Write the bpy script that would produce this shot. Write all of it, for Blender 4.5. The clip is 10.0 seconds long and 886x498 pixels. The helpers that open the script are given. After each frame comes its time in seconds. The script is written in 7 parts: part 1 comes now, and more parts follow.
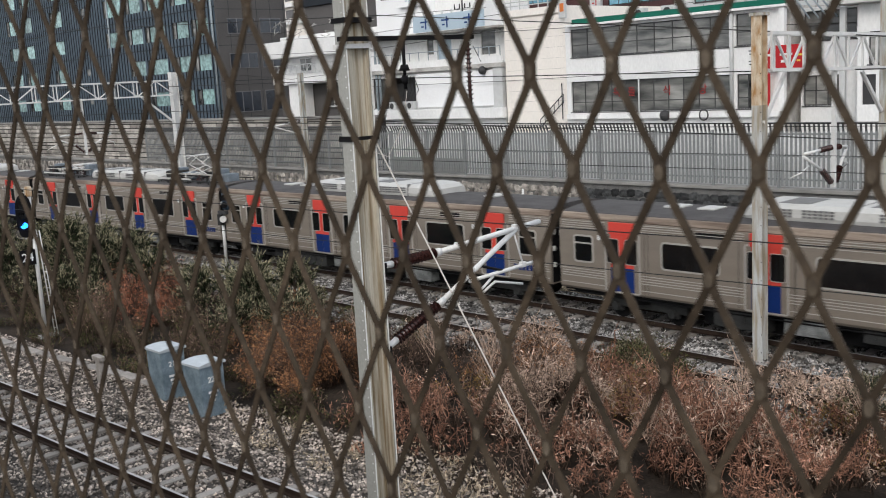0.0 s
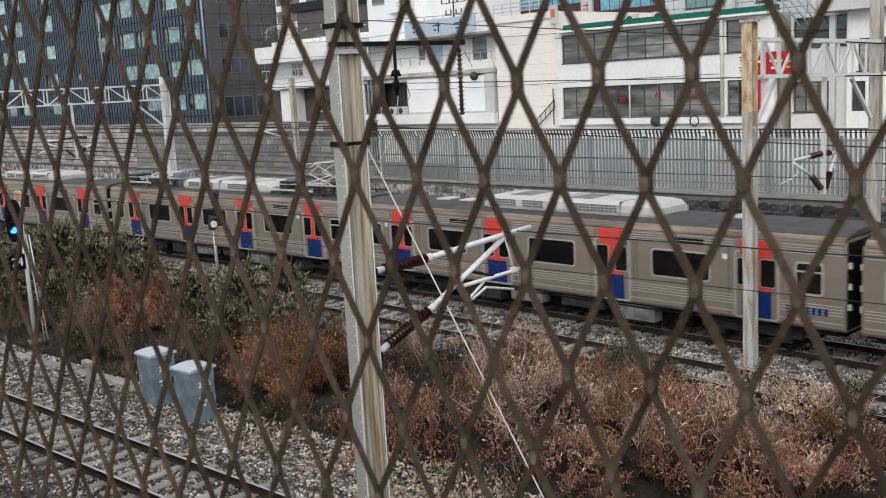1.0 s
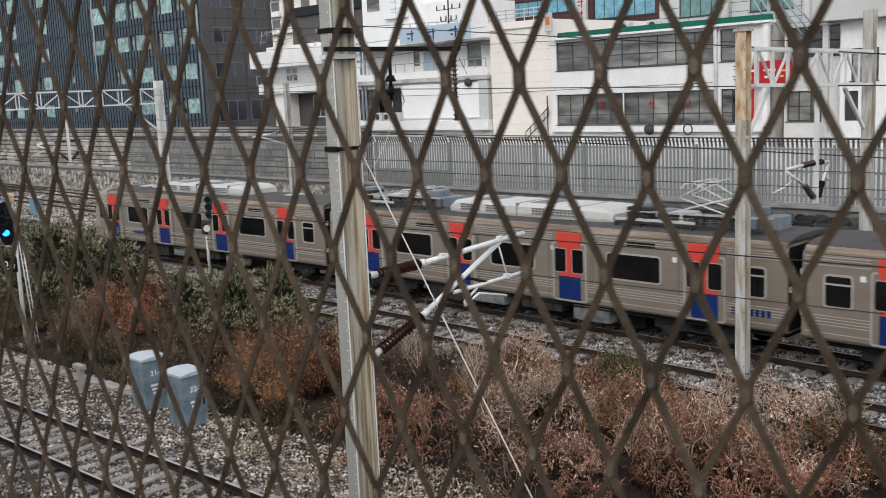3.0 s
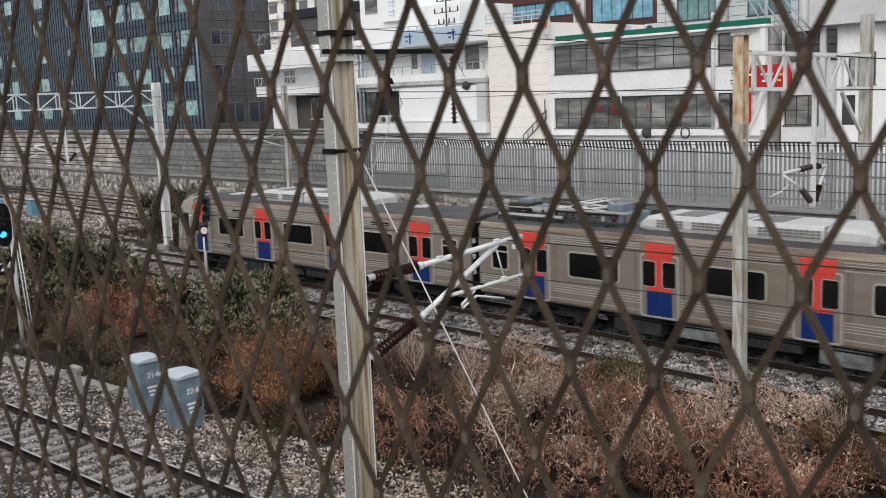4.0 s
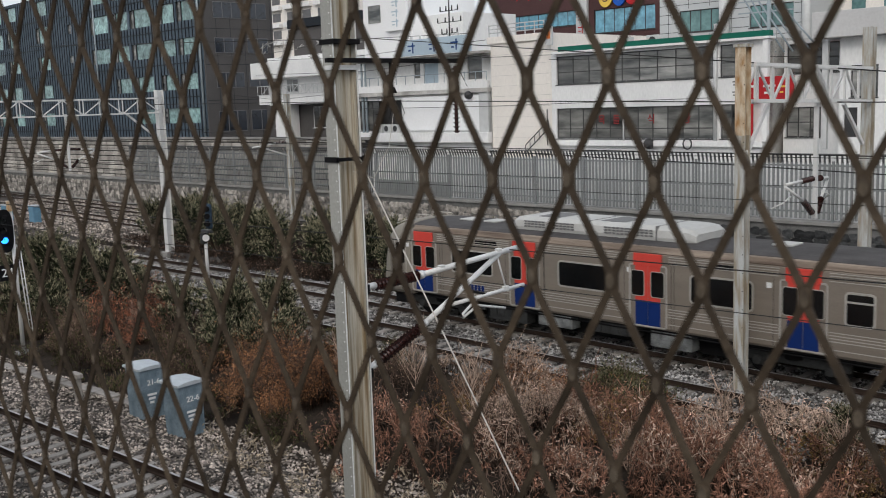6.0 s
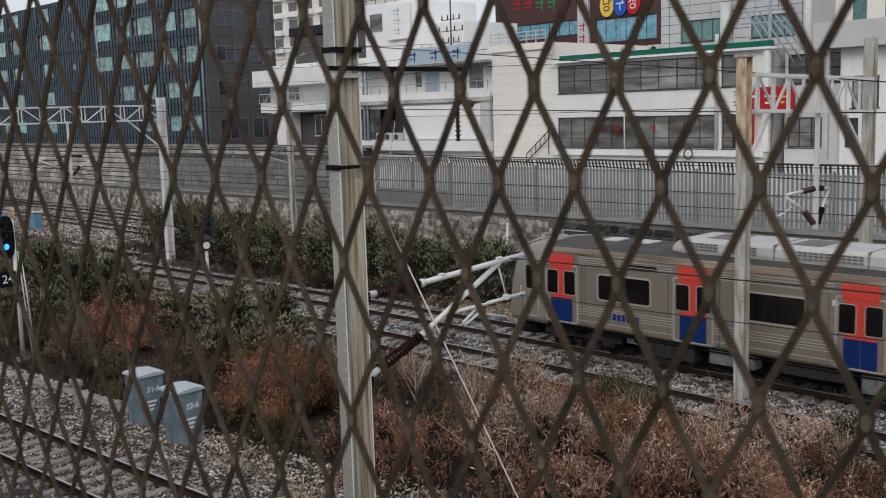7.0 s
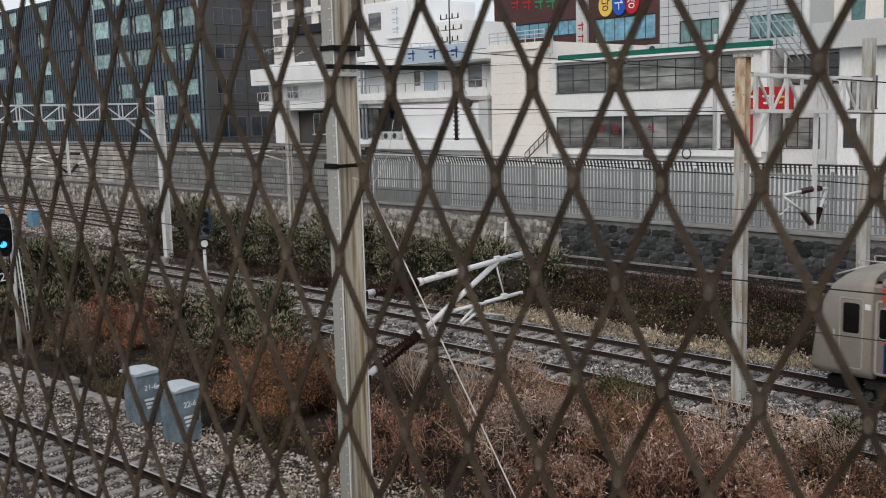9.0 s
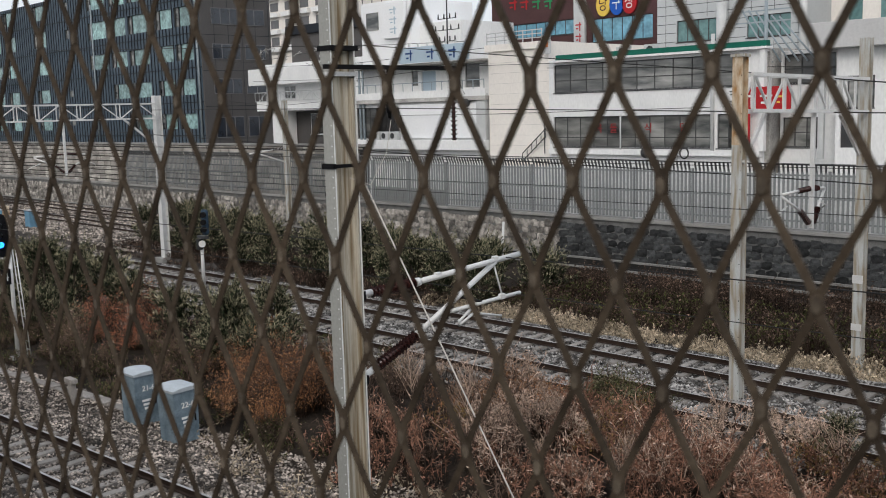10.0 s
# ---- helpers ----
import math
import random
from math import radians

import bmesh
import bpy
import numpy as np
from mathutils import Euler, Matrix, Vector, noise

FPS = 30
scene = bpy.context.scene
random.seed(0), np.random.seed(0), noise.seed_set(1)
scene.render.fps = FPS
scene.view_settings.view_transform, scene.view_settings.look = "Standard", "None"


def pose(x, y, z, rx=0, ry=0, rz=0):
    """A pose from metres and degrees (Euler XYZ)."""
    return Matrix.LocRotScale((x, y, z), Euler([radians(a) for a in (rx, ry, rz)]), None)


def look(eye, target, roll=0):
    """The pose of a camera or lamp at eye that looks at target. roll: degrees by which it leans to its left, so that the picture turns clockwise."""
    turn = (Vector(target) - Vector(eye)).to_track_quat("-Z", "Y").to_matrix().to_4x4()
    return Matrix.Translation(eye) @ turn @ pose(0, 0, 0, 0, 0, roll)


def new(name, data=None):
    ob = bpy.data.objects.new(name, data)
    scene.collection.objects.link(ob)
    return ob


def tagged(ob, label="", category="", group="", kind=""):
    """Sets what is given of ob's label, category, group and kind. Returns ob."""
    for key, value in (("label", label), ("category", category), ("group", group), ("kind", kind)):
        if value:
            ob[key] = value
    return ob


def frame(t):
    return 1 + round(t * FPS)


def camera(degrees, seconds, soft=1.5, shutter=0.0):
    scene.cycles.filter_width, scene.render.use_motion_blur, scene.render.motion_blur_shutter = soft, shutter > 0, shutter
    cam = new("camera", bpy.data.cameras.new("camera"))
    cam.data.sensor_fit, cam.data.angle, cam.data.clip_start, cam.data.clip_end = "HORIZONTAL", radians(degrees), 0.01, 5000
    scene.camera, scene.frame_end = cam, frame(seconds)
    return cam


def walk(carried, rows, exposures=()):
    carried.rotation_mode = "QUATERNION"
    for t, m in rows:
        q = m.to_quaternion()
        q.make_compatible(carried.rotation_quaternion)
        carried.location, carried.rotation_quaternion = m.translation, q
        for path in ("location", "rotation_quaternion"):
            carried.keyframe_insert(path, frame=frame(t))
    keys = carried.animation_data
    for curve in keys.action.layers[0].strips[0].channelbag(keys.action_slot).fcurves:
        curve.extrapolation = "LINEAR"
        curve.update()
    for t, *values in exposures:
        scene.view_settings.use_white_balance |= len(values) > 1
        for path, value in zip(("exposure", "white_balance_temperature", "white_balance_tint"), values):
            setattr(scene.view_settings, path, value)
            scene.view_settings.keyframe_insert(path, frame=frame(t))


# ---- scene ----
cam = camera(47.61, 10.0, soft=1.0, shutter=0.3)
cam.data.dof.use_dof = True
cam.data.dof.focus_distance = 24.0
cam.data.dof.aperture_fstop = 17.0


def cam_pose(x, y, z, down, left, lean):
    """A handheld camera: tilted down, turned left of +y and leaning, in degrees."""
    return pose(x, y, z, 0, 0, left) @ pose(0, 0, 0, 90 - down, 0, 0) @ pose(0, 0, 0, 0, 0, lean)


walk(cam, [
    (0, cam_pose(0.0151, -0.0009, 7.8259, 9.559, 47.322, -3.235)),
    (0.5, cam_pose(0.0185, -0.0009, 7.8288, 9.434, 47.061, -3.193)),
    (1, cam_pose(0.0176, 0.0002, 7.8291, 9.293, 46.799, -3.063)),
    (1.5, cam_pose(0.0149, -0.0025, 7.8242, 9.214, 46.628, -2.948)),
    (2, cam_pose(0.0157, -0.0047, 7.8231, 9.149, 46.548, -2.806)),
    (2.5, cam_pose(0.0157, -0.0043, 7.8228, 9.038, 46.484, -2.679)),
    (4, cam_pose(0.0139, -0.0085, 7.8201, 8.798, 46.215, -2.366)),
    (4.5, cam_pose(0.0157, -0.0107, 7.8200, 8.691, 46.275, -2.188)),
    (5, cam_pose(0.0142, -0.0078, 7.8199, 8.567, 46.237, -2.007)),
    (5.5, cam_pose(0.0140, -0.0088, 7.8186, 8.458, 46.261, -2.051)),
    (7, cam_pose(0.0111, -0.0125, 7.8138, 7.775, 46.293, -1.696)),
    (7.5, cam_pose(0.0073, -0.0068, 7.8123, 7.740, 46.214, -1.562)),
    (8, cam_pose(0.0064, -0.0056, 7.8121, 7.792, 46.238, -1.525)),
    (8.5, cam_pose(0.0058, -0.0057, 7.8120, 7.885, 46.243, -1.541)),
    (9, cam_pose(0.0058, -0.0063, 7.8119, 7.833, 46.182, -1.496)),
    (9.5, cam_pose(0.0061, -0.0054, 7.8122, 7.790, 46.179, -1.518)),
    (10, cam_pose(-0.0000, 0.0000, 7.8118, 7.839, 46.057, -1.551)),
], exposures=[(0, 0.05), (4.5, 0.0), (5.5, -0.2), (7, -0.46), (7.5, -0.46), (8, -0.32), (9, -0.28), (10, -0.26)])

# ---- light ----
world = bpy.data.worlds.new("overcast_sky")
scene.world = world
world.use_nodes = True
wn = world.node_tree
sky = wn.nodes.new("ShaderNodeTexSky")
sky.sky_type = "NISHITA"
sky.sun_disc = False
sky.sun_elevation = radians(38)
sky.sun_rotation = radians(150)
sky.air_density, sky.dust_density, sky.ozone_density = 1.0, 6.0, 2.0
mixw = wn.nodes.new("ShaderNodeMixRGB")
mixw.inputs[0].default_value = 0.72
mixw.inputs[2].default_value = (7.4, 7.8, 8.3, 1)
wn.links.new(sky.outputs[0], mixw.inputs[1])
wn.links.new(mixw.outputs[0], wn.nodes["Background"].inputs[0])
wn.nodes["Background"].inputs[1].default_value = 0.165
sun_data = bpy.data.lights.new("sun", "SUN")
sun_data.energy, sun_data.angle, sun_data.color = 0.7, radians(14), (1.0, 0.95, 0.88)
sun = new("sun", sun_data)
sun.matrix_world = look((10, -30, 40), (-20, 25, 0))


# ---- materials ----
def mat(name, color, rough=0.7, metal=0.0, var=0.25, scale=3.0, fine=40.0, bump=0.15, second=None, spread=0.5, random_tint=0.0,
        stretch=(1, 1, 1), spec=0.12, island=0.0):
    m = bpy.data.materials.new(name)
    m.use_nodes = True
    t, n = m.node_tree, m.node_tree.nodes
    b = n["Principled BSDF"]
    b.inputs["Roughness"].default_value, b.inputs["Metallic"].default_value = rough, metal
    b.inputs["Specular IOR Level"].default_value = spec
    co = n.new("ShaderNodeTexCoord")
    mp = n.new("ShaderNodeMapping")
    mp.inputs["Scale"].default_value = stretch
    t.links.new(co.outputs["Object"], mp.inputs[0])
    big, small = n.new("ShaderNodeTexNoise"), n.new("ShaderNodeTexNoise")
    for tex, s, d in ((big, scale, 6.0), (small, fine, 4.0)):
        tex.inputs["Scale"].default_value, tex.inputs["Detail"].default_value = s, d
        t.links.new(mp.outputs[0], tex.inputs["Vector"])
    dark = tuple(c * (1 - var) for c in color)
    light = tuple(min(1, c * (1 + var)) for c in (second or color))
    ramp = n.new("ShaderNodeValToRGB")
    ramp.color_ramp.elements[0].position, ramp.color_ramp.elements[0].color = 0.5 - spread / 2, (*dark, 1)
    ramp.color_ramp.elements[1].position, ramp.color_ramp.elements[1].color = 0.5 + spread / 2, (*light, 1)
    t.links.new(big.outputs["Fac"], ramp.inputs[0])
    mul = n.new("ShaderNodeMixRGB")
    mul.blend_type = "MULTIPLY"
    mul.inputs[0].default_value = 1.0
    grain = n.new("ShaderNodeMapRange")
    grain.inputs[1].default_value, grain.inputs[2].default_value = 0.25, 0.75
    grain.inputs[3].default_value, grain.inputs[4].default_value = 1 - var, 1 + var
    t.links.new(small.outputs["Fac"], grain.inputs[0])
    t.links.new(ramp.outputs[0], mul.inputs[1])
    t.links.new(grain.outputs[0], mul.inputs[2])
    last = mul.outputs[0]
    if random_tint or island:
        src = n.new("ShaderNodeNewGeometry").outputs["Random Per Island"] if island else n.new("ShaderNodeObjectInfo").outputs["Random"]
        amt = island or random_tint
        rr = n.new("ShaderNodeMapRange")
        rr.inputs[3].default_value, rr.inputs[4].default_value = 1 - amt, 1 + amt
        t.links.new(src, rr.inputs[0])
        mm = n.new("ShaderNodeMixRGB")
        mm.blend_type = "MULTIPLY"
        mm.inputs[0].default_value = 1.0
        t.links.new(last, mm.inputs[1])
        t.links.new(rr.outputs[0], mm.inputs[2])
        last = mm.outputs[0]
    t.links.new(last, b.inputs["Base Color"])
    if bump:
        bp = n.new("ShaderNodeBump")
        bp.inputs["Strength"].default_value, bp.inputs["Distance"].default_value = bump, 0.02
        t.links.new(small.outputs["Fac"], bp.inputs["Height"])
        t.links.new(bp.outputs[0], b.inputs["Normal"])
    return m


def glass_mat(name, color, rough=0.06):
    m = mat(name, color, rough, 0.0, 0.3, 0.6, 3.0, 0.0, spec=0.7)
    return m


STEEL = mat("stainless_body", (0.25, 0.215, 0.18), 0.42, 0.35, 0.1, 0.5, 14, 0.02, stretch=(1, 1, 6), spec=0.4)
STEEL_LINE = mat("bright_steel_bead", (0.50, 0.475, 0.44), 0.35, 0.4, 0.08, 2, 30, 0.0)
TAN = mat("brown_gutter", (0.13, 0.092, 0.072), 0.6, 0.1, 0.2, 0.9, 16, 0.05, second=(0.25, 0.205, 0.165), spread=0.4, stretch=(0.5, 1, 9))
ROOF = mat("train_roof_grey", (0.07, 0.066, 0.066), 0.7, 0, 0.25, 1.5, 25, 0.05)
AC_WHITE = mat("aircon_white", (0.47, 0.47, 0.455), 0.55, 0, 0.1, 2, 30, 0.03)
AC_GRILLE = mat("aircon_grille", (0.16, 0.16, 0.16), 0.6, 0, 0.2, 8, 60, 0.1)
RED = mat("door_red", (0.58, 0.065, 0.05), 0.45, 0, 0.07, 2, 30, 0.02)
BLUE = mat("door_blue", (0.007, 0.025, 0.125), 0.45, 0, 0.1, 2, 30, 0.02)
LOGO_BLUE = mat("logo_blue", (0.015, 0.05, 0.17), 0.5, 0, 0.05, 2, 30, 0)
DARKGLASS = glass_mat("tinted_glass", (0.006, 0.007, 0.008), 0.08)
BLACK = mat("black_rubber", (0.007, 0.007, 0.008), 0.8, 0, 0.3, 3, 30, 0.1)
UNDER = mat("underframe_dark", (0.008, 0.008, 0.009), 0.75, 0.1, 0.35, 3, 30, 0.2)
UNDER_BOX = mat("underfloor_box_grey", (0.10, 0.105, 0.105), 0.6, 0.1, 0.3, 3, 30, 0.1, second=(0.19, 0.2, 0.2))
ROOF_BLUE = mat("roof_gear_blue_grey", (0.17, 0.20, 0.23), 0.55, 0.1, 0.25, 3, 30, 0.05)
UNDER_GREY = mat("underfloor_grey", (0.035, 0.036, 0.036), 0.6, 0.1, 0.3, 3, 30, 0.1)
POLE = mat("pole_paint_grey", (0.34, 0.34, 0.315), 0.55, 0.1, 0.1, 1.2, 30, 0.05)
POLE_RUST = mat("pole_rust_streaks", (0.26, 0.19, 0.11), 0.65, 0, 0.2, 1.6, 30, 0.08, second=(0.46, 0.43, 0.36), spread=0.25, stretch=(9, 9, 0.35))
RUST_ORANGE = mat("orange_rust", (0.42, 0.22, 0.08), 0.75, 0, 0.2, 2.2, 30, 0.1, second=(0.52, 0.46, 0.36), spread=0.35, stretch=(3, 3, 0.9))
WHITE_METAL = mat("white_galvanised", (0.66, 0.66, 0.65), 0.5, 0.2, 0.1, 3, 40, 0.03)
INSUL = mat("brown_porcelain", (0.040, 0.015, 0.013), 0.18, 0, 0.2, 6, 50, 0.0, spec=0.6)
WIRE = mat("dark_wire", (0.03, 0.03, 0.03), 0.6, 0.3, 0.2, 3, 30, 0)
CABLE = mat("pale_stay_wire", (0.55, 0.52, 0.48), 0.5, 0.3, 0.1, 3, 30, 0)
FENCE = mat("fence_brown_paint", (0.024, 0.017, 0.0115), 0.6, 0.0, 0.3, 18, 220, 0.2, second=(0.056, 0.042, 0.029), spread=0.5, spec=0.1)
FENCE_BOND = mat("fence_pale_bond", (0.05, 0.038, 0.027), 0.6, 0.0, 0.3, 60, 300, 0.2, second=(0.105, 0.085, 0.064), spread=0.5, spec=0.12)
CONCRETE = mat("concrete", (0.25, 0.245, 0.235), 0.85, 0, 0.2, 1.2, 25, 0.2)
SLEEPER = mat("sleeper_concrete", (0.27, 0.25, 0.23), 0.85, 0, 0.22, 2.0, 25, 0.2, random_tint=0.18)
RAIL = mat("rail_rust", (0.040, 0.027, 0.021), 0.7, 0.3, 0.25, 2, 40, 0.1)
RAIL_TOP = mat("rail_polished", (0.42, 0.40, 0.39), 0.32, 0.8, 0.12, 2, 40, 0.02)
BOX_GREY = mat("cabinet_blue_grey", (0.10, 0.145, 0.18), 0.55, 0, 0.25, 2.5, 30, 0.05, second=(0.19, 0.245, 0.285))
BOX_LID = mat("cabinet_lid_pale", (0.42, 0.46, 0.49), 0.6, 0, 0.1, 4, 30, 0.05)
WHITE_PAINT = mat("white_lettering", (0.75, 0.76, 0.76), 0.6, 0, 0.05, 4, 30, 0)


# ---- mesh helpers ----
def box(bm, x0, x1, y0, y1, z0, z1, bevel=0.0):
    vs = [bm.verts.new((x, y, z)) for x in (x0, x1) for y in (y0, y1) for z in (z0, z1)]
    fs = [bm.faces.new([vs[i] for i in q]) for q in ((0, 1, 3, 2), (4, 6, 7, 5), (0, 4, 5, 1), (2, 3, 7, 6), (0, 2, 6, 4), (1, 5, 7, 3))]
    if bevel:
        edges = {e for f in fs for e in f.edges}
        bmesh.ops.bevel(bm, geom=list(edges), offset=bevel, segments=2, profile=0.5, affect="EDGES")
    return bm


def rod(bm, a, b, r0, r1=None, n=8, caps=True):
    a, b = Vector(a), Vector(b)
    r1 = r0 if r1 is None else r1
    d = (b - a).normalized()
    u = d.orthogonal().normalized()
    v = d.cross(u)
    ring = []
    for p, r in ((a, r0), (b, r1)):
        ring.append([bm.verts.new(p + (u * math.cos(2 * math.pi * i / n) + v * math.sin(2 * math.pi * i / n)) * r) for i in range(n)])
    for i in range(n):
        f = bm.faces.new((ring[0][i], ring[0][(i + 1) % n], ring[1][(i + 1) % n], ring[1][i]))
        f.smooth = n > 5
    if caps:
        bm.faces.new(ring[0][::-1])
        bm.faces.new(ring[1])
    return bm


def path_rod(bm, pts, r, n=6):
    pts = [Vector(p) for p in pts]
    prev = None
    for k, p in enumerate(pts):
        d = (pts[min(k + 1, len(pts) - 1)] - pts[max(k - 1, 0)]).normalized()
        ref = Vector((0, 0, 1)) if abs(d.z) < 0.9 else Vector((1, 0, 0))
        u = d.cross(ref).normalized()
        v = d.cross(u)
        ring = [bm.verts.new(p + (u * math.cos(2 * math.pi * i / n) + v * math.sin(2 * math.pi * i / n)) * r) for i in range(n)]
        if prev:
            for i in range(n):
                f = bm.faces.new((prev[i], prev[(i + 1) % n], ring[(i + 1) % n], ring[i]))
                f.smooth = True
        else:
            bm.faces.new(ring[::-1])
        prev = ring
    bm.faces.new(prev)
    return bm


def bar(bm, a, b, w, h):
    """A square bar from a to b, w wide across and h high."""
    a, b = Vector(a), Vector(b)
    d = (b - a).normalized()
    side = d.cross(Vector((0, 0, 1)))
    side = side.normalized() if side.length > 1e-3 else Vector((1, 0, 0))
    up = side.cross(d)
    vs = [bm.verts.new(p + side * sx * w / 2 + up * sz * h / 2) for p in (a, b) for sx in (-1, 1) for sz in (-1, 1)]
    for q in ((0, 1, 3, 2), (4, 6, 7, 5), (0, 4, 5, 1), (2, 3, 7, 6), (0, 2, 6, 4), (1, 5, 7, 3)):
        bm.faces.new([vs[i] for i in q])
    return bm


def prism(bm, outline, x0, x1, smooth=False):
    """An outline of (y, z) drawn out along x."""
    r0 = [bm.verts.new((x0, y, z)) for y, z in outline]
    r1 = [bm.verts.new((x1, y, z)) for y, z in outline]
    n = len(outline)
    for i in range(n):
        f = bm.faces.new((r0[i], r0[(i + 1) % n], r1[(i + 1) % n], r1[i]))
        f.smooth = smooth
    bm.faces.new(r0[::-1])
    bm.faces.new(r1)
    return bm


def mesh_of(name, bm, material):
    bmesh.ops.recalc_face_normals(bm, faces=bm.faces)
    me = bpy.data.meshes.new(name)
    bm.to_mesh(me)
    bm.free()
    me.materials.append(material)
    return me


def part(name, bm, material, parent, label=""):
    me = bm if isinstance(bm, bpy.types.Mesh) else mesh_of(name, bm, material)
    ob = new(name, me)
    ob.parent = parent
    if label:
        ob["label"] = label
    return ob


def thing(name, label, category, m=None, group="", kind=""):
    ob = new(name)
    ob.matrix_basis = m or Matrix()
    return tagged(ob, label, category, group, kind)


def solid(name, bm, material, label, category, kind="", group=""):
    return tagged(new(name, mesh_of(name, bm, material)), label, category, group, kind)


def B():
    return bmesh.new()


def soup(name, verts, faces, material, label, category, kind="stuff", smooth=False):
    me = bpy.data.meshes.new(name)
    me.from_pydata(verts, [], faces)
    me.materials.append(material)
    if smooth:
        me.polygons.foreach_set("use_smooth", [True] * len(me.polygons))
    return tagged(new(name, me), label, category, kind=kind)


# ---- lie of the land ----
FAR_Y, BEND = 26.31, -0.00079


def far_y(x):
    return FAR_Y + BEND * min(x + 14, 0) ** 2


def mid_y(x):
    return far_y(x) - 3.85


def near_y(x):
    return 10.864 + 0.0736 * x


def bed(d, half, height):
    """Height of a ballast bed, d off its middle."""
    d = abs(d)
    return height if d < half else height * max(0.0, 1 - (d - half) / 0.7)


def ground_z(x, y):
    base = -0.48
    z = base + max(bed(y - far_y(x), 1.9, 0.235), bed(y - mid_y(x), 1.9, 0.235), bed(y - near_y(x), 1.9, 0.235))
    if 13.2 < y < 20.5:
        z += 0.25 * math.sin((y - 13.2) / 7.3 * math.pi)
    if x < -48 and 28.5 < y < 42:
        z = max(z, -0.2)
    return z + 0.05 * noise.noise(Vector((x * 0.8, y * 0.8, 0))) + 0.02 * noise.noise(Vector((x * 4, y * 4, 2)))


GROUND = mat("ballast_ground", (0.038, 0.034, 0.031), 0.95, 0, 0.35, 0.8, 18, 0.9, second=(0.085, 0.076, 0.07), spread=0.4)
SOIL = mat("shaded_soil", (0.012, 0.009, 0.007), 0.95, 0, 0.4, 0.9, 14, 0.8, second=(0.032, 0.024, 0.018), spread=0.4)
n = GROUND.node_tree.nodes
vor = n.new("ShaderNodeTexVoronoi")
vor.inputs["Scale"].default_value = 16
bp2 = n.new("ShaderNodeBump")
bp2.inputs["Strength"].default_value, bp2.inputs["Distance"].default_value = 1.0, 0.05
tc = n.new("ShaderNodeTexCoord")
GROUND.node_tree.links.new(tc.outputs["Object"], vor.inputs["Vector"])
GROUND.node_tree.links.new(vor.outputs["Distance"], bp2.inputs["Height"])
GROUND.node_tree.links.new(bp2.outputs[0], n["Principled BSDF"].inputs["Normal"])


def build_ground():
    xs = sorted(set([-3000, -1200, -500, -250, -160, -120] + list(np.arange(-100, 12.1, 0.6)) + [20, 40, 90, 200, 600, 3000]))
    ys = sorted(set([-3000, -800, -200, -60, -20, 0] + list(np.arange(2, 44.1, 0.3)) + [50, 70, 120, 300, 1000, 4000]))
    verts = [(x, y, ground_z(x, y)) for y in ys for x in xs]
    w = len(xs)
    faces = [(j * w + i, j * w + i + 1, (j + 1) * w + i + 1, (j + 1) * w + i) for j in range(len(ys) - 1) for i in range(w - 1)]
    g = soup("ground", verts, faces, GROUND, "grey-brown railway ground of ballast and soil darkened for shade", "ground", "structure", True)
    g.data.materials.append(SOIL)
    # strips of bare soil, coloured near black for the shade under the weeds
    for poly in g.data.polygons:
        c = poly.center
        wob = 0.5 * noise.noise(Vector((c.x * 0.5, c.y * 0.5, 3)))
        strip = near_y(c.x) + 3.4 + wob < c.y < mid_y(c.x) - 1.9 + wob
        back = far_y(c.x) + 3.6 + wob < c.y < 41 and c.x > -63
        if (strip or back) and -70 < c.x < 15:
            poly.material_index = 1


build_ground()

RAIL_OUT = [(-0.065, -0.15), (0.065, -0.15), (0.065, -0.135), (0.01, -0.115), (0.01, -0.035), (0.034, -0.028), (0.034, -0.003), (-0.034, -0.003),
            (-0.034, -0.028), (-0.01, -0.035), (-0.01, -0.115), (-0.065, -0.135)]


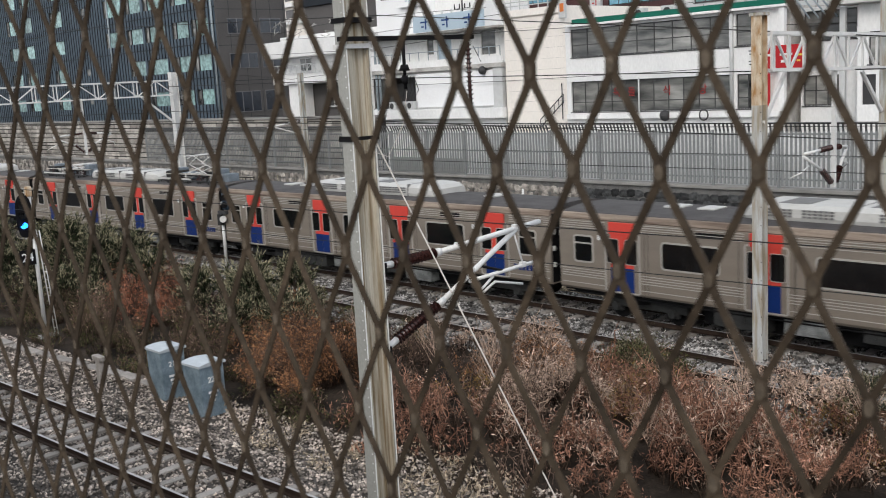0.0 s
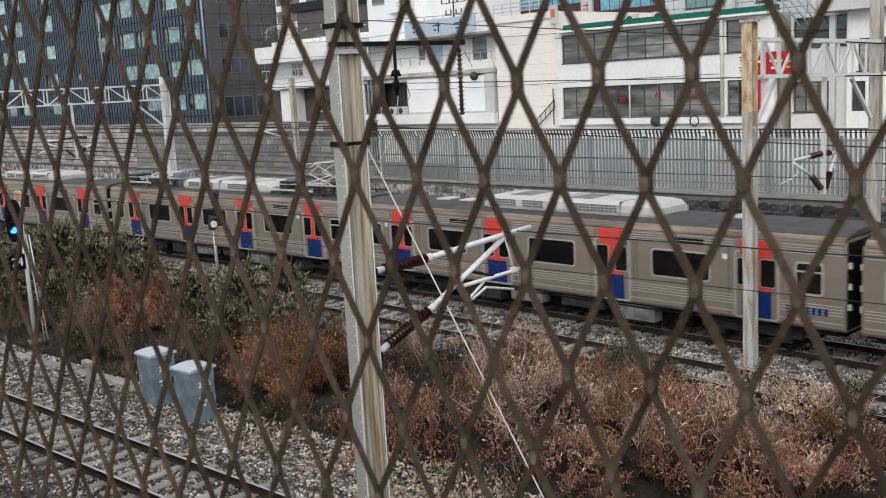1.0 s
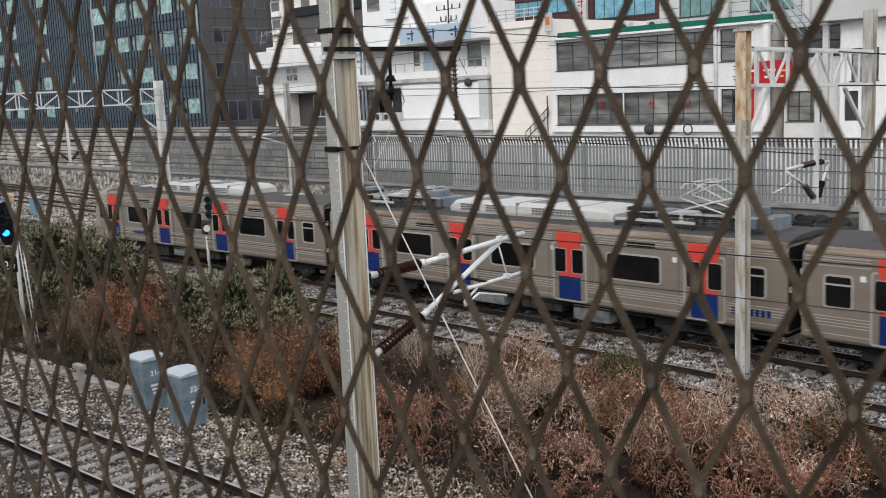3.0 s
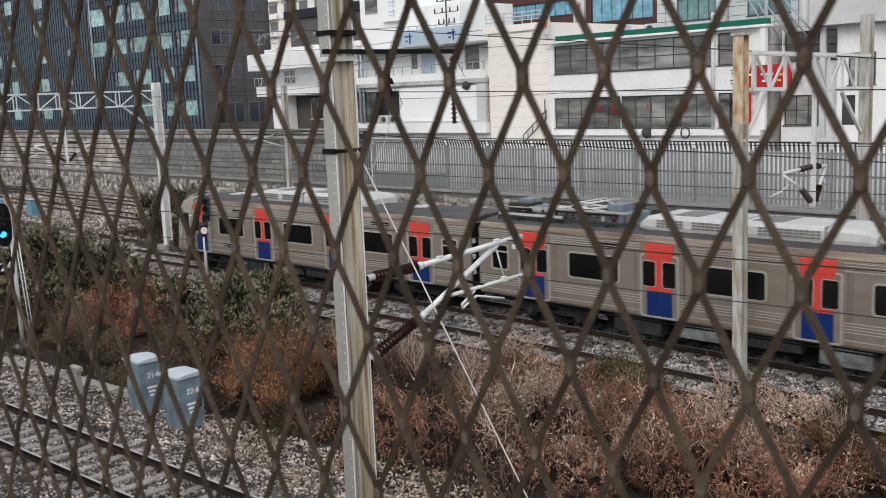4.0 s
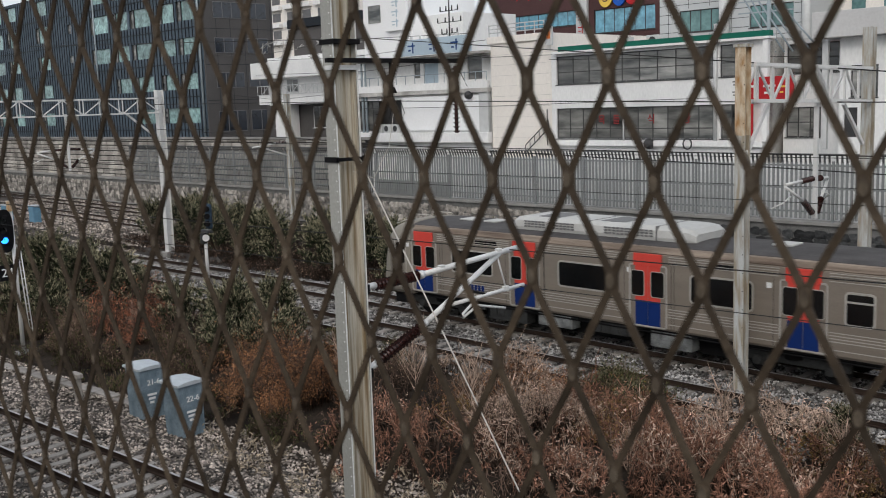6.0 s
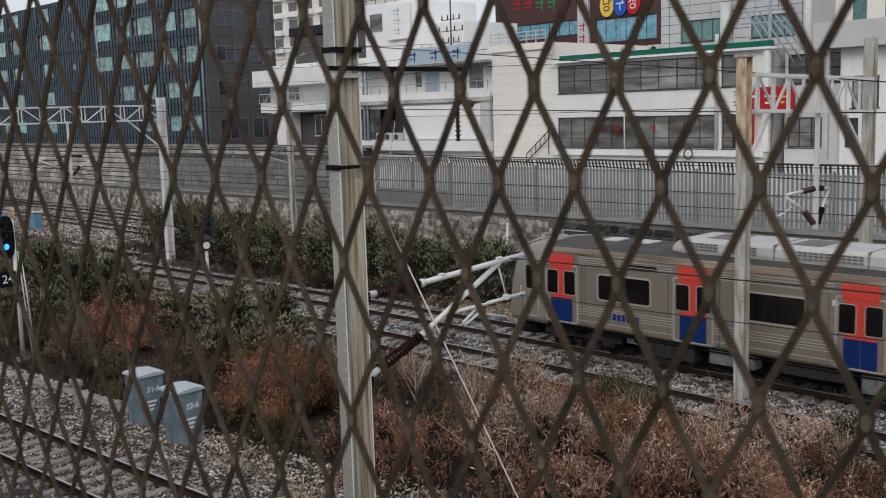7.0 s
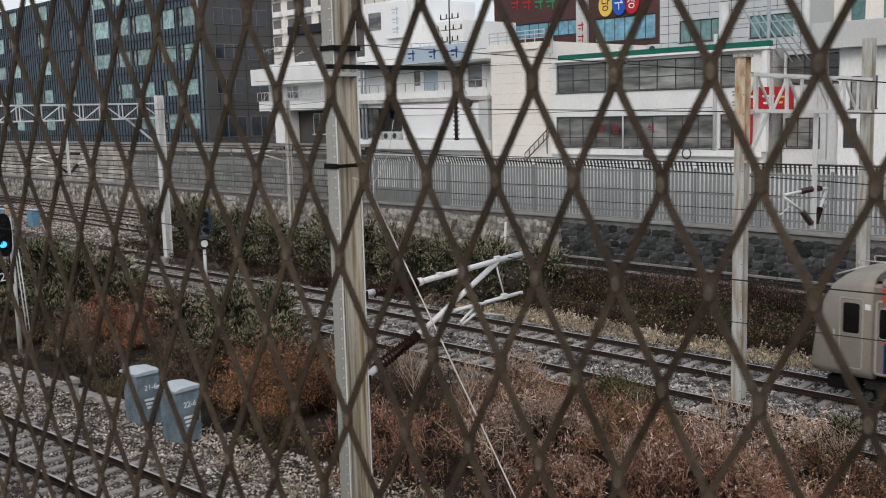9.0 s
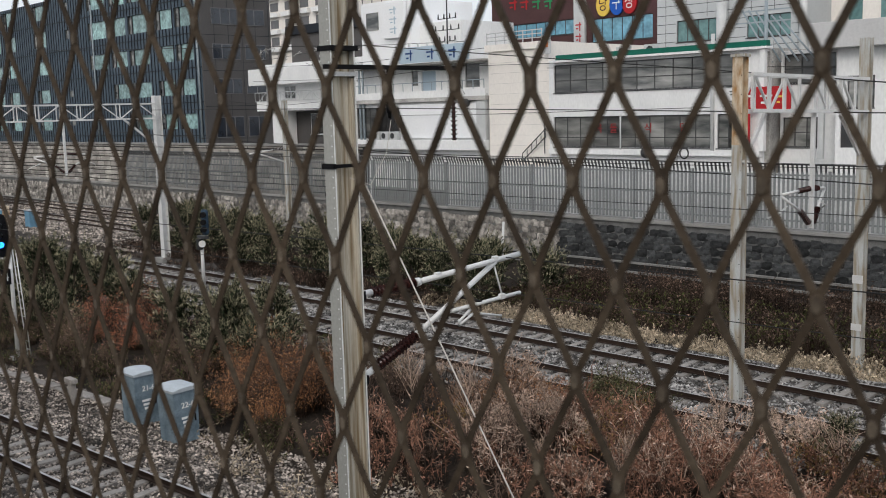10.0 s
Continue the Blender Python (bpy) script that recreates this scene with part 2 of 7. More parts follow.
def build_track(name, label, fy, x0, x1, s0, s1, top):
    tr = thing(name, label, "railway track", kind="structure")
    step = 2.0
    xs = [x0 + i * step for i in range(int((x1 - x0) / step) + 1)]
    for side in (-0.7525, 0.7525):
        for out, material, nm in ((RAIL_OUT, RAIL, "rail"), ([(-0.03, -0.003), (0.03, -0.003), (0.028, 0.002), (-0.028, 0.002)], RAIL_TOP, "running_surface")):
            bm = B()
            prev = None
            for x in xs:
                ring = [bm.verts.new((x, fy(x) + side + y, z + top)) for y, z in out]
                if prev:
                    for i in range(len(out)):
                        bm.faces.new((prev[i], prev[(i + 1) % len(out)], ring[(i + 1) % len(out)], ring[i]))
                prev = ring
            part(nm, bm, material, tr, "rusty steel rail" if nm == "rail" else "polished rail head")
    bm = B()
    prof = [(-0.14, -0.36), (0.14, -0.36), (0.11, -0.17), (-0.11, -0.17)]
    r = []
    for yy in (-1.2, -0.85, 0.0, 0.85, 1.2):
        dz = -0.03 if yy == 0 else 0.0
        r.append([bm.verts.new((x, yy, z + (dz if z > -0.3 else 0))) for x, z in prof])
    for a, b in zip(r[:-1], r[1:]):
        for i in range(4):
            bm.faces.new((a[i], a[(i + 1) % 4], b[(i + 1) % 4], b[i]))
    bm.faces.new(r[0]), bm.faces.new(r[-1][::-1])
    me = mesh_of("sleeper", bm, SLEEPER)
    x = s0
    while x < s1:
        ob = part("sleeper", me, SLEEPER, tr)
        slope = (fy(x + 0.5) - fy(x - 0.5))
        ob.matrix_basis = pose(x, fy(x), top + random.uniform(-0.012, 0.006), 0, 0, math.degrees(math.atan(slope)) + random.uniform(-1, 1))
        x += 0.62
    return tr


build_track("far_track", "rusty railway track on grey ballast", far_y, -160, 30, -75, 0, 0.0)
build_track("middle_track", "railway track half hidden by brown weeds", mid_y, -160, 30, -45, 0, 0.0)
build_track("near_track", "railway track on pale gravel beside cabinets", near_y, -90, 30, -45, -6, -0.02)


# ---- train ----
CAR, HALF = 19.55, 1.56
DOORS = (2.5, 7.35, 12.2, 17.05)
WINDOWS = ((3.75, 6.1), (8.6, 10.95), (13.45, 15.8))
END_WINDOWS = ((0.62, 1.36), (18.19, 18.93))


def rounded_panel(bm, x0, x1, z0, z1, y, depth, r, sgn):
    """A plate with round corners standing on the side of a car."""
    pts = []
    for cx, cz, a0 in ((x1 - r, z1 - r, 0), (x0 + r, z1 - r, 90), (x0 + r, z0 + r, 180), (x1 - r, z0 + r, 270)):
        for k in range(4):
            a = radians(a0 + 30 * k)
            pts.append((cx + r * math.cos(a), cz + r * math.sin(a)))
    f = [bm.verts.new((px, y + sgn * depth, pz)) for px, pz in pts]
    b = [bm.verts.new((px, y, pz)) for px, pz in pts]
    bm.faces.new(f)
    for i in range(len(pts)):
        bm.faces.new((f[i], f[(i + 1) % len(pts)], b[(i + 1) % len(pts)], b[i]))
    return bm


def rounded_frame(bm, x0, x1, z0, z1, y, depth, r, w, sgn):
    outer, inner = [], []
    for lst, g, rr in ((outer, 0, r), (inner, w, max(r - w, 0.02))):
        for cx, cz, a0 in ((x1 - g - rr, z1 - g - rr, 0), (x0 + g + rr, z1 - g - rr, 90), (x0 + g + rr, z0 + g + rr, 180), (x1 - g - rr, z0 + g + rr, 270)):
            for k in range(4):
                a = radians(a0 + 30 * k)
                lst.append((cx + rr * math.cos(a), cz + rr * math.sin(a)))
    of = [bm.verts.new((px, y + sgn * depth, pz)) for px, pz in outer]
    ob_ = [bm.verts.new((px, y, pz)) for px, pz in outer]
    nf = [bm.verts.new((px, y + sgn * depth, pz)) for px, pz in inner]
    nb = [bm.verts.new((px, y, pz)) for px, pz in inner]
    k = len(outer)
    for i in range(k):
        j = (i + 1) % k
        bm.faces.new((of[i], of[j], nf[j], nf[i]))
        bm.faces.new((of[i], ob_[i], ob_[j], of[j]))
        bm.faces.new((nf[i], nf[j], nb[j], nb[i]))
    return bm


BODY_OUT = [(-1.5, 0.92), (-1.56, 1.0), (-1.56, 2.4), (-1.53, 3.17), (-1.47, 3.25), (1.47, 3.25), (1.53, 3.17), (1.56, 2.4), (1.56, 1.0), (1.5, 0.92)]
ROOF_OUT = [(-1.43, 3.33), (-1.36, 3.42), (-1.1, 3.48), (-0.6, 3.53), (0, 3.55), (0.6, 3.53), (1.1, 3.48), (1.36, 3.42), (1.43, 3.33)]
GUTTER_OUT = [(-1.50, 3.18), (-1.54, 3.22), (-1.46, 3.38), (-1.40, 3.40), (1.40, 3.40), (1.46, 3.38), (1.54, 3.22), (1.50, 3.18)]
ROOF_DROP = -0.2


def train_meshes(sgn):
    """Meshes shared by all doors and windows of one side; sgn -1 is the side towards the fence."""
    c = {}
    y = sgn * HALF
    c["frame"] = mesh_of("door_frame", rounded_frame(B(), -0.67, 0.67, 0.97, 2.87, y, 0.026, 0.09, 0.05, sgn), STEEL_LINE)
    for leaf, x0, x1, p0, p1, g0, g1 in (("a", -0.605, -0.008, -0.44, -0.008, -0.57, -0.125), ("b", 0.008, 0.605, 0.008, 0.44, 0.125, 0.57)):
        bm = box(B(), x0, x1, min(y, y + sgn * 0.012), max(y, y + sgn * 0.012), 1.0, 2.86, 0.004)
        c["leaf" + leaf] = mesh_of("door_leaf", bm, STEEL)
        bm = box(B(), p0, p1, min(y, y + sgn * 0.02), max(y, y + sgn * 0.02), 1.77, 2.855, 0.004)
        c["red" + leaf] = mesh_of("upper_panel", bm, RED)
        bm = box(B(), p0, p1, min(y, y + sgn * 0.018), max(y, y + sgn * 0.018), 1.005, 1.768, 0.004)
        c["blue" + leaf] = mesh_of("lower_panel", bm, BLUE)
        c["glass" + leaf] = mesh_of("door_pane", rounded_panel(B(), g0, g1, 1.91, 2.66, y + sgn * 0.008, 0.018, 0.07, sgn), DARKGLASS)
        c["rim" + leaf] = mesh_of("pane_rim", rounded_frame(B(), g0 - 0.02, g1 + 0.02, 1.89, 2.68, y + sgn * 0.008, 0.026, 0.085, 0.022, sgn), STEEL_LINE)
    bm = box(B(), -0.50, 0.48, min(y * 0.985, y * 0.985 + sgn * 0.058), max(y * 0.985, y * 0.985 + sgn * 0.058), 2.815, 3.19, 0.01)
    c["lintel"] = mesh_of("door_lintel", bm, RED)
    c["pane"] = mesh_of("window_pane", rounded_panel(B(), -0.95, 0.95, 1.90, 2.66, y, 0.010, 0.10, sgn), DARKGLASS)
    c["wframe"] = mesh_of("window_frame", rounded_frame(B(), -1.0, 1.0, 1.85, 2.71, y, 0.028, 0.13, 0.05, sgn), STEEL_LINE)
    c["spane"] = mesh_of("window_pane", rounded_panel(B(), -0.35, 0.35, 1.86, 2.66, y, 0.010, 0.08, sgn), DARKGLASS)
    c["swframe"] = mesh_of("window_frame", rounded_frame(B(), -0.40, 0.40, 1.81, 2.71, y, 0.028, 0.12, 0.055, sgn), STEEL_LINE)
    bm = box(B(), -0.36, 0.36, min(y, y + sgn * 0.024), max(y, y + sgn * 0.024), 2.42, 2.47)
    c["bar"] = mesh_of("transom", bm, STEEL_LINE)
    return c


SIDE = {-1: train_meshes(-1), 1: train_meshes(1)}


def side_spans(lo, hi, cuts):
    """The stretches of lo..hi that no opening cuts."""
    out, x = [], lo
    for a, b in sorted(cuts):
        if a > x + 0.05:
            out.append((x, a))
        x = max(x, b)
    if hi > x + 0.05:
        out.append((x, hi))
    return out


def bogie(parent, cx):
    bg = part("bogie", box(box(box(B(), cx - 1.55, cx + 1.55, -1.12, -0.95, 0.42, 0.68, 0.04), cx - 1.55, cx + 1.55, 0.95, 1.12, 0.42, 0.68, 0.04),
                           cx - 0.3, cx + 0.3, -1.0, 1.0, 0.45, 0.85), UNDER_GREY, parent, "grey bogie frame")
    for dx in (-1.05, 1.05):
        for s in (-1, 1):
            wb = B()
            rod(wb, (cx + dx, s * 0.70, 0.43), (cx + dx, s * 0.83, 0.43), 0.43, 0.43, 24)
            part("wheel", wb, UNDER, bg)
            ab = B()
            rod(ab, (cx + dx, s * 0.9, 0.43), (cx + dx, s * 1.22, 0.43), 0.15, 0.13, 14)
            box(ab, cx + dx - 0.2, cx + dx + 0.2, s * 1.02 - 0.08, s * 1.02 + 0.08, 0.27, 0.6, 0.03)
            part("axle_box", ab, UNDER_GREY, bg)
    for s in (-1, 1):
        sb = B()
        rod(sb, (cx, s * 1.12, 0.62), (cx, s * 1.12, 0.98), 0.24, 0.26, 14)
        part("air_spring", sb, BLACK, bg)
    return bg


def aircon(parent, x0, x1):
    out = [(-0.92, 3.66), (-0.96, 3.80), (-0.93, 4.02), (-0.78, 4.13), (0.78, 4.13), (0.93, 4.02), (0.96, 3.80), (0.92, 3.66)]
    bm = B()
    secs = [(x0, 0.55), (x0 + 0.25, 0.92), (x0 + 0.4, 1.0)]
    rings = []
    for x, k in secs + [(x1 - 0.95, 1.0), (x1 - 0.5, 0.97), (x1 - 0.18, 0.88), (x1, 0.62)]:
        rings.append([bm.verts.new((x, y * (0.75 + 0.25 * k), 3.66 + (z - 3.66) * k)) for y, z in out])
    for a, b in zip(rings[:-1], rings[1:]):
        for i in range(8):
            bm.faces.new((a[i], a[(i + 1) % 8], b[(i + 1) % 8], b[i]))
    bm.faces.new(rings[0]), bm.faces.new(rings[-1])
    ac = part("aircon_unit", bm, AC_WHITE, parent, "off-white rooftop air conditioner")
    ac.location.z = ROOF_DROP
    for cx in (x0 + 1.1, x0 + 2.3, x0 + 4.4, x0 + 5.3):
        for s in (-1, 1):
            gb = B()
            for k in range(6):
                for l in range(3):
                    xx = cx - 0.42 + k * 0.155
                    zz = 3.80 + l * 0.085
                    box(gb, xx, xx + 0.11, s * 0.965 - 0.02, s * 0.965 + 0.008, zz, zz + 0.05)
            part("grille", gb, AC_GRILLE, ac)
    for k in range(2):
        part("vent_cover", box(B(), x0 + 1.0 + k * 2.6, x0 + 1.9 + k * 2.6, -0.6, 0.6, 4.125, 4.145, 0.01), AC_GRILLE, ac)
    for cx in (x0 + 3.3, x1 - 1.3):
        box_b = box(B(), cx - 0.015, cx + 0.015, -0.97, 0.97, 3.68, 4.142)
        part("seam", box_b, AC_GRILLE, ac)
    return ac


def pantograph(parent, cx, raised):
    bm = B()
    for s in (-0.7, 0.7):
        bar(bm, (cx - 1.3, s, 4.02), (cx + 1.3, s, 4.02), 0.07, 0.08)
    for dx in (-1.2, 0, 1.2):
        bar(bm, (cx + dx, -0.75, 4.02), (cx + dx, 0.75, 4.02), 0.07, 0.07)
    for dx in (-1.15, 1.15):
        for s in (-0.65, 0.65):
            rod(bm, (cx + dx, s, 3.70), (cx + dx, s, 4.0), 0.07, 0.06, 10)
    base = part("pantograph", bm, UNDER_GREY, parent, "grey pantograph on insulators")
    base.location.z = ROOF_DROP
    h = 0.95 if raised else 0.28
    for s in (-0.45, 0.45):
        for e in (-1, 1):
            knee = (cx - e * 0.75, s * 0.8, 4.06 + h * 0.5)
            part("lower_arm", rod(B(), (cx + e * 1.0, s, 4.06), knee, 0.026, 0.022), WHITE_METAL, base, "pale tube arm")
            part("upper_arm", rod(B(), knee, (cx + e * 0.25, s, 4.06 + h), 0.02, 0.018), WHITE_METAL, base, "pale tube arm")
    bm = B()
    for dx in (-0.25, 0.25):
        rod(bm, (cx + dx, -0.85, 4.06 + h), (cx + dx, 0.85, 4.06 + h), 0.025)
        for s in (-1, 1):
            rod(bm, (cx + dx, s * 0.85, 4.06 + h), (cx + dx, s * 1.08, 3.94 + h), 0.02)
    part("collector_head", bm, WHITE_METAL, base)


def roof_gear(parent, cx):
    bm = B()
    box(bm, cx - 0.5, cx + 0.35, -0.75, 0.1, 3.72, 4.22, 0.03)
    box(bm, cx - 0.3, cx + 0.3, 0.25, 0.8, 3.72, 4.05, 0.03)
    ob = part("roof_equipment", bm, UNDER_GREY, parent, "grey rooftop electrical gear")
    ob.location.z = ROOF_DROP
    bm = B()
    for k in range(3):
        rod(bm, (cx + 0.45, -0.5 + 0.35 * k, 3.98), (cx + 1.5, -0.5 + 0.35 * k, 3.98), 0.11, 0.11, 12)
    for k in range(2):
        bar(bm, (cx - 0.8, -0.9 + 1.7 * k, 3.86), (cx + 2.0, -0.9 + 1.7 * k, 3.86), 0.05, 0.08)
    part("reservoir", bm, AC_WHITE, ob)
    for k in range(5):
        bm = B()
        for j in range(4):
            rod(bm, (cx + 1.7 + k * 0.2, -0.3 + 0.15 * k, 3.74 + j * 0.07), (cx + 1.7 + k * 0.2, -0.3 + 0.15 * k, 3.78 + j * 0.07), 0.09, 0.05, 8)
        part("insulator", bm, INSUL, ob)


def roof_bus(parent, x0, x1):
    """Low rails, standing insulators, bus bars and switch boxes on a motor car's roof."""
    bm = B()
    for s in (-1.12, -0.98, 1.05):
        bar(bm, (x0, s, 3.80), (x1, s, 3.80), 0.05, 0.05)
        x = x0
        while x < x1:
            bar(bm, (x, s, 3.66), (x, s, 3.80), 0.05, 0.05)
            x += 0.9
    base = part("roof_rail", bm, UNDER_GREY, parent, "dark rails along the roof")
    base.location.z = ROOF_DROP
    k, x = 0, x0 + 0.3
    while x < x1 - 0.2:
        y = -0.85 if k % 2 else -0.6
        bm = B()
        for j in range(4):
            rod(bm, (x, y, 3.72 + j * 0.08), (x, y, 3.77 + j * 0.08), 0.085, 0.05, 8)
        rod(bm, (x, y, 4.03), (x, y, 4.10), 0.05, 0.05, 8)
        part("insulator", bm, INSUL if k % 3 else AC_WHITE, base)
        k += 1
        x += 0.62
    bm = B()
    for y in (-0.85, -0.6):
        bar(bm, (x0 + 0.2, y, 4.10), (x1 - 0.3, y, 4.10), 0.035, 0.035)
    part("bus_bar", bm, STEEL_LINE, base, "pale metal bus bar")
    for x in (x0 + 0.35, x1 - 1.3):
        part("switch_box", box(box(B(), x, x + 0.55, -0.5, 0.15, 3.72, 4.34, 0.03), x + 0.6, x + 1.1, -0.35, 0.3, 3.72, 4.12, 0.03), ROOF_BLUE, base, "blue-grey switch box")


def build_car(kind, label):
    car = thing("train_car", label, "train car", group="cars of the train")
    lo = 1.75 if kind == "cab" else 0.0
    bm = prism(B(), BODY_OUT, lo, CAR)
    part("body", bm, STEEL, car, "unpainted beige-grey stainless steel body")
    part("gutter_band", prism(B(), GUTTER_OUT, lo + (0.2 if kind == "cab" else 0.05), CAR - 0.05), TAN, car, "tan-brown band below the roof")
    part("roof", prism(B(), ROOF_OUT, lo + 0.05, CAR - 0.05), ROOF, car, "grey roof")
    for s in (-1, 1):
        c = SIDE[s]
        for d in DOORS:
            fr = part("door_frame", c["frame"], None, car)
            fr.location.x = d
            for leaf in "ab":
                dr = part("door_leaf", c["leaf" + leaf], None, car, "sliding door leaf painted red above and blue below")
                dr.location.x = d
                part("upper_panel", c["red" + leaf], None, dr)
                part("lower_panel", c["blue" + leaf], None, dr)
                part("door_pane", c["glass" + leaf], None, dr)
                part("pane_rim", c["rim" + leaf], None, dr)
            ln = part("door_lintel", c["lintel"], None, car, "red panel over the door")
            ln.location.x = d
        wins = [((a + b) / 2, "pane", "wframe") for a, b in WINDOWS]
        wins += [((a + b) / 2, "spane", "swframe") for a, b in END_WINDOWS if not (kind == "cab" and a < 3)]
        for wx, p_, f_ in wins:
            fr = part("window_frame", c[f_], None, car, "pale metal window frame")
            fr.location.x = wx
            part("window_pane", c[p_], None, fr, "dark tinted glass")
            if p_ == "spane":
                part("transom", c["bar"], None, fr)
        cuts = [(d - 0.70, d + 0.70) for d in DOORS]
        bm = B()
        y = s * HALF
        for z in (1.12, 1.34, 1.42, 1.50, 1.58):
            for a, b in side_spans(lo + 0.1, CAR - 0.08, cuts):
                box(bm, a, b, min(y, y + s * 0.014), max(y, y + s * 0.014), z, z + 0.022)
        for z in (2.92, 2.99, 3.06, 3.13):
            yy = s * (HALF - 0.022 - (z - 2.95) * 0.035)
            for a, b in side_spans(lo + 0.1, CAR - 0.08, cuts):
                box(bm, a, b, min(yy, yy + s * 0.02), max(yy, yy + s * 0.02), z, z + 0.02)
        part("side_bead", bm, STEEL_LINE, car, "thin raised steel beads")["kind"] = "stuff"
        bm = B()
        for a in (4.95 - 1.5, 9.75 - 1.55, 14.6 - 1.5):
            box(bm, a, a + 0.012, min(y, y + s * 0.006), max(y, y + s * 0.006), 1.0, 2.9)
        for k in (3.32, 6.5, 8.17, 11.35, 13.0, 16.2):
            box(bm, k, k + 0.012, min(y, y + s * 0.006), max(y, y + s * 0.006), 1.0, 2.9)
        part("panel_joint", bm, UNDER_GREY, car)["kind"] = "stuff"
        for lx in ((17.9,) if kind != "cab" else (4.3,)):
            bm = B()
            box(bm, lx, lx + 0.16, min(y, y + s * 0.008), max(y, y + s * 0.008), 1.30, 1.50, 0.004)
            for k in range(6):
                box(bm, lx + 0.22 + 0.17 * k, lx + 0.34 + 0.17 * k, min(y, y + s * 0.018), max(y, y + s * 0.018), 1.30, 1.50, 0.004)
            part("logo", bm, BLUE, car, "dark blue operator mark")
        for k in (1.55, 11.45, 16.0):
            part("side_sign", box(B(), k, k + 0.15, min(y, y + s * 0.008), max(y, y + s * 0.008), 2.58, 2.73, 0.003), WHITE_PAINT, car)
        for k in (5.6, 14.9):
            part("destination_box", box(B(), k - 0.5, k + 0.5, s * 1.535 - 0.02, s * 1.535 + 0.02, 2.94, 3.08, 0.005), BLACK, car)
        for k in range(4):
            bm = B()
            x0 = 5.6 + k * 2.2
            box(bm, x0, x0 + 1.7 - 0.3 * (k % 2), s * 1.2 - 0.22, s * 1.2 + 0.22, 0.36 + 0.08 * (k % 3), 0.88, 0.02)
            ub = part("underfloor_box", bm, UNDER_BOX if k % 2 else UNDER_GREY, car, "underfloor equipment box")
            bm = B()
            for j in range(4):
                box(bm, x0 + 0.1 + 0.33 * j, x0 + 0.36 + 0.33 * j, s * 1.43 - 0.015, s * 1.43 + 0.015, 0.52, 0.80, 0.01)
            part("box_cover", bm, UNDER_BOX if k % 2 else UNDER_GREY, ub)
        bm = B()
        box(bm, lo + 0.1, CAR - 0.1, s * 1.40 - 0.05, s * 1.40 + 0.05, 0.86, 0.95)
        rod(bm, (lo + 0.2, s * 1.45, 0.80), (CAR - 0.2, s * 1.45, 0.80), 0.025)
        part("sill_beam", bm, UNDER, car)
    part("underframe", box(B(), lo + 0.2, CAR - 0.2, -1.1, 1.1, 0.70, 0.93), UNDER, car)
    # plain black mass added between the bogies so the underside reads as deep shade
    part("underfloor_shade_mass", box(B(), 4.95, CAR - 4.95, -0.9, 0.9, 0.24, 0.69, 0.03), UNDER, car, "black equipment mass added for the shade under the floor")
    bogie(car, 2.95)
    bogie(car, CAR - 2.95)
    aircon(car, 6.2, 13.4)
    for cx in (CAR - 0.02,) + (() if kind == "cab" else (0.02,)):
        bm = B()
        w = 0.28
        x0, x1 = (cx, cx + w) if cx > 3 else (cx - w, cx)
        for k in range(5):
            a = x0 + (x1 - x0) * k / 5
            box(bm, a, a + 0.035, -0.72, 0.72, 1.0, 3.15)
        box(bm, x0, x1, -0.66, 0.66, 1.06, 3.09)
        part("gangway_bellows", bm, BLACK, car, "black gangway bellows")
        # black sheet added over the end wall as the shade between two cars
        xe = CAR if cx > 3 else -0.02
        part("end_shade", box(B(), xe, xe + 0.02, -1.48, 1.48, 0.98, 3.28), BLACK, car, "black sheet standing in for shade on the car end")
        bm = B()
        for z in (1.5, 2.05, 2.6):
            for s in (-1, 1):
                xx = CAR if cx > 3 else -0.09
                box(bm, xx, xx + 0.09, s * 1.42 - 0.05, s * 1.42 + 0.05, z, z + 0.16, 0.01)
        part("end_step", bm, AC_WHITE, car)
    if kind == "motor":
        pantograph(car, 3.9, False)
        pantograph(car, CAR - 3.3, True)
        roof_gear(car, 1.2)
        roof_gear(car, CAR - 6.6 + 1.4)
        roof_bus(car, 0.6, 6.0)
        roof_bus(car, 13.7, CAR - 0.6)
    else:
        for k in (3.2, 4.4, 15.5):
            part("roof_vent", box(B(), k, k + 0.6, -0.35, 0.35, 3.74, 3.80, 0.02), AC_WHITE, car).location.z = ROOF_DROP
    if kind == "cab":
        build_cab(car)
    return car


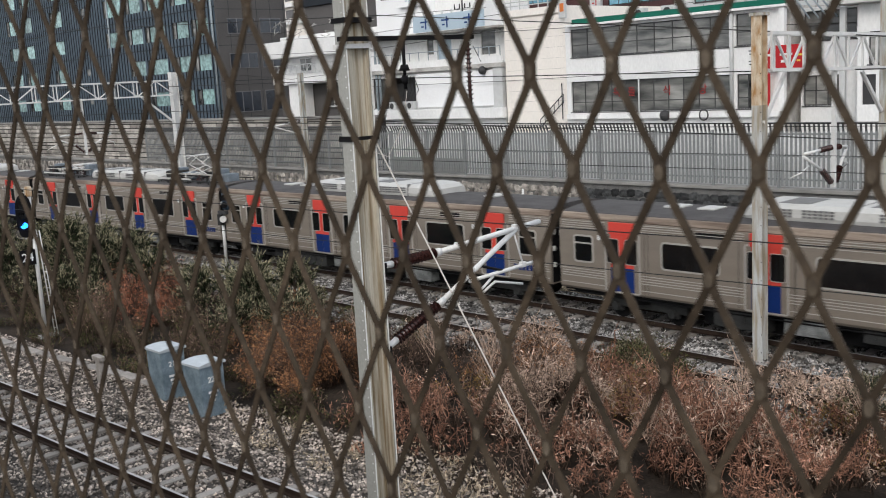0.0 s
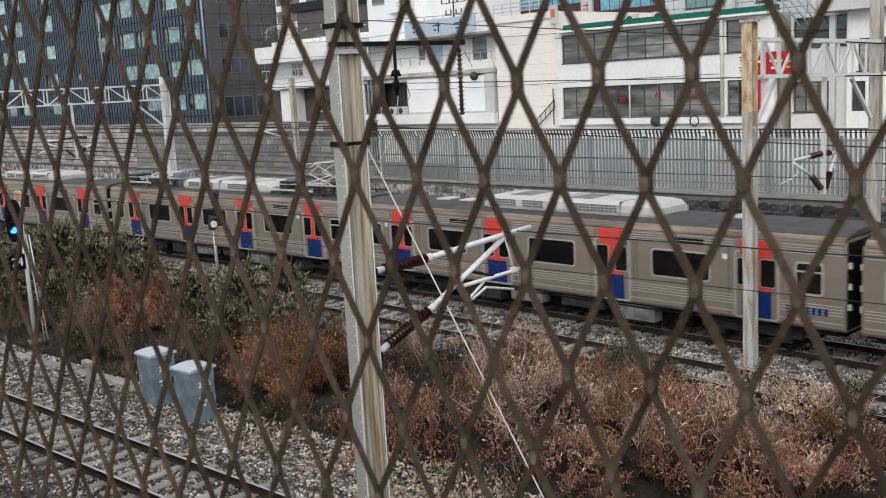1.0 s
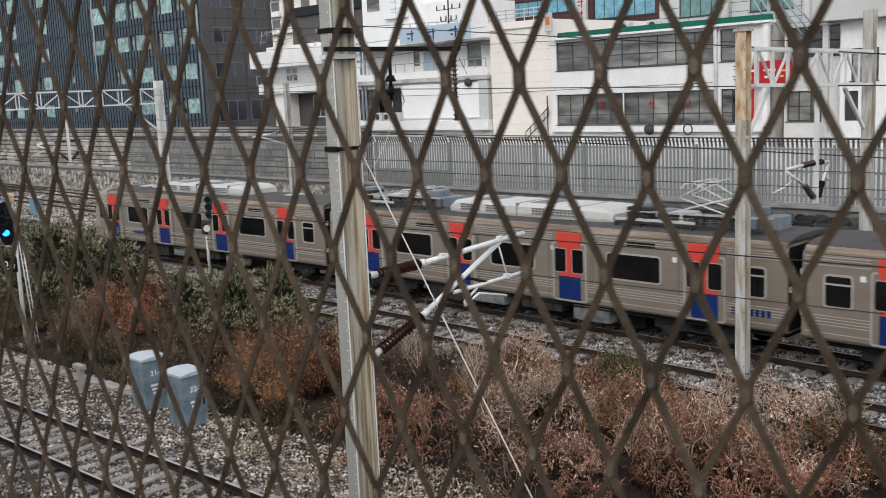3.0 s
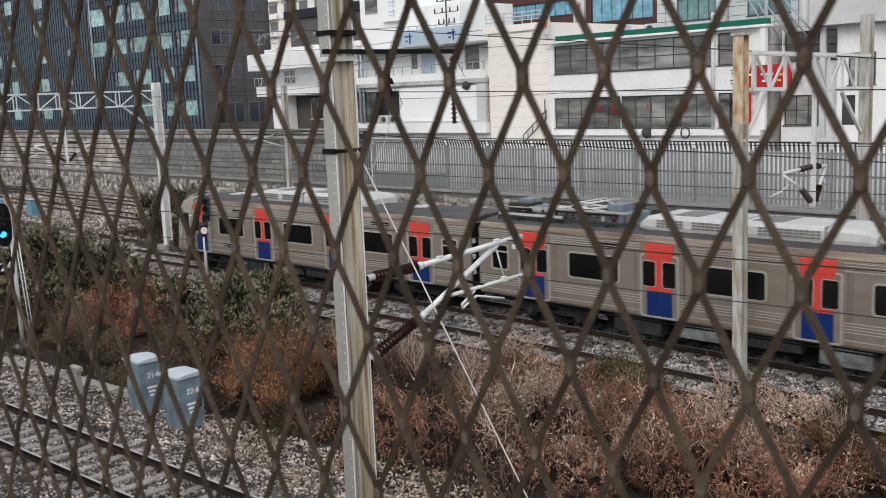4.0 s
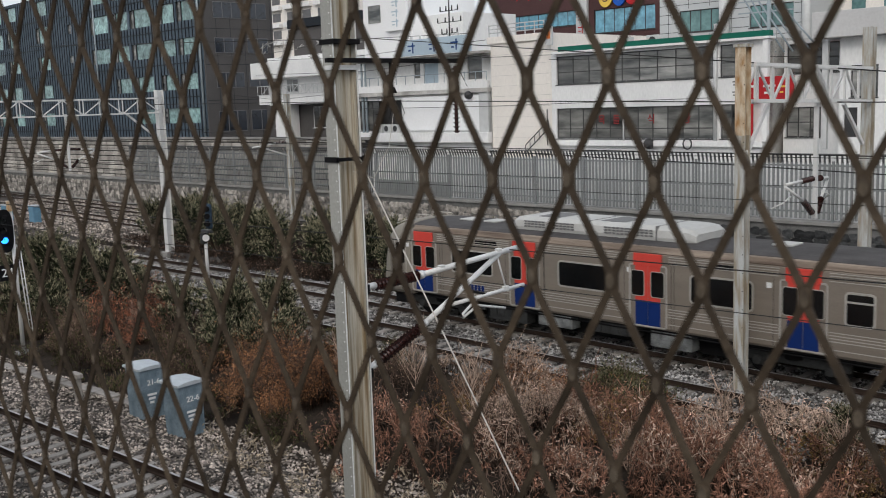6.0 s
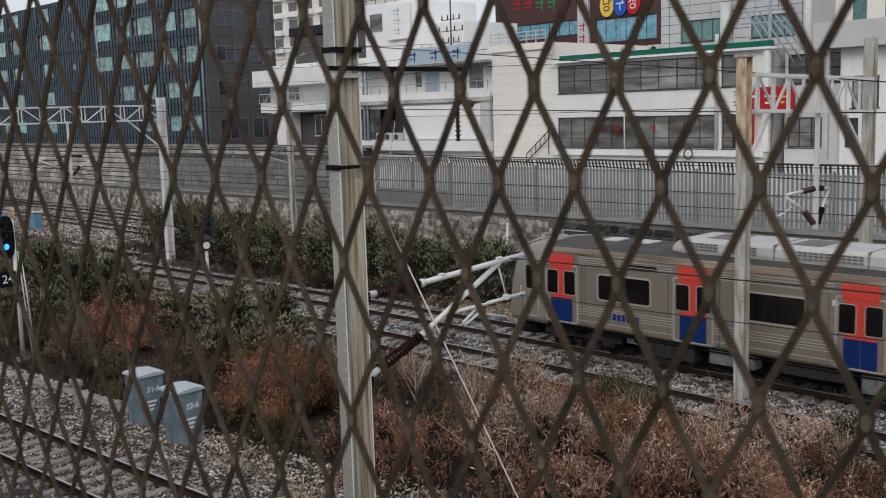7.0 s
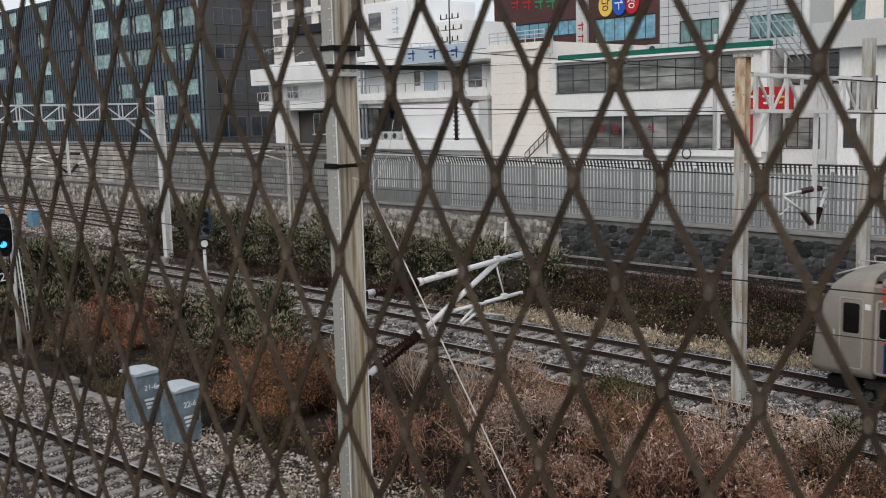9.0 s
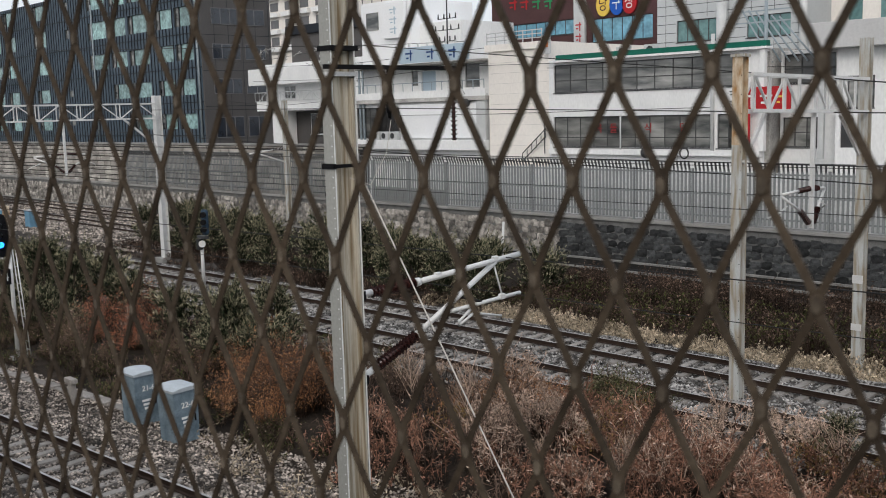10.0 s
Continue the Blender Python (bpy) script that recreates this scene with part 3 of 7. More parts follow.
def build_cab(car):
    """The rounded driving end: cross-sections that shrink and lean back towards the nose."""
    def slant(x, z):
        return (1.76 - x) / 1.71 * 0.62 * max(0.0, (z - 0.8) / 2.96) ** 1.6

    bm = B()
    secs = [(1.76, 1.0, 1.0, 0.0), (1.25, 1.0, 1.0, 0.0), (0.85, 0.995, 0.99, 0.0), (0.45, 0.975, 0.955, 0.0), (0.18, 0.945, 0.88, 0.02), (0.05, 0.90, 0.76, 0.05), (0.0, 0.84, 0.60, 0.08)]
    out = [(-1.45, 0.80), (-1.56, 1.0), (-1.56, 2.4), (-1.53, 3.17), (-1.42, 3.38), (-1.1, 3.49), (0, 3.56), (1.1, 3.49), (1.42, 3.38), (1.53, 3.17), (1.56, 2.4), (1.56, 1.0), (1.45, 0.80)]
    rings = []
    for x, ky, kz, lift in secs:
        x = 0.05 + x * 1.71 / 1.76
        ring = []
        for y, z in out:
            zz = 0.80 + lift + (z - 0.80) * kz
            ring.append(bm.verts.new((x + slant(x, zz), y * ky, zz)))
        rings.append(ring)
    for a, b in zip(rings[:-1], rings[1:]):
        for i in range(len(out)):
            f = bm.faces.new((a[i], a[(i + 1) % len(out)], b[(i + 1) % len(out)], b[i]))
            f.smooth = True
    bm.faces.new(rings[0]), bm.faces.new(rings[-1])
    cab = part("cab_shell", bm, AC_BEIGE, car, "rounded grey-beige driving cab")
    for s in (-1, 1):
        y = s * HALF
        part("cab_door_window", rounded_panel(B(), 1.0, 1.42, 1.95, 2.72, y * 0.998, 0.012, 0.06, s), DARKGLASS, cab)
        part("cab_door_rim", rounded_frame(B(), 0.9, 1.52, 1.02, 2.86, y * 0.998, 0.012, 0.06, 0.03, s), STEEL_LINE, cab)
        bm = B()
        rod(bm, (0.78, s * 1.59, 1.2), (0.78, s * 1.59, 2.0), 0.018)
        part("grab_rail", bm, STEEL_LINE, cab)
    bm = box(B(), 0.03, 0.15, -0.98, 0.98, 1.95, 2.55, 0.03)
    for v in bm.verts:
        v.co.x += slant(0.05, v.co.z)
    part("windscreen", bm, DARKGLASS, cab, "dark windscreen")
    for s in (-1, 1):
        bm = B()
        rod(bm, (0.09, s * 0.85, 1.35), (0.3, s * 0.85, 1.35), 0.12, 0.12, 14)
        part("tail_lamp", bm, RED, cab)
    part("coupler", box(box(B(), -0.15, 0.8, -0.14, 0.14, 0.78, 1.0, 0.02), 0.45, 1.1, -1.2, 1.2, 0.32, 0.66, 0.04), UNDER, cab)
    bm = B()
    for a, b in (((0.9, -0.5, 3.86), (1.9, -0.5, 3.86)), ((0.9, 0.5, 3.86), (1.9, 0.5, 3.86)), ((0.9, -0.5, 3.70), (0.9, -0.5, 3.86)), ((0.9, 0.5, 3.70), (0.9, 0.5, 3.86)), ((0.6, -1.1, 3.55), (1.3, -0.9, 3.80))):
        rod(bm, a, b, 0.02)
    part("roof_rail", bm, STEEL_LINE, cab).location.z = ROOF_DROP


AC_BEIGE = mat("cab_beige_paint", (0.27, 0.248, 0.212), 0.45, 0.15, 0.08, 1, 20, 0.02)
TRAIN = [
    build_car("cab", "stainless steel commuter car with rounded driving cab"),
    build_car("motor", "stainless steel commuter car with rooftop pantographs"),
    build_car("plain", "stainless steel commuter car with red and blue doors"),
    build_car("plain", "stainless steel commuter car with red and blue doors"),
    build_car("motor", "stainless steel commuter car with rooftop pantographs"),
]


def tail_x(t):
    """Where the rear end of the train is: it slows evenly from 10.6 m/s."""
    return -61.37 - 20.0 + 10.6 * t - 0.325 * t * t


def motions():
    for i, car in enumerate(TRAIN):
        rows = []
        for k in range(41):
            t = k * 0.25
            x0 = tail_x(t) + 20.0 * i
            ya, yb = far_y(x0 + 2.95), far_y(x0 + CAR - 2.95)
            turn = math.atan2(yb - ya, CAR - 5.9)
            rows.append((t, pose(x0 + 0.2, ya - 2.95 * math.tan(turn), 0.0, 0, 0, math.degrees(turn))))
        walk(car, rows)


# ---- expanded metal fence in front of the camera ----
LEDGE_Z = 6.2


def build_mesh_fence():
    az = 0.1216
    origin = Vector((-0.3983, 0.4596, 7.828))
    ux = Vector((math.cos(az), math.sin(az), 0.0081))
    out = Vector((-math.sin(az), math.cos(az), 0))
    down = (Vector((0, 0, -1)) + out * 0.0117).normalized()
    hw, hh, bond = 0.02857, 0.06, 0.0060
    verts, faces = [], []

    def strip(pts, w, d, tilt):
        """A flat bar through pts (u, v), w wide and d deep, leaning out of the sheet."""
        base = len(verts)
        for k, (u, v) in enumerate(pts):
            a = pts[max(k - 1, 0)]
            b = pts[min(k + 1, len(pts) - 1)]
            du, dv = b[0] - a[0], b[1] - a[1]
            ln = math.hypot(du, dv)
            nu, nv = -dv / ln, du / ln
            for su, sd in ((-1, -1), (1, -1), (1, 1), (-1, 1)):
                off = su * w / 2
                dep = sd * d / 2 + su * tilt
                verts.append(origin + ux * (u + nu * off) + down * (v + nv * off) + out * dep)
        for k in range(len(pts) - 1):
            for i in range(4):
                a, b = base + 4 * k + i, base + 4 * k + (i + 1) % 4
                faces.append((a, b, b + 4, a + 4))
        faces.append((base + 3, base + 2, base + 1, base))
        e = base + 4 * (len(pts) - 1)
        faces.append((e, e + 1, e + 2, e + 3))

    pale_faces = []

    def knot(u, v):
        """The thick bond where two strands stay joined: an octagonal boss, bulged towards both sides."""
        base = len(verts)
        for k, dep in ((0.7, -0.0021), (1.0, -0.0008), (1.0, 0.0008), (0.7, 0.0021)):
            for i in range(8):
                a = math.pi * (i + 0.5) / 4
                verts.append(origin + ux * (u + 0.0039 * k * math.cos(a)) + down * (v + bond * 1.15 * k * math.sin(a)) + out * dep)
        for q in range(3):
            for i in range(8):
                a, b = base + 8 * q + i, base + 8 * q + (i + 1) % 8
                faces.append((a, b, b + 8, a + 8))
        # this one flat face of the boss takes the paler bond colour
        pale_faces.append(len(faces))
        faces.append(tuple(base + 7 - i for i in range(8)))
        faces.append(tuple(base + 24 + i for i in range(8)))

    for r in range(-7, 14):
        for c in range(-130, 60):
            if (r + c) % 2:
                continue
            ju, jv = random.uniform(-0.0006, 0.0006), random.uniform(-0.001, 0.001)
            u, v = c * hw + ju, r * hh + jv
            for s in (-1, 1):
                if not -130 <= c + s <= 60:
                    continue
                eu, ev = (c + s) * hw, (r + 1) * hh
                m = 0.0016
                strip([(u + s * m, v - bond), (u + s * m, v + bond * 0.75), (u + s * (m + 0.0006), v + bond * 1.15), (u + s * (m + 0.0023), v + bond * 1.75),
                       (eu - s * (m + 0.0023), ev - bond * 1.75), (eu - s * (m + 0.0006), ev - bond * 1.15), (eu - s * m, ev - bond * 0.75), (eu - s * m, ev + bond)], 0.0040, 0.0017, -0.0007)
            knot(u, v)
    fence = thing("mesh_fence", "brown painted expanded metal fence with tall diamond openings", "fence")
    me = bpy.data.meshes.new("mesh_sheet")
    me.from_pydata(verts, [], faces)
    me.materials.append(FENCE)
    me.materials.append(FENCE_BOND)
    for i in pale_faces:
        me.polygons[i].material_index = 1
    part("mesh_sheet", me, FENCE, fence, "expanded metal sheet")
    for u in (-3.72, 1.74):
        p0 = origin + ux * u
        part("post", box(B(), p0.x - 0.03, p0.x + 0.03, p0.y - 0.03, p0.y + 0.03, LEDGE_Z, 8.5, 0.004), FENCE, fence)
    for z in (8.26, 7.02):
        bm = B()
        a, b = origin + ux * -3.72, origin + ux * 1.74
        bar(bm, (a.x, a.y, z), (b.x, b.y, z), 0.03, 0.04)
        part("rail", bm, FENCE, fence)


build_mesh_fence()
solid("embankment_wall", box(B(), -40, 30, -4.5, 0.95, -1.5, LEDGE_Z), CONCRETE, "plain concrete embankment wall under the fence", "retaining wall", "structure")
solid("pavement", box(B(), -40, 30, -14, -4.51, -1.5, LEDGE_Z - 0.004), CONCRETE, "grey concrete pavement behind the fence", "pavement", "structure")


# ---- catenary pole by the near track ----
def insulator_string(a, b, sheds, r, parent, name="insulator"):
    a, b = Vector(a), Vector(b)
    bm = B()
    rod(bm, a, b, r * 0.45, r * 0.45, 10)
    d = b - a
    for k in range(sheds):
        p = a + d * ((k + 0.5) / sheds)
        q = p + d / sheds * 0.42
        rod(bm, p, q, r, r * 0.55, 14)
    return part(name, bm, INSUL, parent, "brown ribbed porcelain insulator")


EDGE_WHITE = mat("white_flange_edge", (0.72, 0.72, 0.70), 0.5, 0.1, 0.12, 3, 30, 0.02)
PX, PY = -8.957, 7.08


def build_near_pole():
    pole = thing("catenary_pole", "grey steel girder pole with rust streaks and cantilever", "pole", pose(PX, PY, ground_z(PX, PY) - 0.1))
    z0, top = -(ground_z(PX, PY) - 0.1), 9.2
    wx, wy, tf = 0.092, 0.17, 0.016
    H = z0 + top
    part("flange", box(B(), -wx, wx, -wy, -wy + tf, 0, H, 0.003), POLE, pole, "grey painted steel flange")
    part("flange", box(B(), -wx, wx, wy - tf, wy, 0, H, 0.003), POLE, pole, "grey painted steel flange")
    part("web", box(B(), -0.008, 0.008, -wy + tf, wy - tf, 0, H - 0.01), POLE_RUST, pole, "rust-streaked steel web")
    bm = B()
    for y in (-wy + tf + 0.004, wy - tf - 0.03):
        box(bm, 0.008, wx - 0.01, y, y + 0.026, 0, z0 + 8.2)
    part("angle_iron", bm, POLE_RUST, pole)
    bm = B()
    z = 0.3
    while z < H - 0.05:
        for x in (wx - 0.03, ):
            rod(bm, (x, -wy - 0.01, z), (x, -wy + 0.001, z), 0.007, 0.008, 6)
        rod(bm, (wx - 0.001, wy - 0.008, z), (wx + 0.006, wy - 0.008, z), 0.009, 0.009, 6)
        z += 0.115
    part("rivet", bm, WHITE_METAL, pole, "row of rivet heads")["kind"] = "stuff"
    # a thin white strip along the edge of each flange
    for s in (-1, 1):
        part("flange_edge", box(B(), wx, wx + 0.004, s * (wy - tf / 2) - tf / 2, s * (wy - tf / 2) + tf / 2, 0.1, H - 0.02), EDGE_WHITE, pole, "bright white flange edge")
    part("cap_plate", box(B(), -wx - 0.02, wx + 0.02, -wy - 0.02, wy + 0.02, z0 + 8.22, z0 + 8.27), WHITE_METAL, pole)
    part("footing", box(B(), -0.4, 0.4, -0.45, 0.45, -0.5, 0.15, 0.03), CONCRETE, pole, "concrete footing")
    for z in (5.69, 4.69):
        part("clamp", box(B(), -wx, wx + 0.01, wy, wy + 0.03, z0 + z - 0.03, z0 + z + 0.08), UNDER, pole, "dark steel clamp")
    bm = B()
    for z in (7.20,):
        box(bm, -wx - 0.03, wx + 0.03, -wy - 0.02, -wy, z0 + z, z0 + z + 0.06)
        box(bm, -wx - 0.03, wx + 0.03, wy, wy + 0.025, z0 + z, z0 + z + 0.06)
        box(bm, wx, wx + 0.025, -wy - 0.02, wy + 0.02, z0 + z + 0.01, z0 + z + 0.05)
    part("clamp", bm, UNDER, pole, "dark steel clamp")
    return pole, z0


pole, z0 = build_near_pole()


def p_(y, z, x=0.0):
    """A point in the pole's own space: y off the pole, height over the rails."""
    return Vector((x, y, z0 + z))


def build_cantilever():
    # upper tube, lower tube, registration arm
    a0, a1, a2 = p_(0.26, 5.72), p_(1.06, 5.74), p_(2.98, 5.87)
    b0, b1, b2 = p_(0.26, 4.76), p_(1.06, 5.09), p_(2.50, 5.82)
    insulator_string(a0 + (a1 - a0) * 0.12, a1, 13, 0.068, pole)
    insulator_string(b0 + (b1 - b0) * 0.12, b1, 14, 0.072, pole)
    for p0, p1 in ((p_(0.17, 5.72), a0 + (a1 - a0) * 0.13), (p_(0.17, 4.72), b0 + (b1 - b0) * 0.13)):
        part("end_fitting", rod(B(), p0, p1, 0.036, 0.042, 10), WHITE_METAL, pole)
    part("top_tube", rod(rod(B(), a1, a2, 0.036, 0.036, 12), a1, a1 + (a2 - a1) * 0.04, 0.055, 0.05, 12), WHITE_METAL, pole, "white galvanised cantilever tube")
    part("stay_tube", rod(rod(B(), b1, b2, 0.036, 0.036, 12), b1, b1 + (b2 - b1) * 0.07, 0.046, 0.04, 12), WHITE_METAL, pole, "white galvanised cantilever tube")
    part("registration_tube", rod(B(), p_(1.62, 5.29), p_(2.98, 5.34), 0.026, 0.026, 10), WHITE_METAL, pole)
    part("brace", rod(B(), p_(2.47, 5.80), p_(2.62, 5.36), 0.012), WHITE_METAL, pole)
    part("brace", rod(B(), p_(1.80, 5.46), p_(2.30, 5.30), 0.018), UNDER, pole)
    part("steady_arm", path_rod(B(), [p_(2.05, 5.28), p_(1.80, 5.13), p_(1.80, 5.08), p_(2.08, 5.20), p_(2.60, 5.08)], 0.018), WHITE_METAL, pole, "bent white steady arm")
    for q in (p_(2.50, 5.86), p_(2.62, 5.34), p_(1.45, 5.78)):
        part("joint_clamp", box(B(), q.x - 0.03, q.x + 0.03, q.y - 0.045, q.y + 0.045, q.z - 0.038, q.z + 0.038, 0.01), WHITE_METAL, pole)


build_cantilever()


def build_feeder_arm():
    # cross arm near the top, with hanging insulators
    bm = B()
    bar(bm, p_(-0.3, 8.32, 0.14), p_(1.75, 8.32, 0.14), 0.048, 0.05)
    part("cross_arm", bm, UNDER, pole, "dark steel cross arm")
    bm = B()
    box(bm, -0.12, 0.125, -0.19, 0.20, z0 + 8.5, z0 + 8.555, 0.005)
    part("bracket", bm, UNDER, pole)
    bm = B()
    rod(bm, p_(0.62, 7.74, 0.14), p_(0.62, 8.30, 0.14), 0.02)
    rod(bm, p_(0.62, 7.95, 0.14), p_(0.62, 8.02, 0.14), 0.065, 0.04, 14)
    rod(bm, p_(0.62, 7.80, 0.14), p_(0.62, 7.90, 0.14), 0.035, 0.035, 12)
    part("post_insulator", bm, UNDER, pole, "dark bell insulator")
    insulator_string(p_(1.66, 8.26, 0.14), p_(1.66, 7.45, 0.14), 15, 0.045, pole, "insulator_string")
    bm = B()
    pts = [p_(-0.05, 7.1, 0.2), p_(0.25, 7.0, 0.2), p_(0.5, 7.35, 0.2), p_(0.62, 7.72, 0.16)]
    path_rod(bm, pts, 0.005)
    part("jumper_wire", bm, CABLE, pole)


build_feeder_arm()


# ---- wires ----
def wire(name, pts, r, material, label):
    bm = B()
    path_rod(bm, pts, r, 5)
    return solid(name, bm, material, label, "wire")


def sag(a, b, drop, k=10):
    a, b = Vector(a), Vector(b)
    return [a.lerp(b, i / k) - Vector((0, 0, drop * 4 * (i / k) * (1 - i / k))) for i in range(k + 1)]


wire("stay_wire", sag((-8.86, 7.20, 7.25), (-3.8, 7.43, -0.45), 0.0, 4), 0.009, CABLE, "pale thin stay wire running down from the pole")


# ---- pole between the tracks ----
QX, QY = -13.76, 24.3


def build_mid_pole():
    zb = ground_z(QX, QY) - 0.1
    q = thing("catenary_pole", "pale steel girder pole with orange rust near its top", "pole", pose(QX, QY, zb))
    z0 = -zb
    wx, wy = 0.15, 0.15
    for y0, y1 in ((-wy, -wy + 0.018), (wy - 0.018, wy)):
        part("flange", box(B(), -wx, wx, y0, y1, 0, z0 + 6.7, 0.003), POLE_PALE, q)
        part("rusty_flange", box(B(), -wx, wx, y0, y1, z0 + 6.7, z0 + 9.05, 0.003), RUST_ORANGE, q, "orange-rusted upper flange")
    part("web", box(B(), -0.008, 0.008, -wy + 0.018, wy - 0.018, 0, z0 + 6.0), POLE_PALE, q)
    part("web", box(B(), -0.008, 0.008, -wy + 0.018, wy - 0.018, z0 + 6.0, z0 + 9.0), POLE_RUST, q)
    part("cap_plate", box(B(), -wx - 0.04, wx + 0.04, -wy - 0.04, wy + 0.04, z0 + 9.0, z0 + 9.08), POLE_PALE, q)
    part("footing", box(B(), -0.4, 0.4, -0.4, 0.4, -0.5, 0.12, 0.03), CONCRETE, q)
    bm = B()
    z = 0.4
    while z < z0 + 8.9:
        rod(bm, (wx - 0.03, -wy - 0.008, z), (wx - 0.03, -wy, z), 0.014, 0.014, 6)
        z += 0.5
    part("rivet", bm, UNDER, q)["kind"] = "stuff"
    return q


POLE_PALE = mat("pole_pale_paint", (0.36, 0.31, 0.235), 0.6, 0.05, 0.12, 1.5, 30, 0.05, second=(0.43, 0.445, 0.44), spread=0.2, stretch=(5, 5, 0.6))
build_mid_pole()


# ---- retaining wall and pale fence behind the far track ----
STONE = mat("wall_stone", (0.018, 0.02, 0.022), 0.85, 0, 0.4, 4.5, 22, 0.9, second=(0.058, 0.06, 0.061), spread=0.5, random_tint=0.6)
STONE_STUFF = mat("wall_stone_joined", (0.09, 0.085, 0.08), 0.9, 0, 0.3, 2.5, 20, 0.6, second=(0.34, 0.315, 0.285), spread=0.4, island=0.5)
MORTAR = mat("wall_mortar", (0.15, 0.15, 0.147), 0.95, 0, 0.3, 2, 20, 0.3)
PALE = mat("fence_pale_grey", (0.27, 0.287, 0.295), 0.7, 0, 0.15, 0.7, 20, 0.05, second=(0.185, 0.193, 0.193), spread=0.4)
PALE_DARK = mat("fence_top_dark", (0.12, 0.125, 0.13), 0.7, 0, 0.2, 1.0, 20, 0.05)
PLASTER = mat("white_plaster", (0.74, 0.75, 0.755), 0.8, 0, 0.07, 0.35, 8, 0.05, second=(0.83, 0.83, 0.82), spread=0.6, stretch=(1, 1, 0.5))
CREAM = mat("cream_plaster", (0.82, 0.78, 0.73), 0.8, 0, 0.06, 0.35, 8, 0.05, stretch=(1, 1, 0.5))
YARD = mat("yard_wall_render", (0.44, 0.455, 0.46), 0.85, 0, 0.15, 0.45, 8, 0.1, second=(0.62, 0.63, 0.63), spread=0.4)
BLOCK = mat("grey_block_wall", (0.27, 0.25, 0.228), 0.9, 0, 0.25, 0.6, 12, 0.2, second=(0.38, 0.36, 0.33), island=0.35)
JOINT = mat("deep_block_joint", (0.03, 0.029, 0.028), 0.95, 0, 0.3, 1, 20, 0.2)
WALL_Y, WALL_TOP = 42.1, 1.95

wall = solid("retaining_wall", box(B(), -150, 30, WALL_Y, WALL_Y + 0.6, -1.2, WALL_TOP), MORTAR, "dark rubble stone retaining wall behind the tracks", "retaining wall", "structure")
solid("wall_coping", box(B(), -150, 30, WALL_Y - 0.14, WALL_Y + 0.62, WALL_TOP + 0.002, WALL_TOP + 0.15, 0.01), CONCRETE, "concrete coping on the stone wall", "coping", "structure")
solid("drain_channel", box(box(B(), -150, 30, 41.05, 41.15, -0.9, -0.37, 0.01), -150, 30, 41.80, 41.95, -0.14, -0.04, 0.01), CONCRETE, "pale concrete lips of the drain channel along the wall", "drain", "structure")
solid("drain_bed", box(box(B(), -150, 30, 41.152, 41.85, -0.9, -0.44), -150, 30, 41.852, 41.94, -0.9, -0.145), JOINT, "dark bed of the drain channel", "drain", "structure")


def build_pale_fence():
    """Panels of upright pales with two rails and tops bent outwards, one panel object each."""
    step = 3.4
    fy = WALL_Y + 0.18
    slat = mesh_of("slat", box(B(), -0.052, 0.052, fy - 0.02, fy + 0.02, WALL_TOP + 0.25, WALL_TOP + 2.75), PALE)
    thin = mesh_of("slat", box(B(), -0.028, 0.028, fy - 0.02, fy + 0.02, WALL_TOP + 0.25, WALL_TOP + 2.75), PALE)
    bm = B()
    for k in range(15):
        x = 0.12 + k * 0.218
        bar(bm, (x + 0.05, fy, WALL_TOP + 2.74), (x + 0.16, fy - 0.28, WALL_TOP + 3.12), 0.09, 0.03)
    bar(bm, (0, fy - 0.28, WALL_TOP + 3.12), (step, fy - 0.28, WALL_TOP + 3.12), 0.04, 0.05)
    tops = mesh_of("bent_top", bm, PALE_DARK)
    bm = B()
    for z in (0.55, 1.6, 2.6):
        bar(bm, (0, fy + 0.035, WALL_TOP + z), (step, fy + 0.035, WALL_TOP + z), 0.03, 0.07)
    rails = mesh_of("rail", bm, PALE)
    post = mesh_of("post", box(B(), -0.05, 0.05, fy - 0.06, fy + 0.05, WALL_TOP + 0.145, WALL_TOP + 2.8, 0.006), PALE)
    plate = mesh_of("kick_board", box(B(), 0.06, step - 0.06, fy + 0.06, fy + 0.08, WALL_TOP + 0.2, WALL_TOP + 1.1), PALE)
    for i in range(-29, 13):
        x = -6 + i * step
        if x > 22 or x < -86:
            continue
        pf = thing("fence_panel", "pale grey fence panel of upright slats with bent tops", "fence panel", pose(x, 0, 0), group="panels of the trackside fence")
        for k in range(15):
            part("slat", thin if x < -54 else slat, PALE, pf).location.x = 0.172 + k * 0.218
        part("bent_top", tops, PALE_DARK, pf, "dark outward-bent tops")["kind"] = "stuff"
        part("rail", rails, PALE, pf)
        part("post", post, PALE, pf)
        if -54 < x < -40 and i % 3 != 1:
            part("kick_board", plate, PALE, pf, "pale lower board")


build_pale_fence()

# white garden walls behind the fence
solid("yard_wall", box(B(), -52, 25, 45.6, 45.9, -0.5, 4.35), YARD, "pale grey rendered yard wall behind the slats", "wall", "structure")
bw = solid("block_wall", box(B(), -150, -52.2, 43.2, 43.6, -0.5, 5.55), JOINT, "grey block wall topping the stone bank", "wall", "structure")


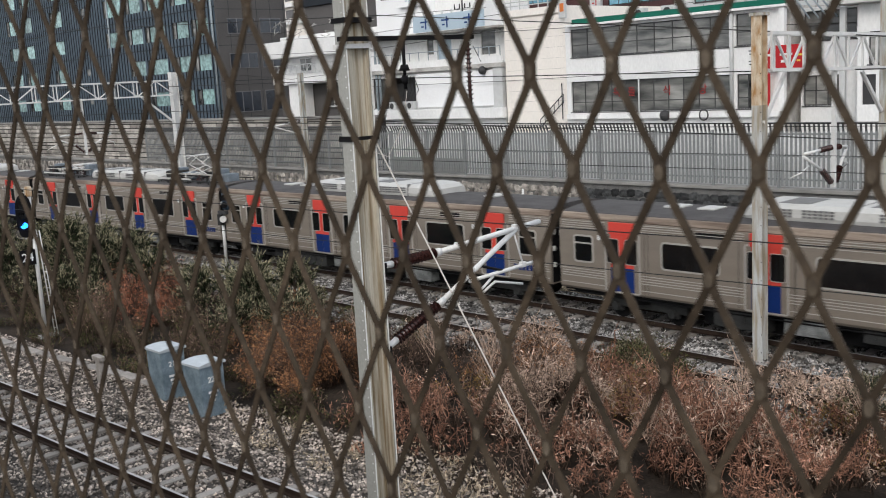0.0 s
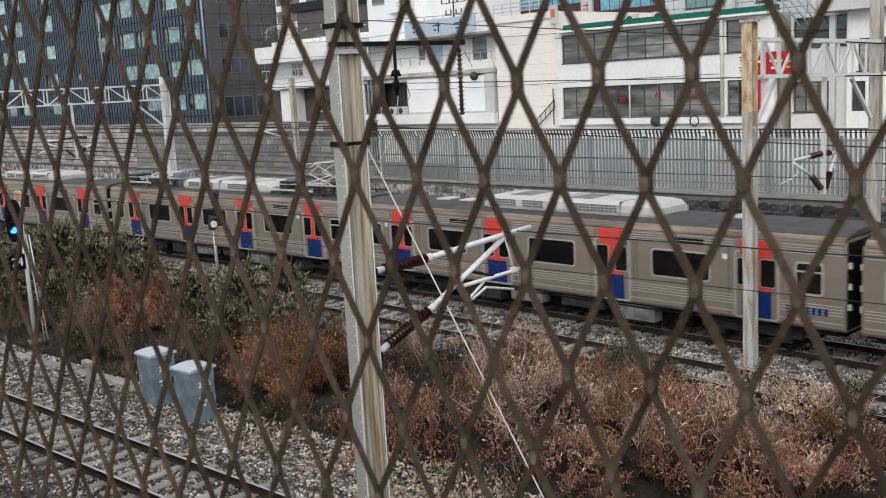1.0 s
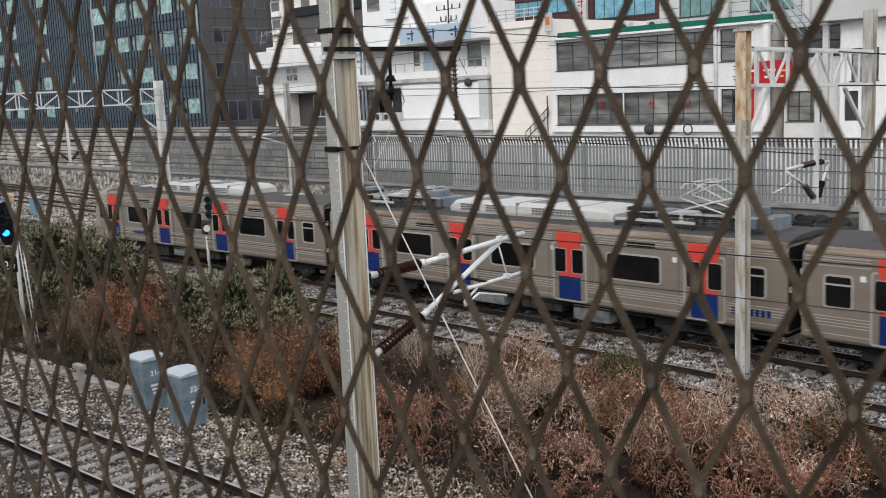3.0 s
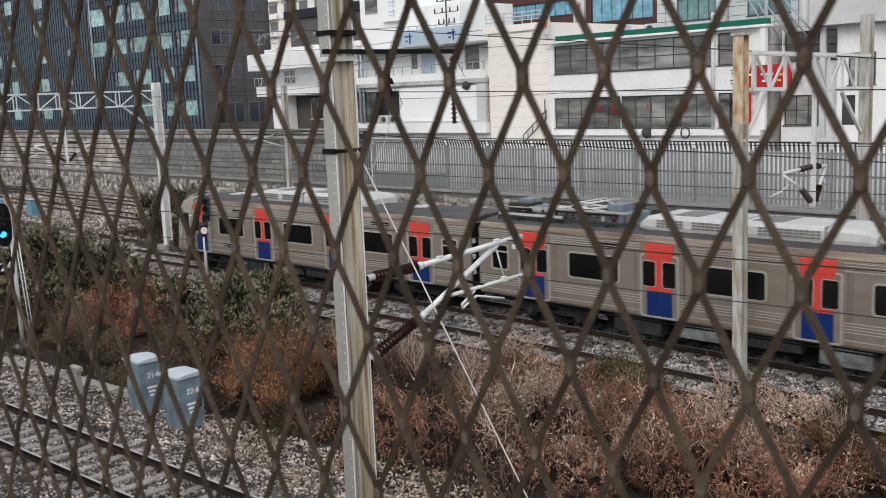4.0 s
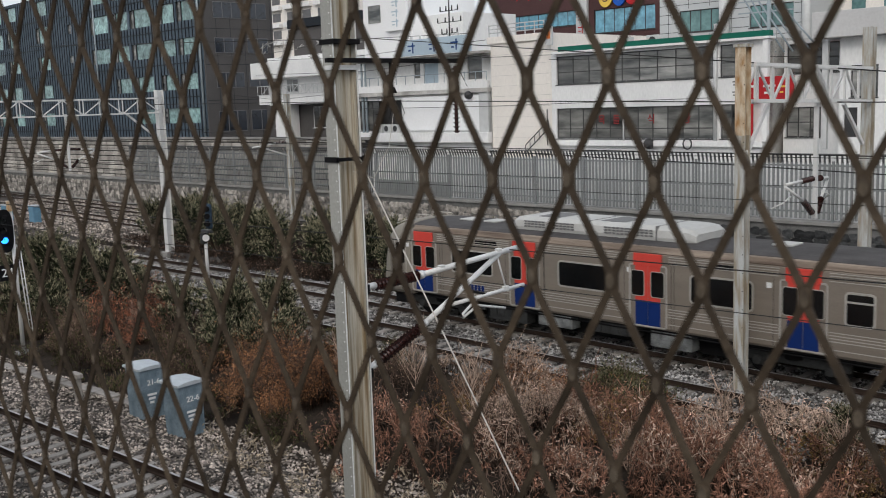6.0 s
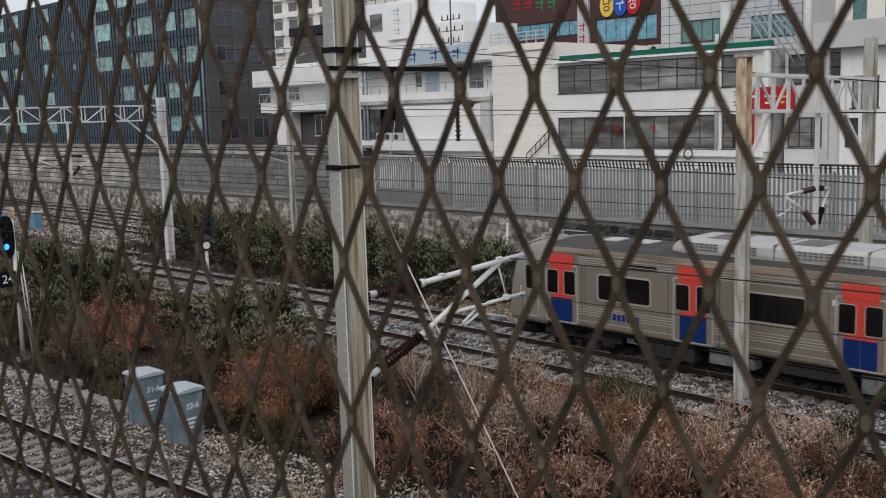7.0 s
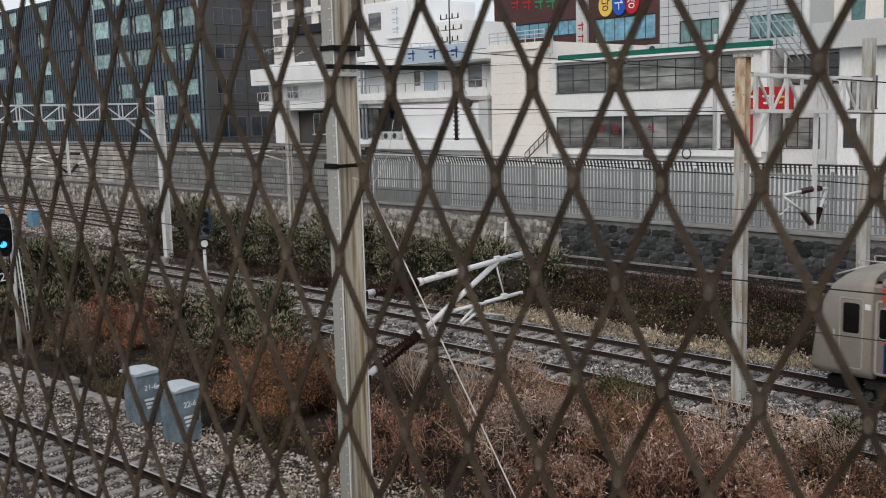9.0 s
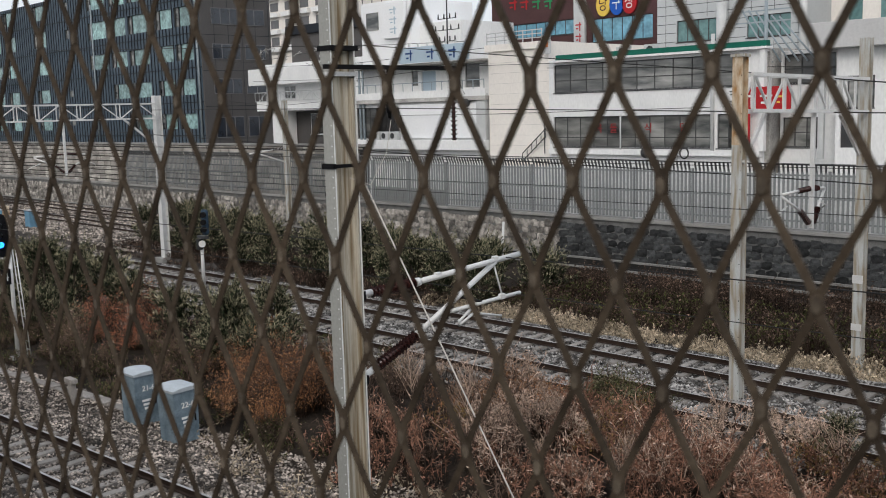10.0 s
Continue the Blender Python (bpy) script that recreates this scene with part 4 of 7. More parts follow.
def block_courses():
    """Rough squared blocks laid in courses, proud of dark joints."""
    r_ = random.Random(31)
    verts, faces = [], []
    z = 1.95
    while z < 5.45:
        h = r_.uniform(0.34, 0.52)
        x = -150.0 + r_.random()
        while x < -53:
            w = r_.uniform(0.7, 1.7)
            g, d = 0.045, r_.uniform(0.04, 0.1)
            x0, x1, za, zb = x + g, min(x + w, -52.3) - g, z + g * 0.8, min(z + h, 5.54) - g * 0.8
            o = len(verts)
            verts.extend([(x0, 43.2, za), (x1, 43.2, za), (x1, 43.2, zb), (x0, 43.2, zb), (x0 + 0.04, 43.2 - d, za + 0.04), (x1 - 0.04, 43.2 - d * r_.uniform(0.7, 1.2), za + 0.04),
                          (x1 - 0.04, 43.2 - d, zb - 0.04), (x0 + 0.04, 43.2 - d * r_.uniform(0.7, 1.2), zb - 0.04)])
            faces.extend([(o + 4, o + 5, o + 6, o + 7), (o, o + 1, o + 5, o + 4), (o + 1, o + 2, o + 6, o + 5), (o + 2, o + 3, o + 7, o + 6), (o + 3, o, o + 4, o + 7)])
            x += w
        z += h
    me = bpy.data.meshes.new("block")
    me.from_pydata(verts, [], faces)
    me.materials.append(BLOCK)
    part("blockwork", me, BLOCK, bw, "rough grey-brown stone blocks")["kind"] = "stuff"
    part("capping", box(B(), -150, -52.2, 43.1, 43.7, 5.554, 5.72, 0.01), CONCRETE, bw)


block_courses()

# ---- poles and portals further off ----


def lattice(bm, a, b, h, bays, r=0.04, zig=True):
    """A flat lattice beam: two chords h apart, posts and diagonals."""
    a, b = Vector(a), Vector(b)
    low = Vector((0, 0, -h))
    for o in (-0.22, 0.22):
        d = (b - a).cross(Vector((0, 0, 1))).normalized() * o
        bar(bm, a + d, b + d, r * 2, r * 2)
        bar(bm, a + d + low, b + d + low, r * 2, r * 2)
        for k in range(bays):
            p, q = a.lerp(b, k / bays) + d, a.lerp(b, (k + 1) / bays) + d
            bar(bm, p, p + low, r * 1.2, r * 1.2)
            if o > 0:
                continue
            if k % 2:
                bar(bm, p, q + low, r * 1.3, r * 1.3)
            else:
                bar(bm, p + low, q, r * 1.3, r * 1.3)
    for k in range(bays + 1):
        p = a.lerp(b, k / bays)
        d = (b - a).cross(Vector((0, 0, 1))).normalized() * 0.22
        bar(bm, p + d, p - d, r, r)
    return bm


def drop_mast(parent, x, y, z_top, z_low, arm=1.3, flip=1):
    """A mast that hangs from a portal beam with a short insulated bracket on either side."""
    m = part("drop_mast", box(B(), x - 0.055, x + 0.055, y - 0.055, y + 0.055, z_low, z_top, 0.005), WHITE_METAL, parent, "white hanging mast")
    for s in (-1, 1):
        top, foot = Vector((x, y, z_low + 1.15)), Vector((x, y, z_low + 0.1))
        tip = Vector((x - 0.25 * flip, y + s * arm, z_low + 1.05))
        insulator_string(foot + Vector((0, s * 0.12, 0.05)), foot + Vector((-0.08 * flip, s * 0.55, 0.45)), 7, 0.095, m)
        insulator_string(top + Vector((0, s * 0.12, 0)), top.lerp(tip, 0.45), 7, 0.085, m)
        part("bracket_tube", rod(rod(B(), top.lerp(tip, 0.45), tip, 0.045), foot + Vector((-0.08 * flip, s * 0.55, 0.45)), tip + Vector((0, 0, -0.05)), 0.042), WHITE_METAL, m)
        part("steady_arm", path_rod(B(), [tip + Vector((0, -s * 0.35, -0.35)), tip + Vector((0, s * 0.1, -0.5)), tip + Vector((-0.25, s * 0.3, -0.65))], 0.022), WHITE_METAL, m)


def girder_pole(name, label, x, y, top, w, material, cone=False):
    zb = ground_z(x, y) - 0.05
    q = thing(name, label, "pole", pose(x, y, zb))
    H = top - zb
    for y0, y1 in ((-w, -w + 0.02), (w - 0.02, w)):
        part("flange", box(B(), -w, w, y0, y1, 0, H, 0.004), material, q)
    part("web", box(B(), -0.01, 0.01, -w + 0.02, w - 0.02, 0, H - 0.01), material, q)
    if cone:
        bm = B()
        for s in (-1, 1):
            vs = [bm.verts.new(v) for v in ((-w - 0.2, s * (w + 0.004), 0), (w + 0.2, s * (w + 0.004), 0), (w, s * (w + 0.004), 0.5), (-w, s * (w + 0.004), 0.5))]
            bm.faces.new(vs)
        box(bm, -w - 0.25, w + 0.25, -w - 0.2, w + 0.2, -0.02, 0.05)
        part("base_gusset", bm, material, q)
    part("footing", box(B(), -0.5, 0.5, -0.5, 0.5, -0.4, 0.02, 0.02), CONCRETE, q)
    return q, -zb


def build_right_portal():
    q, z0 = girder_pole("catenary_pole", "pale steel girder pole with flared base gussets", -12.85, 29.9, 9.6, 0.15, POLE_PALE, True)
    for z, h in ((2.3, 0.25), (0.85, 0.2)):
        part("marker_plate", box(B(), -0.16, 0.16, -0.175, -0.155, z0 + z, z0 + z + h), WHITE_METAL, q, "small pale marker plate")
    p = thing("portal_beam", "white lattice portal beam over the far track", "portal beam", pose(0, 0, 0))
    part("lattice", lattice(B(), (-13.72, 24.5, 8.55), (-12.9, 29.75, 8.4), 0.95, 8, 0.045), WHITE_METAL, p, "white lattice girder")
    bm = B()
    bar(bm, (-13.72, 24.42, 6.2), (-13.6, 25.35, 7.5), 0.09, 0.09)
    bar(bm, (-12.9, 29.7, 6.2), (-13.05, 28.7, 7.4), 0.09, 0.09)
    part("knee_brace", bm, WHITE_METAL, p)
    drop_mast(p, -13.2, 27.35, 7.6, 4.2, 1.3)


build_right_portal()


def build_left_portal():
    q, z0 = girder_pole("catenary_pole", "white galvanised girder pole at the end of a portal", -53.0, 28.65, 9.1, 0.2, WHITE_METAL)
    q2, _ = girder_pole("catenary_pole", "white galvanised girder pole at the end of a portal", -53.0, 12.6, 9.1, 0.2, WHITE_METAL)
    p = thing("portal_beam", "long white lattice portal beam over the tracks", "portal beam", pose(0, 0, 0))
    part("lattice", lattice(B(), (-53.0, 28.55, 8.65), (-53.0, 12.7, 8.65), 0.82, 14, 0.04), WHITE_METAL, p, "white lattice girder")
    bm = B()
    bar(bm, (-53, 28.45, 6.3), (-53, 26.6, 7.8), 0.1, 0.1)
    part("knee_brace", bm, WHITE_METAL, p)
    drop_mast(p, -53.0, 23.1, 7.9, 4.9, 1.6)
    p2 = thing("wall_bracket", "white tube bracket with insulator on a grey pole", "bracket", pose(0, 0, 0))
    q3, _ = girder_pole("catenary_pole", "grey girder pole beside the block wall", -57.4, 40.6, 8.8, 0.16, POLE_PALE)
    part("bracket_tube", rod(rod(B(), (-57.4, 40.5, 5.6), (-57.4, 37.6, 5.3), 0.05), (-57.4, 40.5, 4.6), (-57.4, 38.2, 5.3), 0.05), WHITE_METAL, p2)
    insulator_string((-57.4, 40.3, 5.58), (-57.4, 39.5, 5.5), 7, 0.09, p2)


build_left_portal()

# running wires along the tracks
for name, fy_, z, r, m_, lab in (("contact_wire", lambda x: near_y(x) - 0.25, 5.33, 0.006, UNDER_GREY, "thin contact wire over the near track"),
                                 ("messenger_wire", lambda x: near_y(x) - 0.45, 5.86, 0.008, WIRE, "dark messenger wire over the near track"),
                                 ("contact_wire", mid_y, 5.2, 0.010, WIRE, "thin contact wire over the middle track"),
                                 ("contact_wire", far_y, 5.2, 0.010, WIRE, "thin contact wire over the far track"),
                                 ("messenger_wire", far_y, 6.0, 0.010, WIRE, "thin messenger wire over the far track")):
    wire(name, [(x, fy_(x), z) for x in range(-110, 21, 5)], r, m_, lab)
for pts in (((-64, 26, 12.2), (-33.6, 28, 10.67), (-11.6, 28, 8.27), (6, 28, 6.5)), ((-75.4, 28, 8.65), (-31.9, 28, 7.97), (-11.5, 28, 7.43), (4, 28, 7.0)),
            ((-60, 28, 7.2), (-26.4, 28, 5.93), (-16.1, 28, 5.62), (-11.6, 28, 5.45), (3, 28, 5.2)), ((-75, 28, 6.3), (-46, 28, 6.2), (-26, 28, 6.05), (-5, 28, 5.9)),
            ((-41.5, 49.5, 10.3), (-23.2, 50.3, 9.5)), ((-61.5, 49.4, 11.1), (-41.5, 49.8, 10.6)), ((-81, 53.9, 12.3), (-61.8, 50, 11.6), (-47.2, 49.8, 11.9)), ((-81, 53.9, 11.0), (-60, 49.6, 10.4), (-47, 49.7, 10.9)), ((-93.2, 57, 13.5), (-78, 52, 12.6), (-61.7, 49.6, 12.9), (-48, 49.4, 12.4)), ((-93.2, 58, 9.5), (-75, 52, 8.6), (-61.6, 49.5, 8.9)), ((-61.5, 49.5, 7.6), (-47, 49.6, 7.5), (-30, 49.7, 7.6))):
    wire("feeder_wire", pts, 0.018, WIRE, "dark feeder wire strung along the tracks")


# ---- buildings ----
DARKCLAD = mat("dark_blue_cladding", (0.085, 0.115, 0.145), 0.5, 0.2, 0.15, 0.4, 10, 0.05)
SEAM = mat("cladding_seam", (0.022, 0.026, 0.032), 0.5, 0.2, 0.15, 0.4, 10, 0.0)
GREYPANEL = mat("grey_panel_cladding", (0.095, 0.09, 0.088), 0.55, 0.1, 0.12, 0.3, 8, 0.03)
TILE = mat("pale_grey_tile", (0.46, 0.48, 0.49), 0.5, 0, 0.05, 0.4, 8, 0.02)
BROWNCLAD = mat("brown_red_cladding", (0.085, 0.045, 0.045), 0.6, 0, 0.15, 0.4, 8, 0.03)
GREENROOF = mat("green_parapet", (0.012, 0.12, 0.085), 0.5, 0, 0.1, 0.6, 10, 0.03)
# pale bands in this glass colour stand in for reflections and curtains
W_GLASS = mat("reflection_toned_glass", (0.045, 0.05, 0.05), 0.08, 0, 0.2, 0.9, 2.5, 0.0, second=(0.19, 0.19, 0.18), spread=0.3, spec=0.7, random_tint=0.7, stretch=(0.35, 1, 1.6))
TEAL_GLASS = glass_mat("teal_window_glass", (0.10, 0.20, 0.20), 0.1)
BRIGHT_GLASS = mat("curtained_teal_window", (0.22, 0.36, 0.355), 0.2, 0, 0.5, 0.9, 3, 0.0, spec=0.6, random_tint=0.35)
BLUE_GLASS = glass_mat("blue_band_glass", (0.16, 0.38, 0.50), 0.1)
FRAME_DARK = mat("dark_window_frame", (0.06, 0.06, 0.062), 0.5, 0.2, 0.1, 2, 20, 0)
FRAME_PALE = mat("pale_window_frame", (0.55, 0.56, 0.56), 0.5, 0.1, 0.1, 2, 20, 0)
DIRTY = mat("stained_concrete", (0.30, 0.29, 0.27), 0.85, 0, 0.3, 0.7, 10, 0.15, second=(0.50, 0.49, 0.47), spread=0.5)
PIPE = mat("grey_blue_pipe", (0.30, 0.35, 0.38), 0.5, 0.1, 0.1, 2, 20, 0.02)
SIGN_BLUE = mat("sign_pale_blue", (0.42, 0.52, 0.60), 0.55, 0, 0.05, 1, 10, 0)
SIGN_RED = mat("sign_red", (0.42, 0.025, 0.03), 0.5, 0, 0.08, 1, 10, 0)
SIGN_YELLOW = mat("sign_yellow", (0.75, 0.52, 0.10), 0.5, 0, 0.05, 1, 10, 0)
SIGN_BLUE2 = mat("sign_blue", (0.02, 0.10, 0.45), 0.5, 0, 0.05, 1, 10, 0)
SIGN_GREEN = mat("sign_green", (0.03, 0.25, 0.10), 0.5, 0, 0.05, 1, 10, 0)
RED_TEXT = mat("red_window_lettering", (0.28, 0.035, 0.035), 0.6, 0, 0.05, 1, 10, 0)


def facade(bm, x0, x1, z0, z1, y0, thick, openings):
    """A wall slab facing the tracks with openings (xa, xb, za, zb) cut right through."""
    xs = sorted({x0, x1, *[v for o in openings for v in o[:2]]})
    zs = sorted({z0, z1, *[v for o in openings for v in o[2:]]})
    for za, zb in zip(zs[:-1], zs[1:]):
        run = None
        for xa, xb in zip(xs[:-1], xs[1:]):
            cx, cz = (xa + xb) / 2, (za + zb) / 2
            hole = any(o[0] < cx < o[1] and o[2] < cz < o[3] for o in openings)
            if hole:
                if run:
                    box(bm, run[0], run[1], y0, y0 + thick, za, zb)
                run = None
            else:
                run = (run[0], xb) if run else (xa, xb)
        if run:
            box(bm, run[0], run[1], y0, y0 + thick, za, zb)
    return bm


def window_unit(parent, xa, xb, za, zb, y, cols, glass, frame_mat, rows=1, deep=0.14, low=None):
    """A window in an opening: a frame with mullions and single panes."""
    fw = 0.06
    bm = B()
    box(bm, xa, xb, y + deep - 0.03, y + deep + 0.03, za, za + fw)
    box(bm, xa, xb, y + deep - 0.03, y + deep + 0.03, zb - fw, zb)
    zr = [za + (zb - za) * k / rows for k in range(rows + 1)]
    if low:
        zr = [za, za + low, zb]
    for k in range(cols + 1):
        x = xa + (xb - xa) * k / cols
        a = min(max(x - fw / 2, xa), xb - fw)
        box(bm, a, a + fw, y + deep - 0.028, y + deep + 0.028, za + fw, zb - fw)
    for z in zr[1:-1]:
        box(bm, xa, xb, y + deep - 0.026, y + deep + 0.026, z - 0.025, z + 0.025)
    fr = part("window", bm, frame_mat, parent)
    for k in range(cols):
        a, b = xa + (xb - xa) * k / cols, xa + (xb - xa) * (k + 1) / cols
        part("pane", box(B(), a + 0.02, b - 0.02, y + deep - 0.008 + 0.004 * (k % 2), y + deep + 0.004, za + 0.02, zb - 0.02), glass, fr)
    part("sill", box(B(), xa - 0.05, xb + 0.05, y - 0.05, y + deep - 0.035, za - 0.06, za - 0.004), frame_mat, fr)
    return fr


def text_part(parent, body, x, y, z, size, material, name="lettering", rz=0, rx=90):
    cu = bpy.data.curves.new(name, "FONT")
    cu.body, cu.size, cu.extrude, cu.align_x, cu.align_y = body, size, 0.012, "CENTER", "CENTER"
    tmp = bpy.data.objects.new(name, cu)
    scene.collection.objects.link(tmp)
    me = bpy.data.meshes.new_from_object(tmp.evaluated_get(bpy.context.evaluated_depsgraph_get()))
    bpy.data.objects.remove(tmp)
    me.materials.clear()
    me.materials.append(material)
    ob = new(name, me)
    ob.parent = parent
    ob.matrix_basis = pose(x, y, z, rx, 0, rz)
    return ob


def glyph_bars(parent, x, y, z, w, h, material, name="lettering"):
    """Unreadable writing: a few plain strokes."""
    bm = B()
    box(bm, x, x + w, y - 0.02, y, z + h * 0.62, z + h * 0.76)
    box(bm, x + w * 0.1, x + w * 0.45, y - 0.02, y, z + h * 0.2, z + h * 0.34)
    box(bm, x + w * 0.66, x + w * 0.82, y - 0.021, y - 0.001, z, z + h)
    part(name, bm, material, parent)


def build_white_shop():
    b = thing("shop_building", "white two-row shop building with green parapet and window bands", "building")
    up, lo = [(-41.35, -30.15, 8.72, 10.45), (-29.75, -28.45, 8.72, 10.45)], [(-41.4, -30.1, 5.33, 7.22), (-29.7, -28.4, 5.33, 7.22)]
    part("wall", facade(B(), -41.75, -27.0, -0.5, 10.72, 50.0, 0.3, up + lo), PLASTER, b, "white plaster front wall")
    part("core", box(B(), -41.75, -27.0, 50.8, 62, -0.5, 10.6), DIRTY, b)
    part("side_wall", box(B(), -41.75, -41.45, 50.302, 61, -0.5, 10.7), PLASTER, b)
    part("ceiling_slab", box(box(B(), -41.4, -27.05, 50.31, 50.79, 7.6, 8.5), -41.4, -27.05, 50.31, 50.79, 10.5, 10.7), PLASTER, b)
    for (xa, xb, za, zb), cols in ((up[0], 9), (up[1], 1)):
        window_unit(b, xa, xb, za, zb, 50.0, cols, W_GLASS, FRAME_DARK, low=0.75)
    for (xa, xb, za, zb), cols in ((lo[0], 11), (lo[1], 2)):
        window_unit(b, xa, xb, za, zb, 50.0, cols, W_GLASS, FRAME_DARK, low=0.6)
    part("parapet", box(B(), -41.0, -26.7, 49.75, 50.2, 10.74, 11.05, 0.02), GREENROOF, b, "dark green painted parapet")
    part("eave", box(B(), -41.4, -26.6, 49.6, 50.3, 10.60, 10.735, 0.01), PLASTER, b)
    part("ledge", box(B(), -41.6, -27.0, 49.7, 50.0, 4.9, 5.2, 0.01), PLASTER, b)
    part("corner_frame", box(B(), -27.05, -26.75, 49.7, 50.0, 5.2, 10.59, 0.01), PLASTER, b)
    bm = B()
    rod(bm, (-29.95, 49.9, 4.9), (-29.95, 49.9, 11.6), 0.11, 0.11, 10)
    part("downpipe", bm, FRAME_PALE, b, "pale downpipe")
    bm = B()
    rod(bm, (-36.15, 49.9, 5.0), (-36.15, 49.9, 7.3), 0.05, 0.05, 8)
    part("downpipe", bm, FRAME_PALE, b)
    for ch, x in (("옥", -37.9), ("돌", -36.8), ("식", -34.3), ("당", -31.9)):
        text_part(b, ch, x, 50.08, 6.45, 0.62, RED_TEXT)
    for k in range(2):
        glyph_bars(b, -28.95, 49.99, 8.15 - 0.55 * k, 0.4, 0.4, FRAME_DARK)
    # right-hand wing, set back
    part("wing_wall", facade(B(), -26.74, -23.2, -0.5, 10.5, 51.5, 0.3, [(-26.6, -23.7, 8.75, 10.3), (-26.6, -24.6, 5.35, 6.95)]), PLASTER, b)
    window_unit(b, -26.6, -23.7, 8.75, 10.3, 51.5, 3, W_GLASS, FRAME_DARK, 2)
    window_unit(b, -26.6, -24.6, 5.35, 6.95, 51.5, 3, W_GLASS, FRAME_DARK, 2)
    part("wing_core", box(B(), -26.9, -23.2, 52.3, 61, -0.5, 10.4), DIRTY, b)
    sg = part("sign_board", box(B(), -28.3, -25.2, 49.55, 49.68, 7.35, 8.62, 0.01), SIGN_RED, b, "red sign board with white writing")
    glyph_bars(sg, -27.9, 49.55, 7.55, 0.7, 0.85, WHITE_PAINT)
    glyph_bars(sg, -26.9, 49.55, 7.55, 0.7, 0.85, WHITE_PAINT)
    glyph_bars(sg, -26.0, 49.55, 7.6, 0.55, 0.7, SIGN_YELLOW)
    sg2 = part("sign_board", box(B(), -28.25, -27.5, 49.56, 49.66, 5.4, 7.2, 0.01), SIGN_RED, b)
    for k in range(3):
        glyph_bars(sg2, -28.1, 49.56, 6.6 - 0.55 * k, 0.45, 0.42, WHITE_PAINT)
    for x in (-36.9, -34.9):
        bm = box(B(), x, x + 0.85, 50.5, 50.9, 11.1, 11.75, 0.03)
        ac = tagged(new("outdoor_unit", mesh_of("outdoor_unit", bm, FRAME_PALE)), "white air-conditioner outdoor unit on the roof", "air conditioner")
        bm = B()
        rod(bm, (x + 0.42, 50.49, 11.42), (x + 0.42, 50.46, 11.42), 0.24, 0.24, 14)
        part("fan_grille", bm, FRAME_DARK, ac)
        ac.location.z = -0.4
    part("roof_slab", box(B(), -41.7, -27, 50.31, 62, 10.605, 10.70), DIRTY, b)
    # stair rail on the left, small items on the ledge
    bm = B()
    bar(bm, (-43.9, 49.8, 4.9), (-41.9, 49.8, 6.5), 0.05, 0.05)
    bar(bm, (-43.9, 49.8, 4.4), (-41.9, 49.8, 6.0), 0.05, 0.05)
    for k in range(6):
        bar(bm, (-43.9 + 0.4 * k, 49.8, 4.3 + 0.32 * k), (-43.9 + 0.4 * k, 49.8, 4.9 + 0.32 * k), 0.035, 0.035)
    bar(bm, (-42, 49.8, 7.2), (-42, 49.8, 4.9), 0.05, 0.05)
    part("stair_rail", bm, FRAME_DARK, b, "dark stair railing")
    bm = B()
    for k in range(12):
        a0, a1 = k * math.pi / 6, (k + 1) * math.pi / 6
        rod(bm, (-31.6 + 0.28 * math.cos(a0), 49.68, 5.05 + 0.3 * math.sin(a0)), (-31.6 + 0.28 * math.cos(a1), 49.68, 5.05 + 0.3 * math.sin(a1)), 0.04)
    part("hose_ring", bm, FRAME_DARK, b)
    bm = B()
    bmesh.ops.create_icosphere(bm, subdivisions=2, radius=0.33, matrix=pose(-34.2, 49.7, 5.05))
    part("vent_hood", bm, FRAME_DARK, b)


build_white_shop()


def build_cream_house():
    b = thing("cream_building", "cream plaster building with blank wall and roof railing", "building")
    part("wall", box(B(), -47.0, -41.76, 50, 62, -0.5, 12.0), CREAM, b, "blank cream plaster wall")
    part("parapet", box(box(B(), -47.2, -41.6, 49.85, 50.1, 11.6, 12.05, 0.01), -47.2, -46.95, 50.1, 60, 11.6, 12.05), CREAM, b)
    bm = B()
    for z in (12.3, 12.55, 12.8):
        bar(bm, (-47.1, 50.0, z), (-42.3, 50.0, z), 0.05, 0.06)
    for k in range(7):
        bar(bm, (-47.1 + 0.8 * k, 50.0, 12.0), (-47.1 + 0.8 * k, 50.0, 12.85), 0.05, 0.05)
    part("roof_railing", bm, FRAME_PALE, b, "white roof railing")
    bm = B()
    for k in range(9):
        z = 5.4 + k * 0.68
        box(bm, -46.9, -41.8, 49.992, 50.0, z, z + 0.012)
    part("joint", bm, DIRTY, b)
    part("roof_sign", box(B(), -41.9, -41.35, 49.6, 49.75, 11.2, 12.35, 0.02), FRAME_PALE, b, "small white roof sign")
    part("sign_face", box(B(), -41.78, -41.47, 49.58, 49.598, 11.6, 12.1), SIGN_ORANGE, b, "orange sign face")


SIGN_ORANGE = mat("sign_orange", (0.6, 0.18, 0.05), 0.5, 0, 0.1, 2, 10, 0)
build_cream_house()


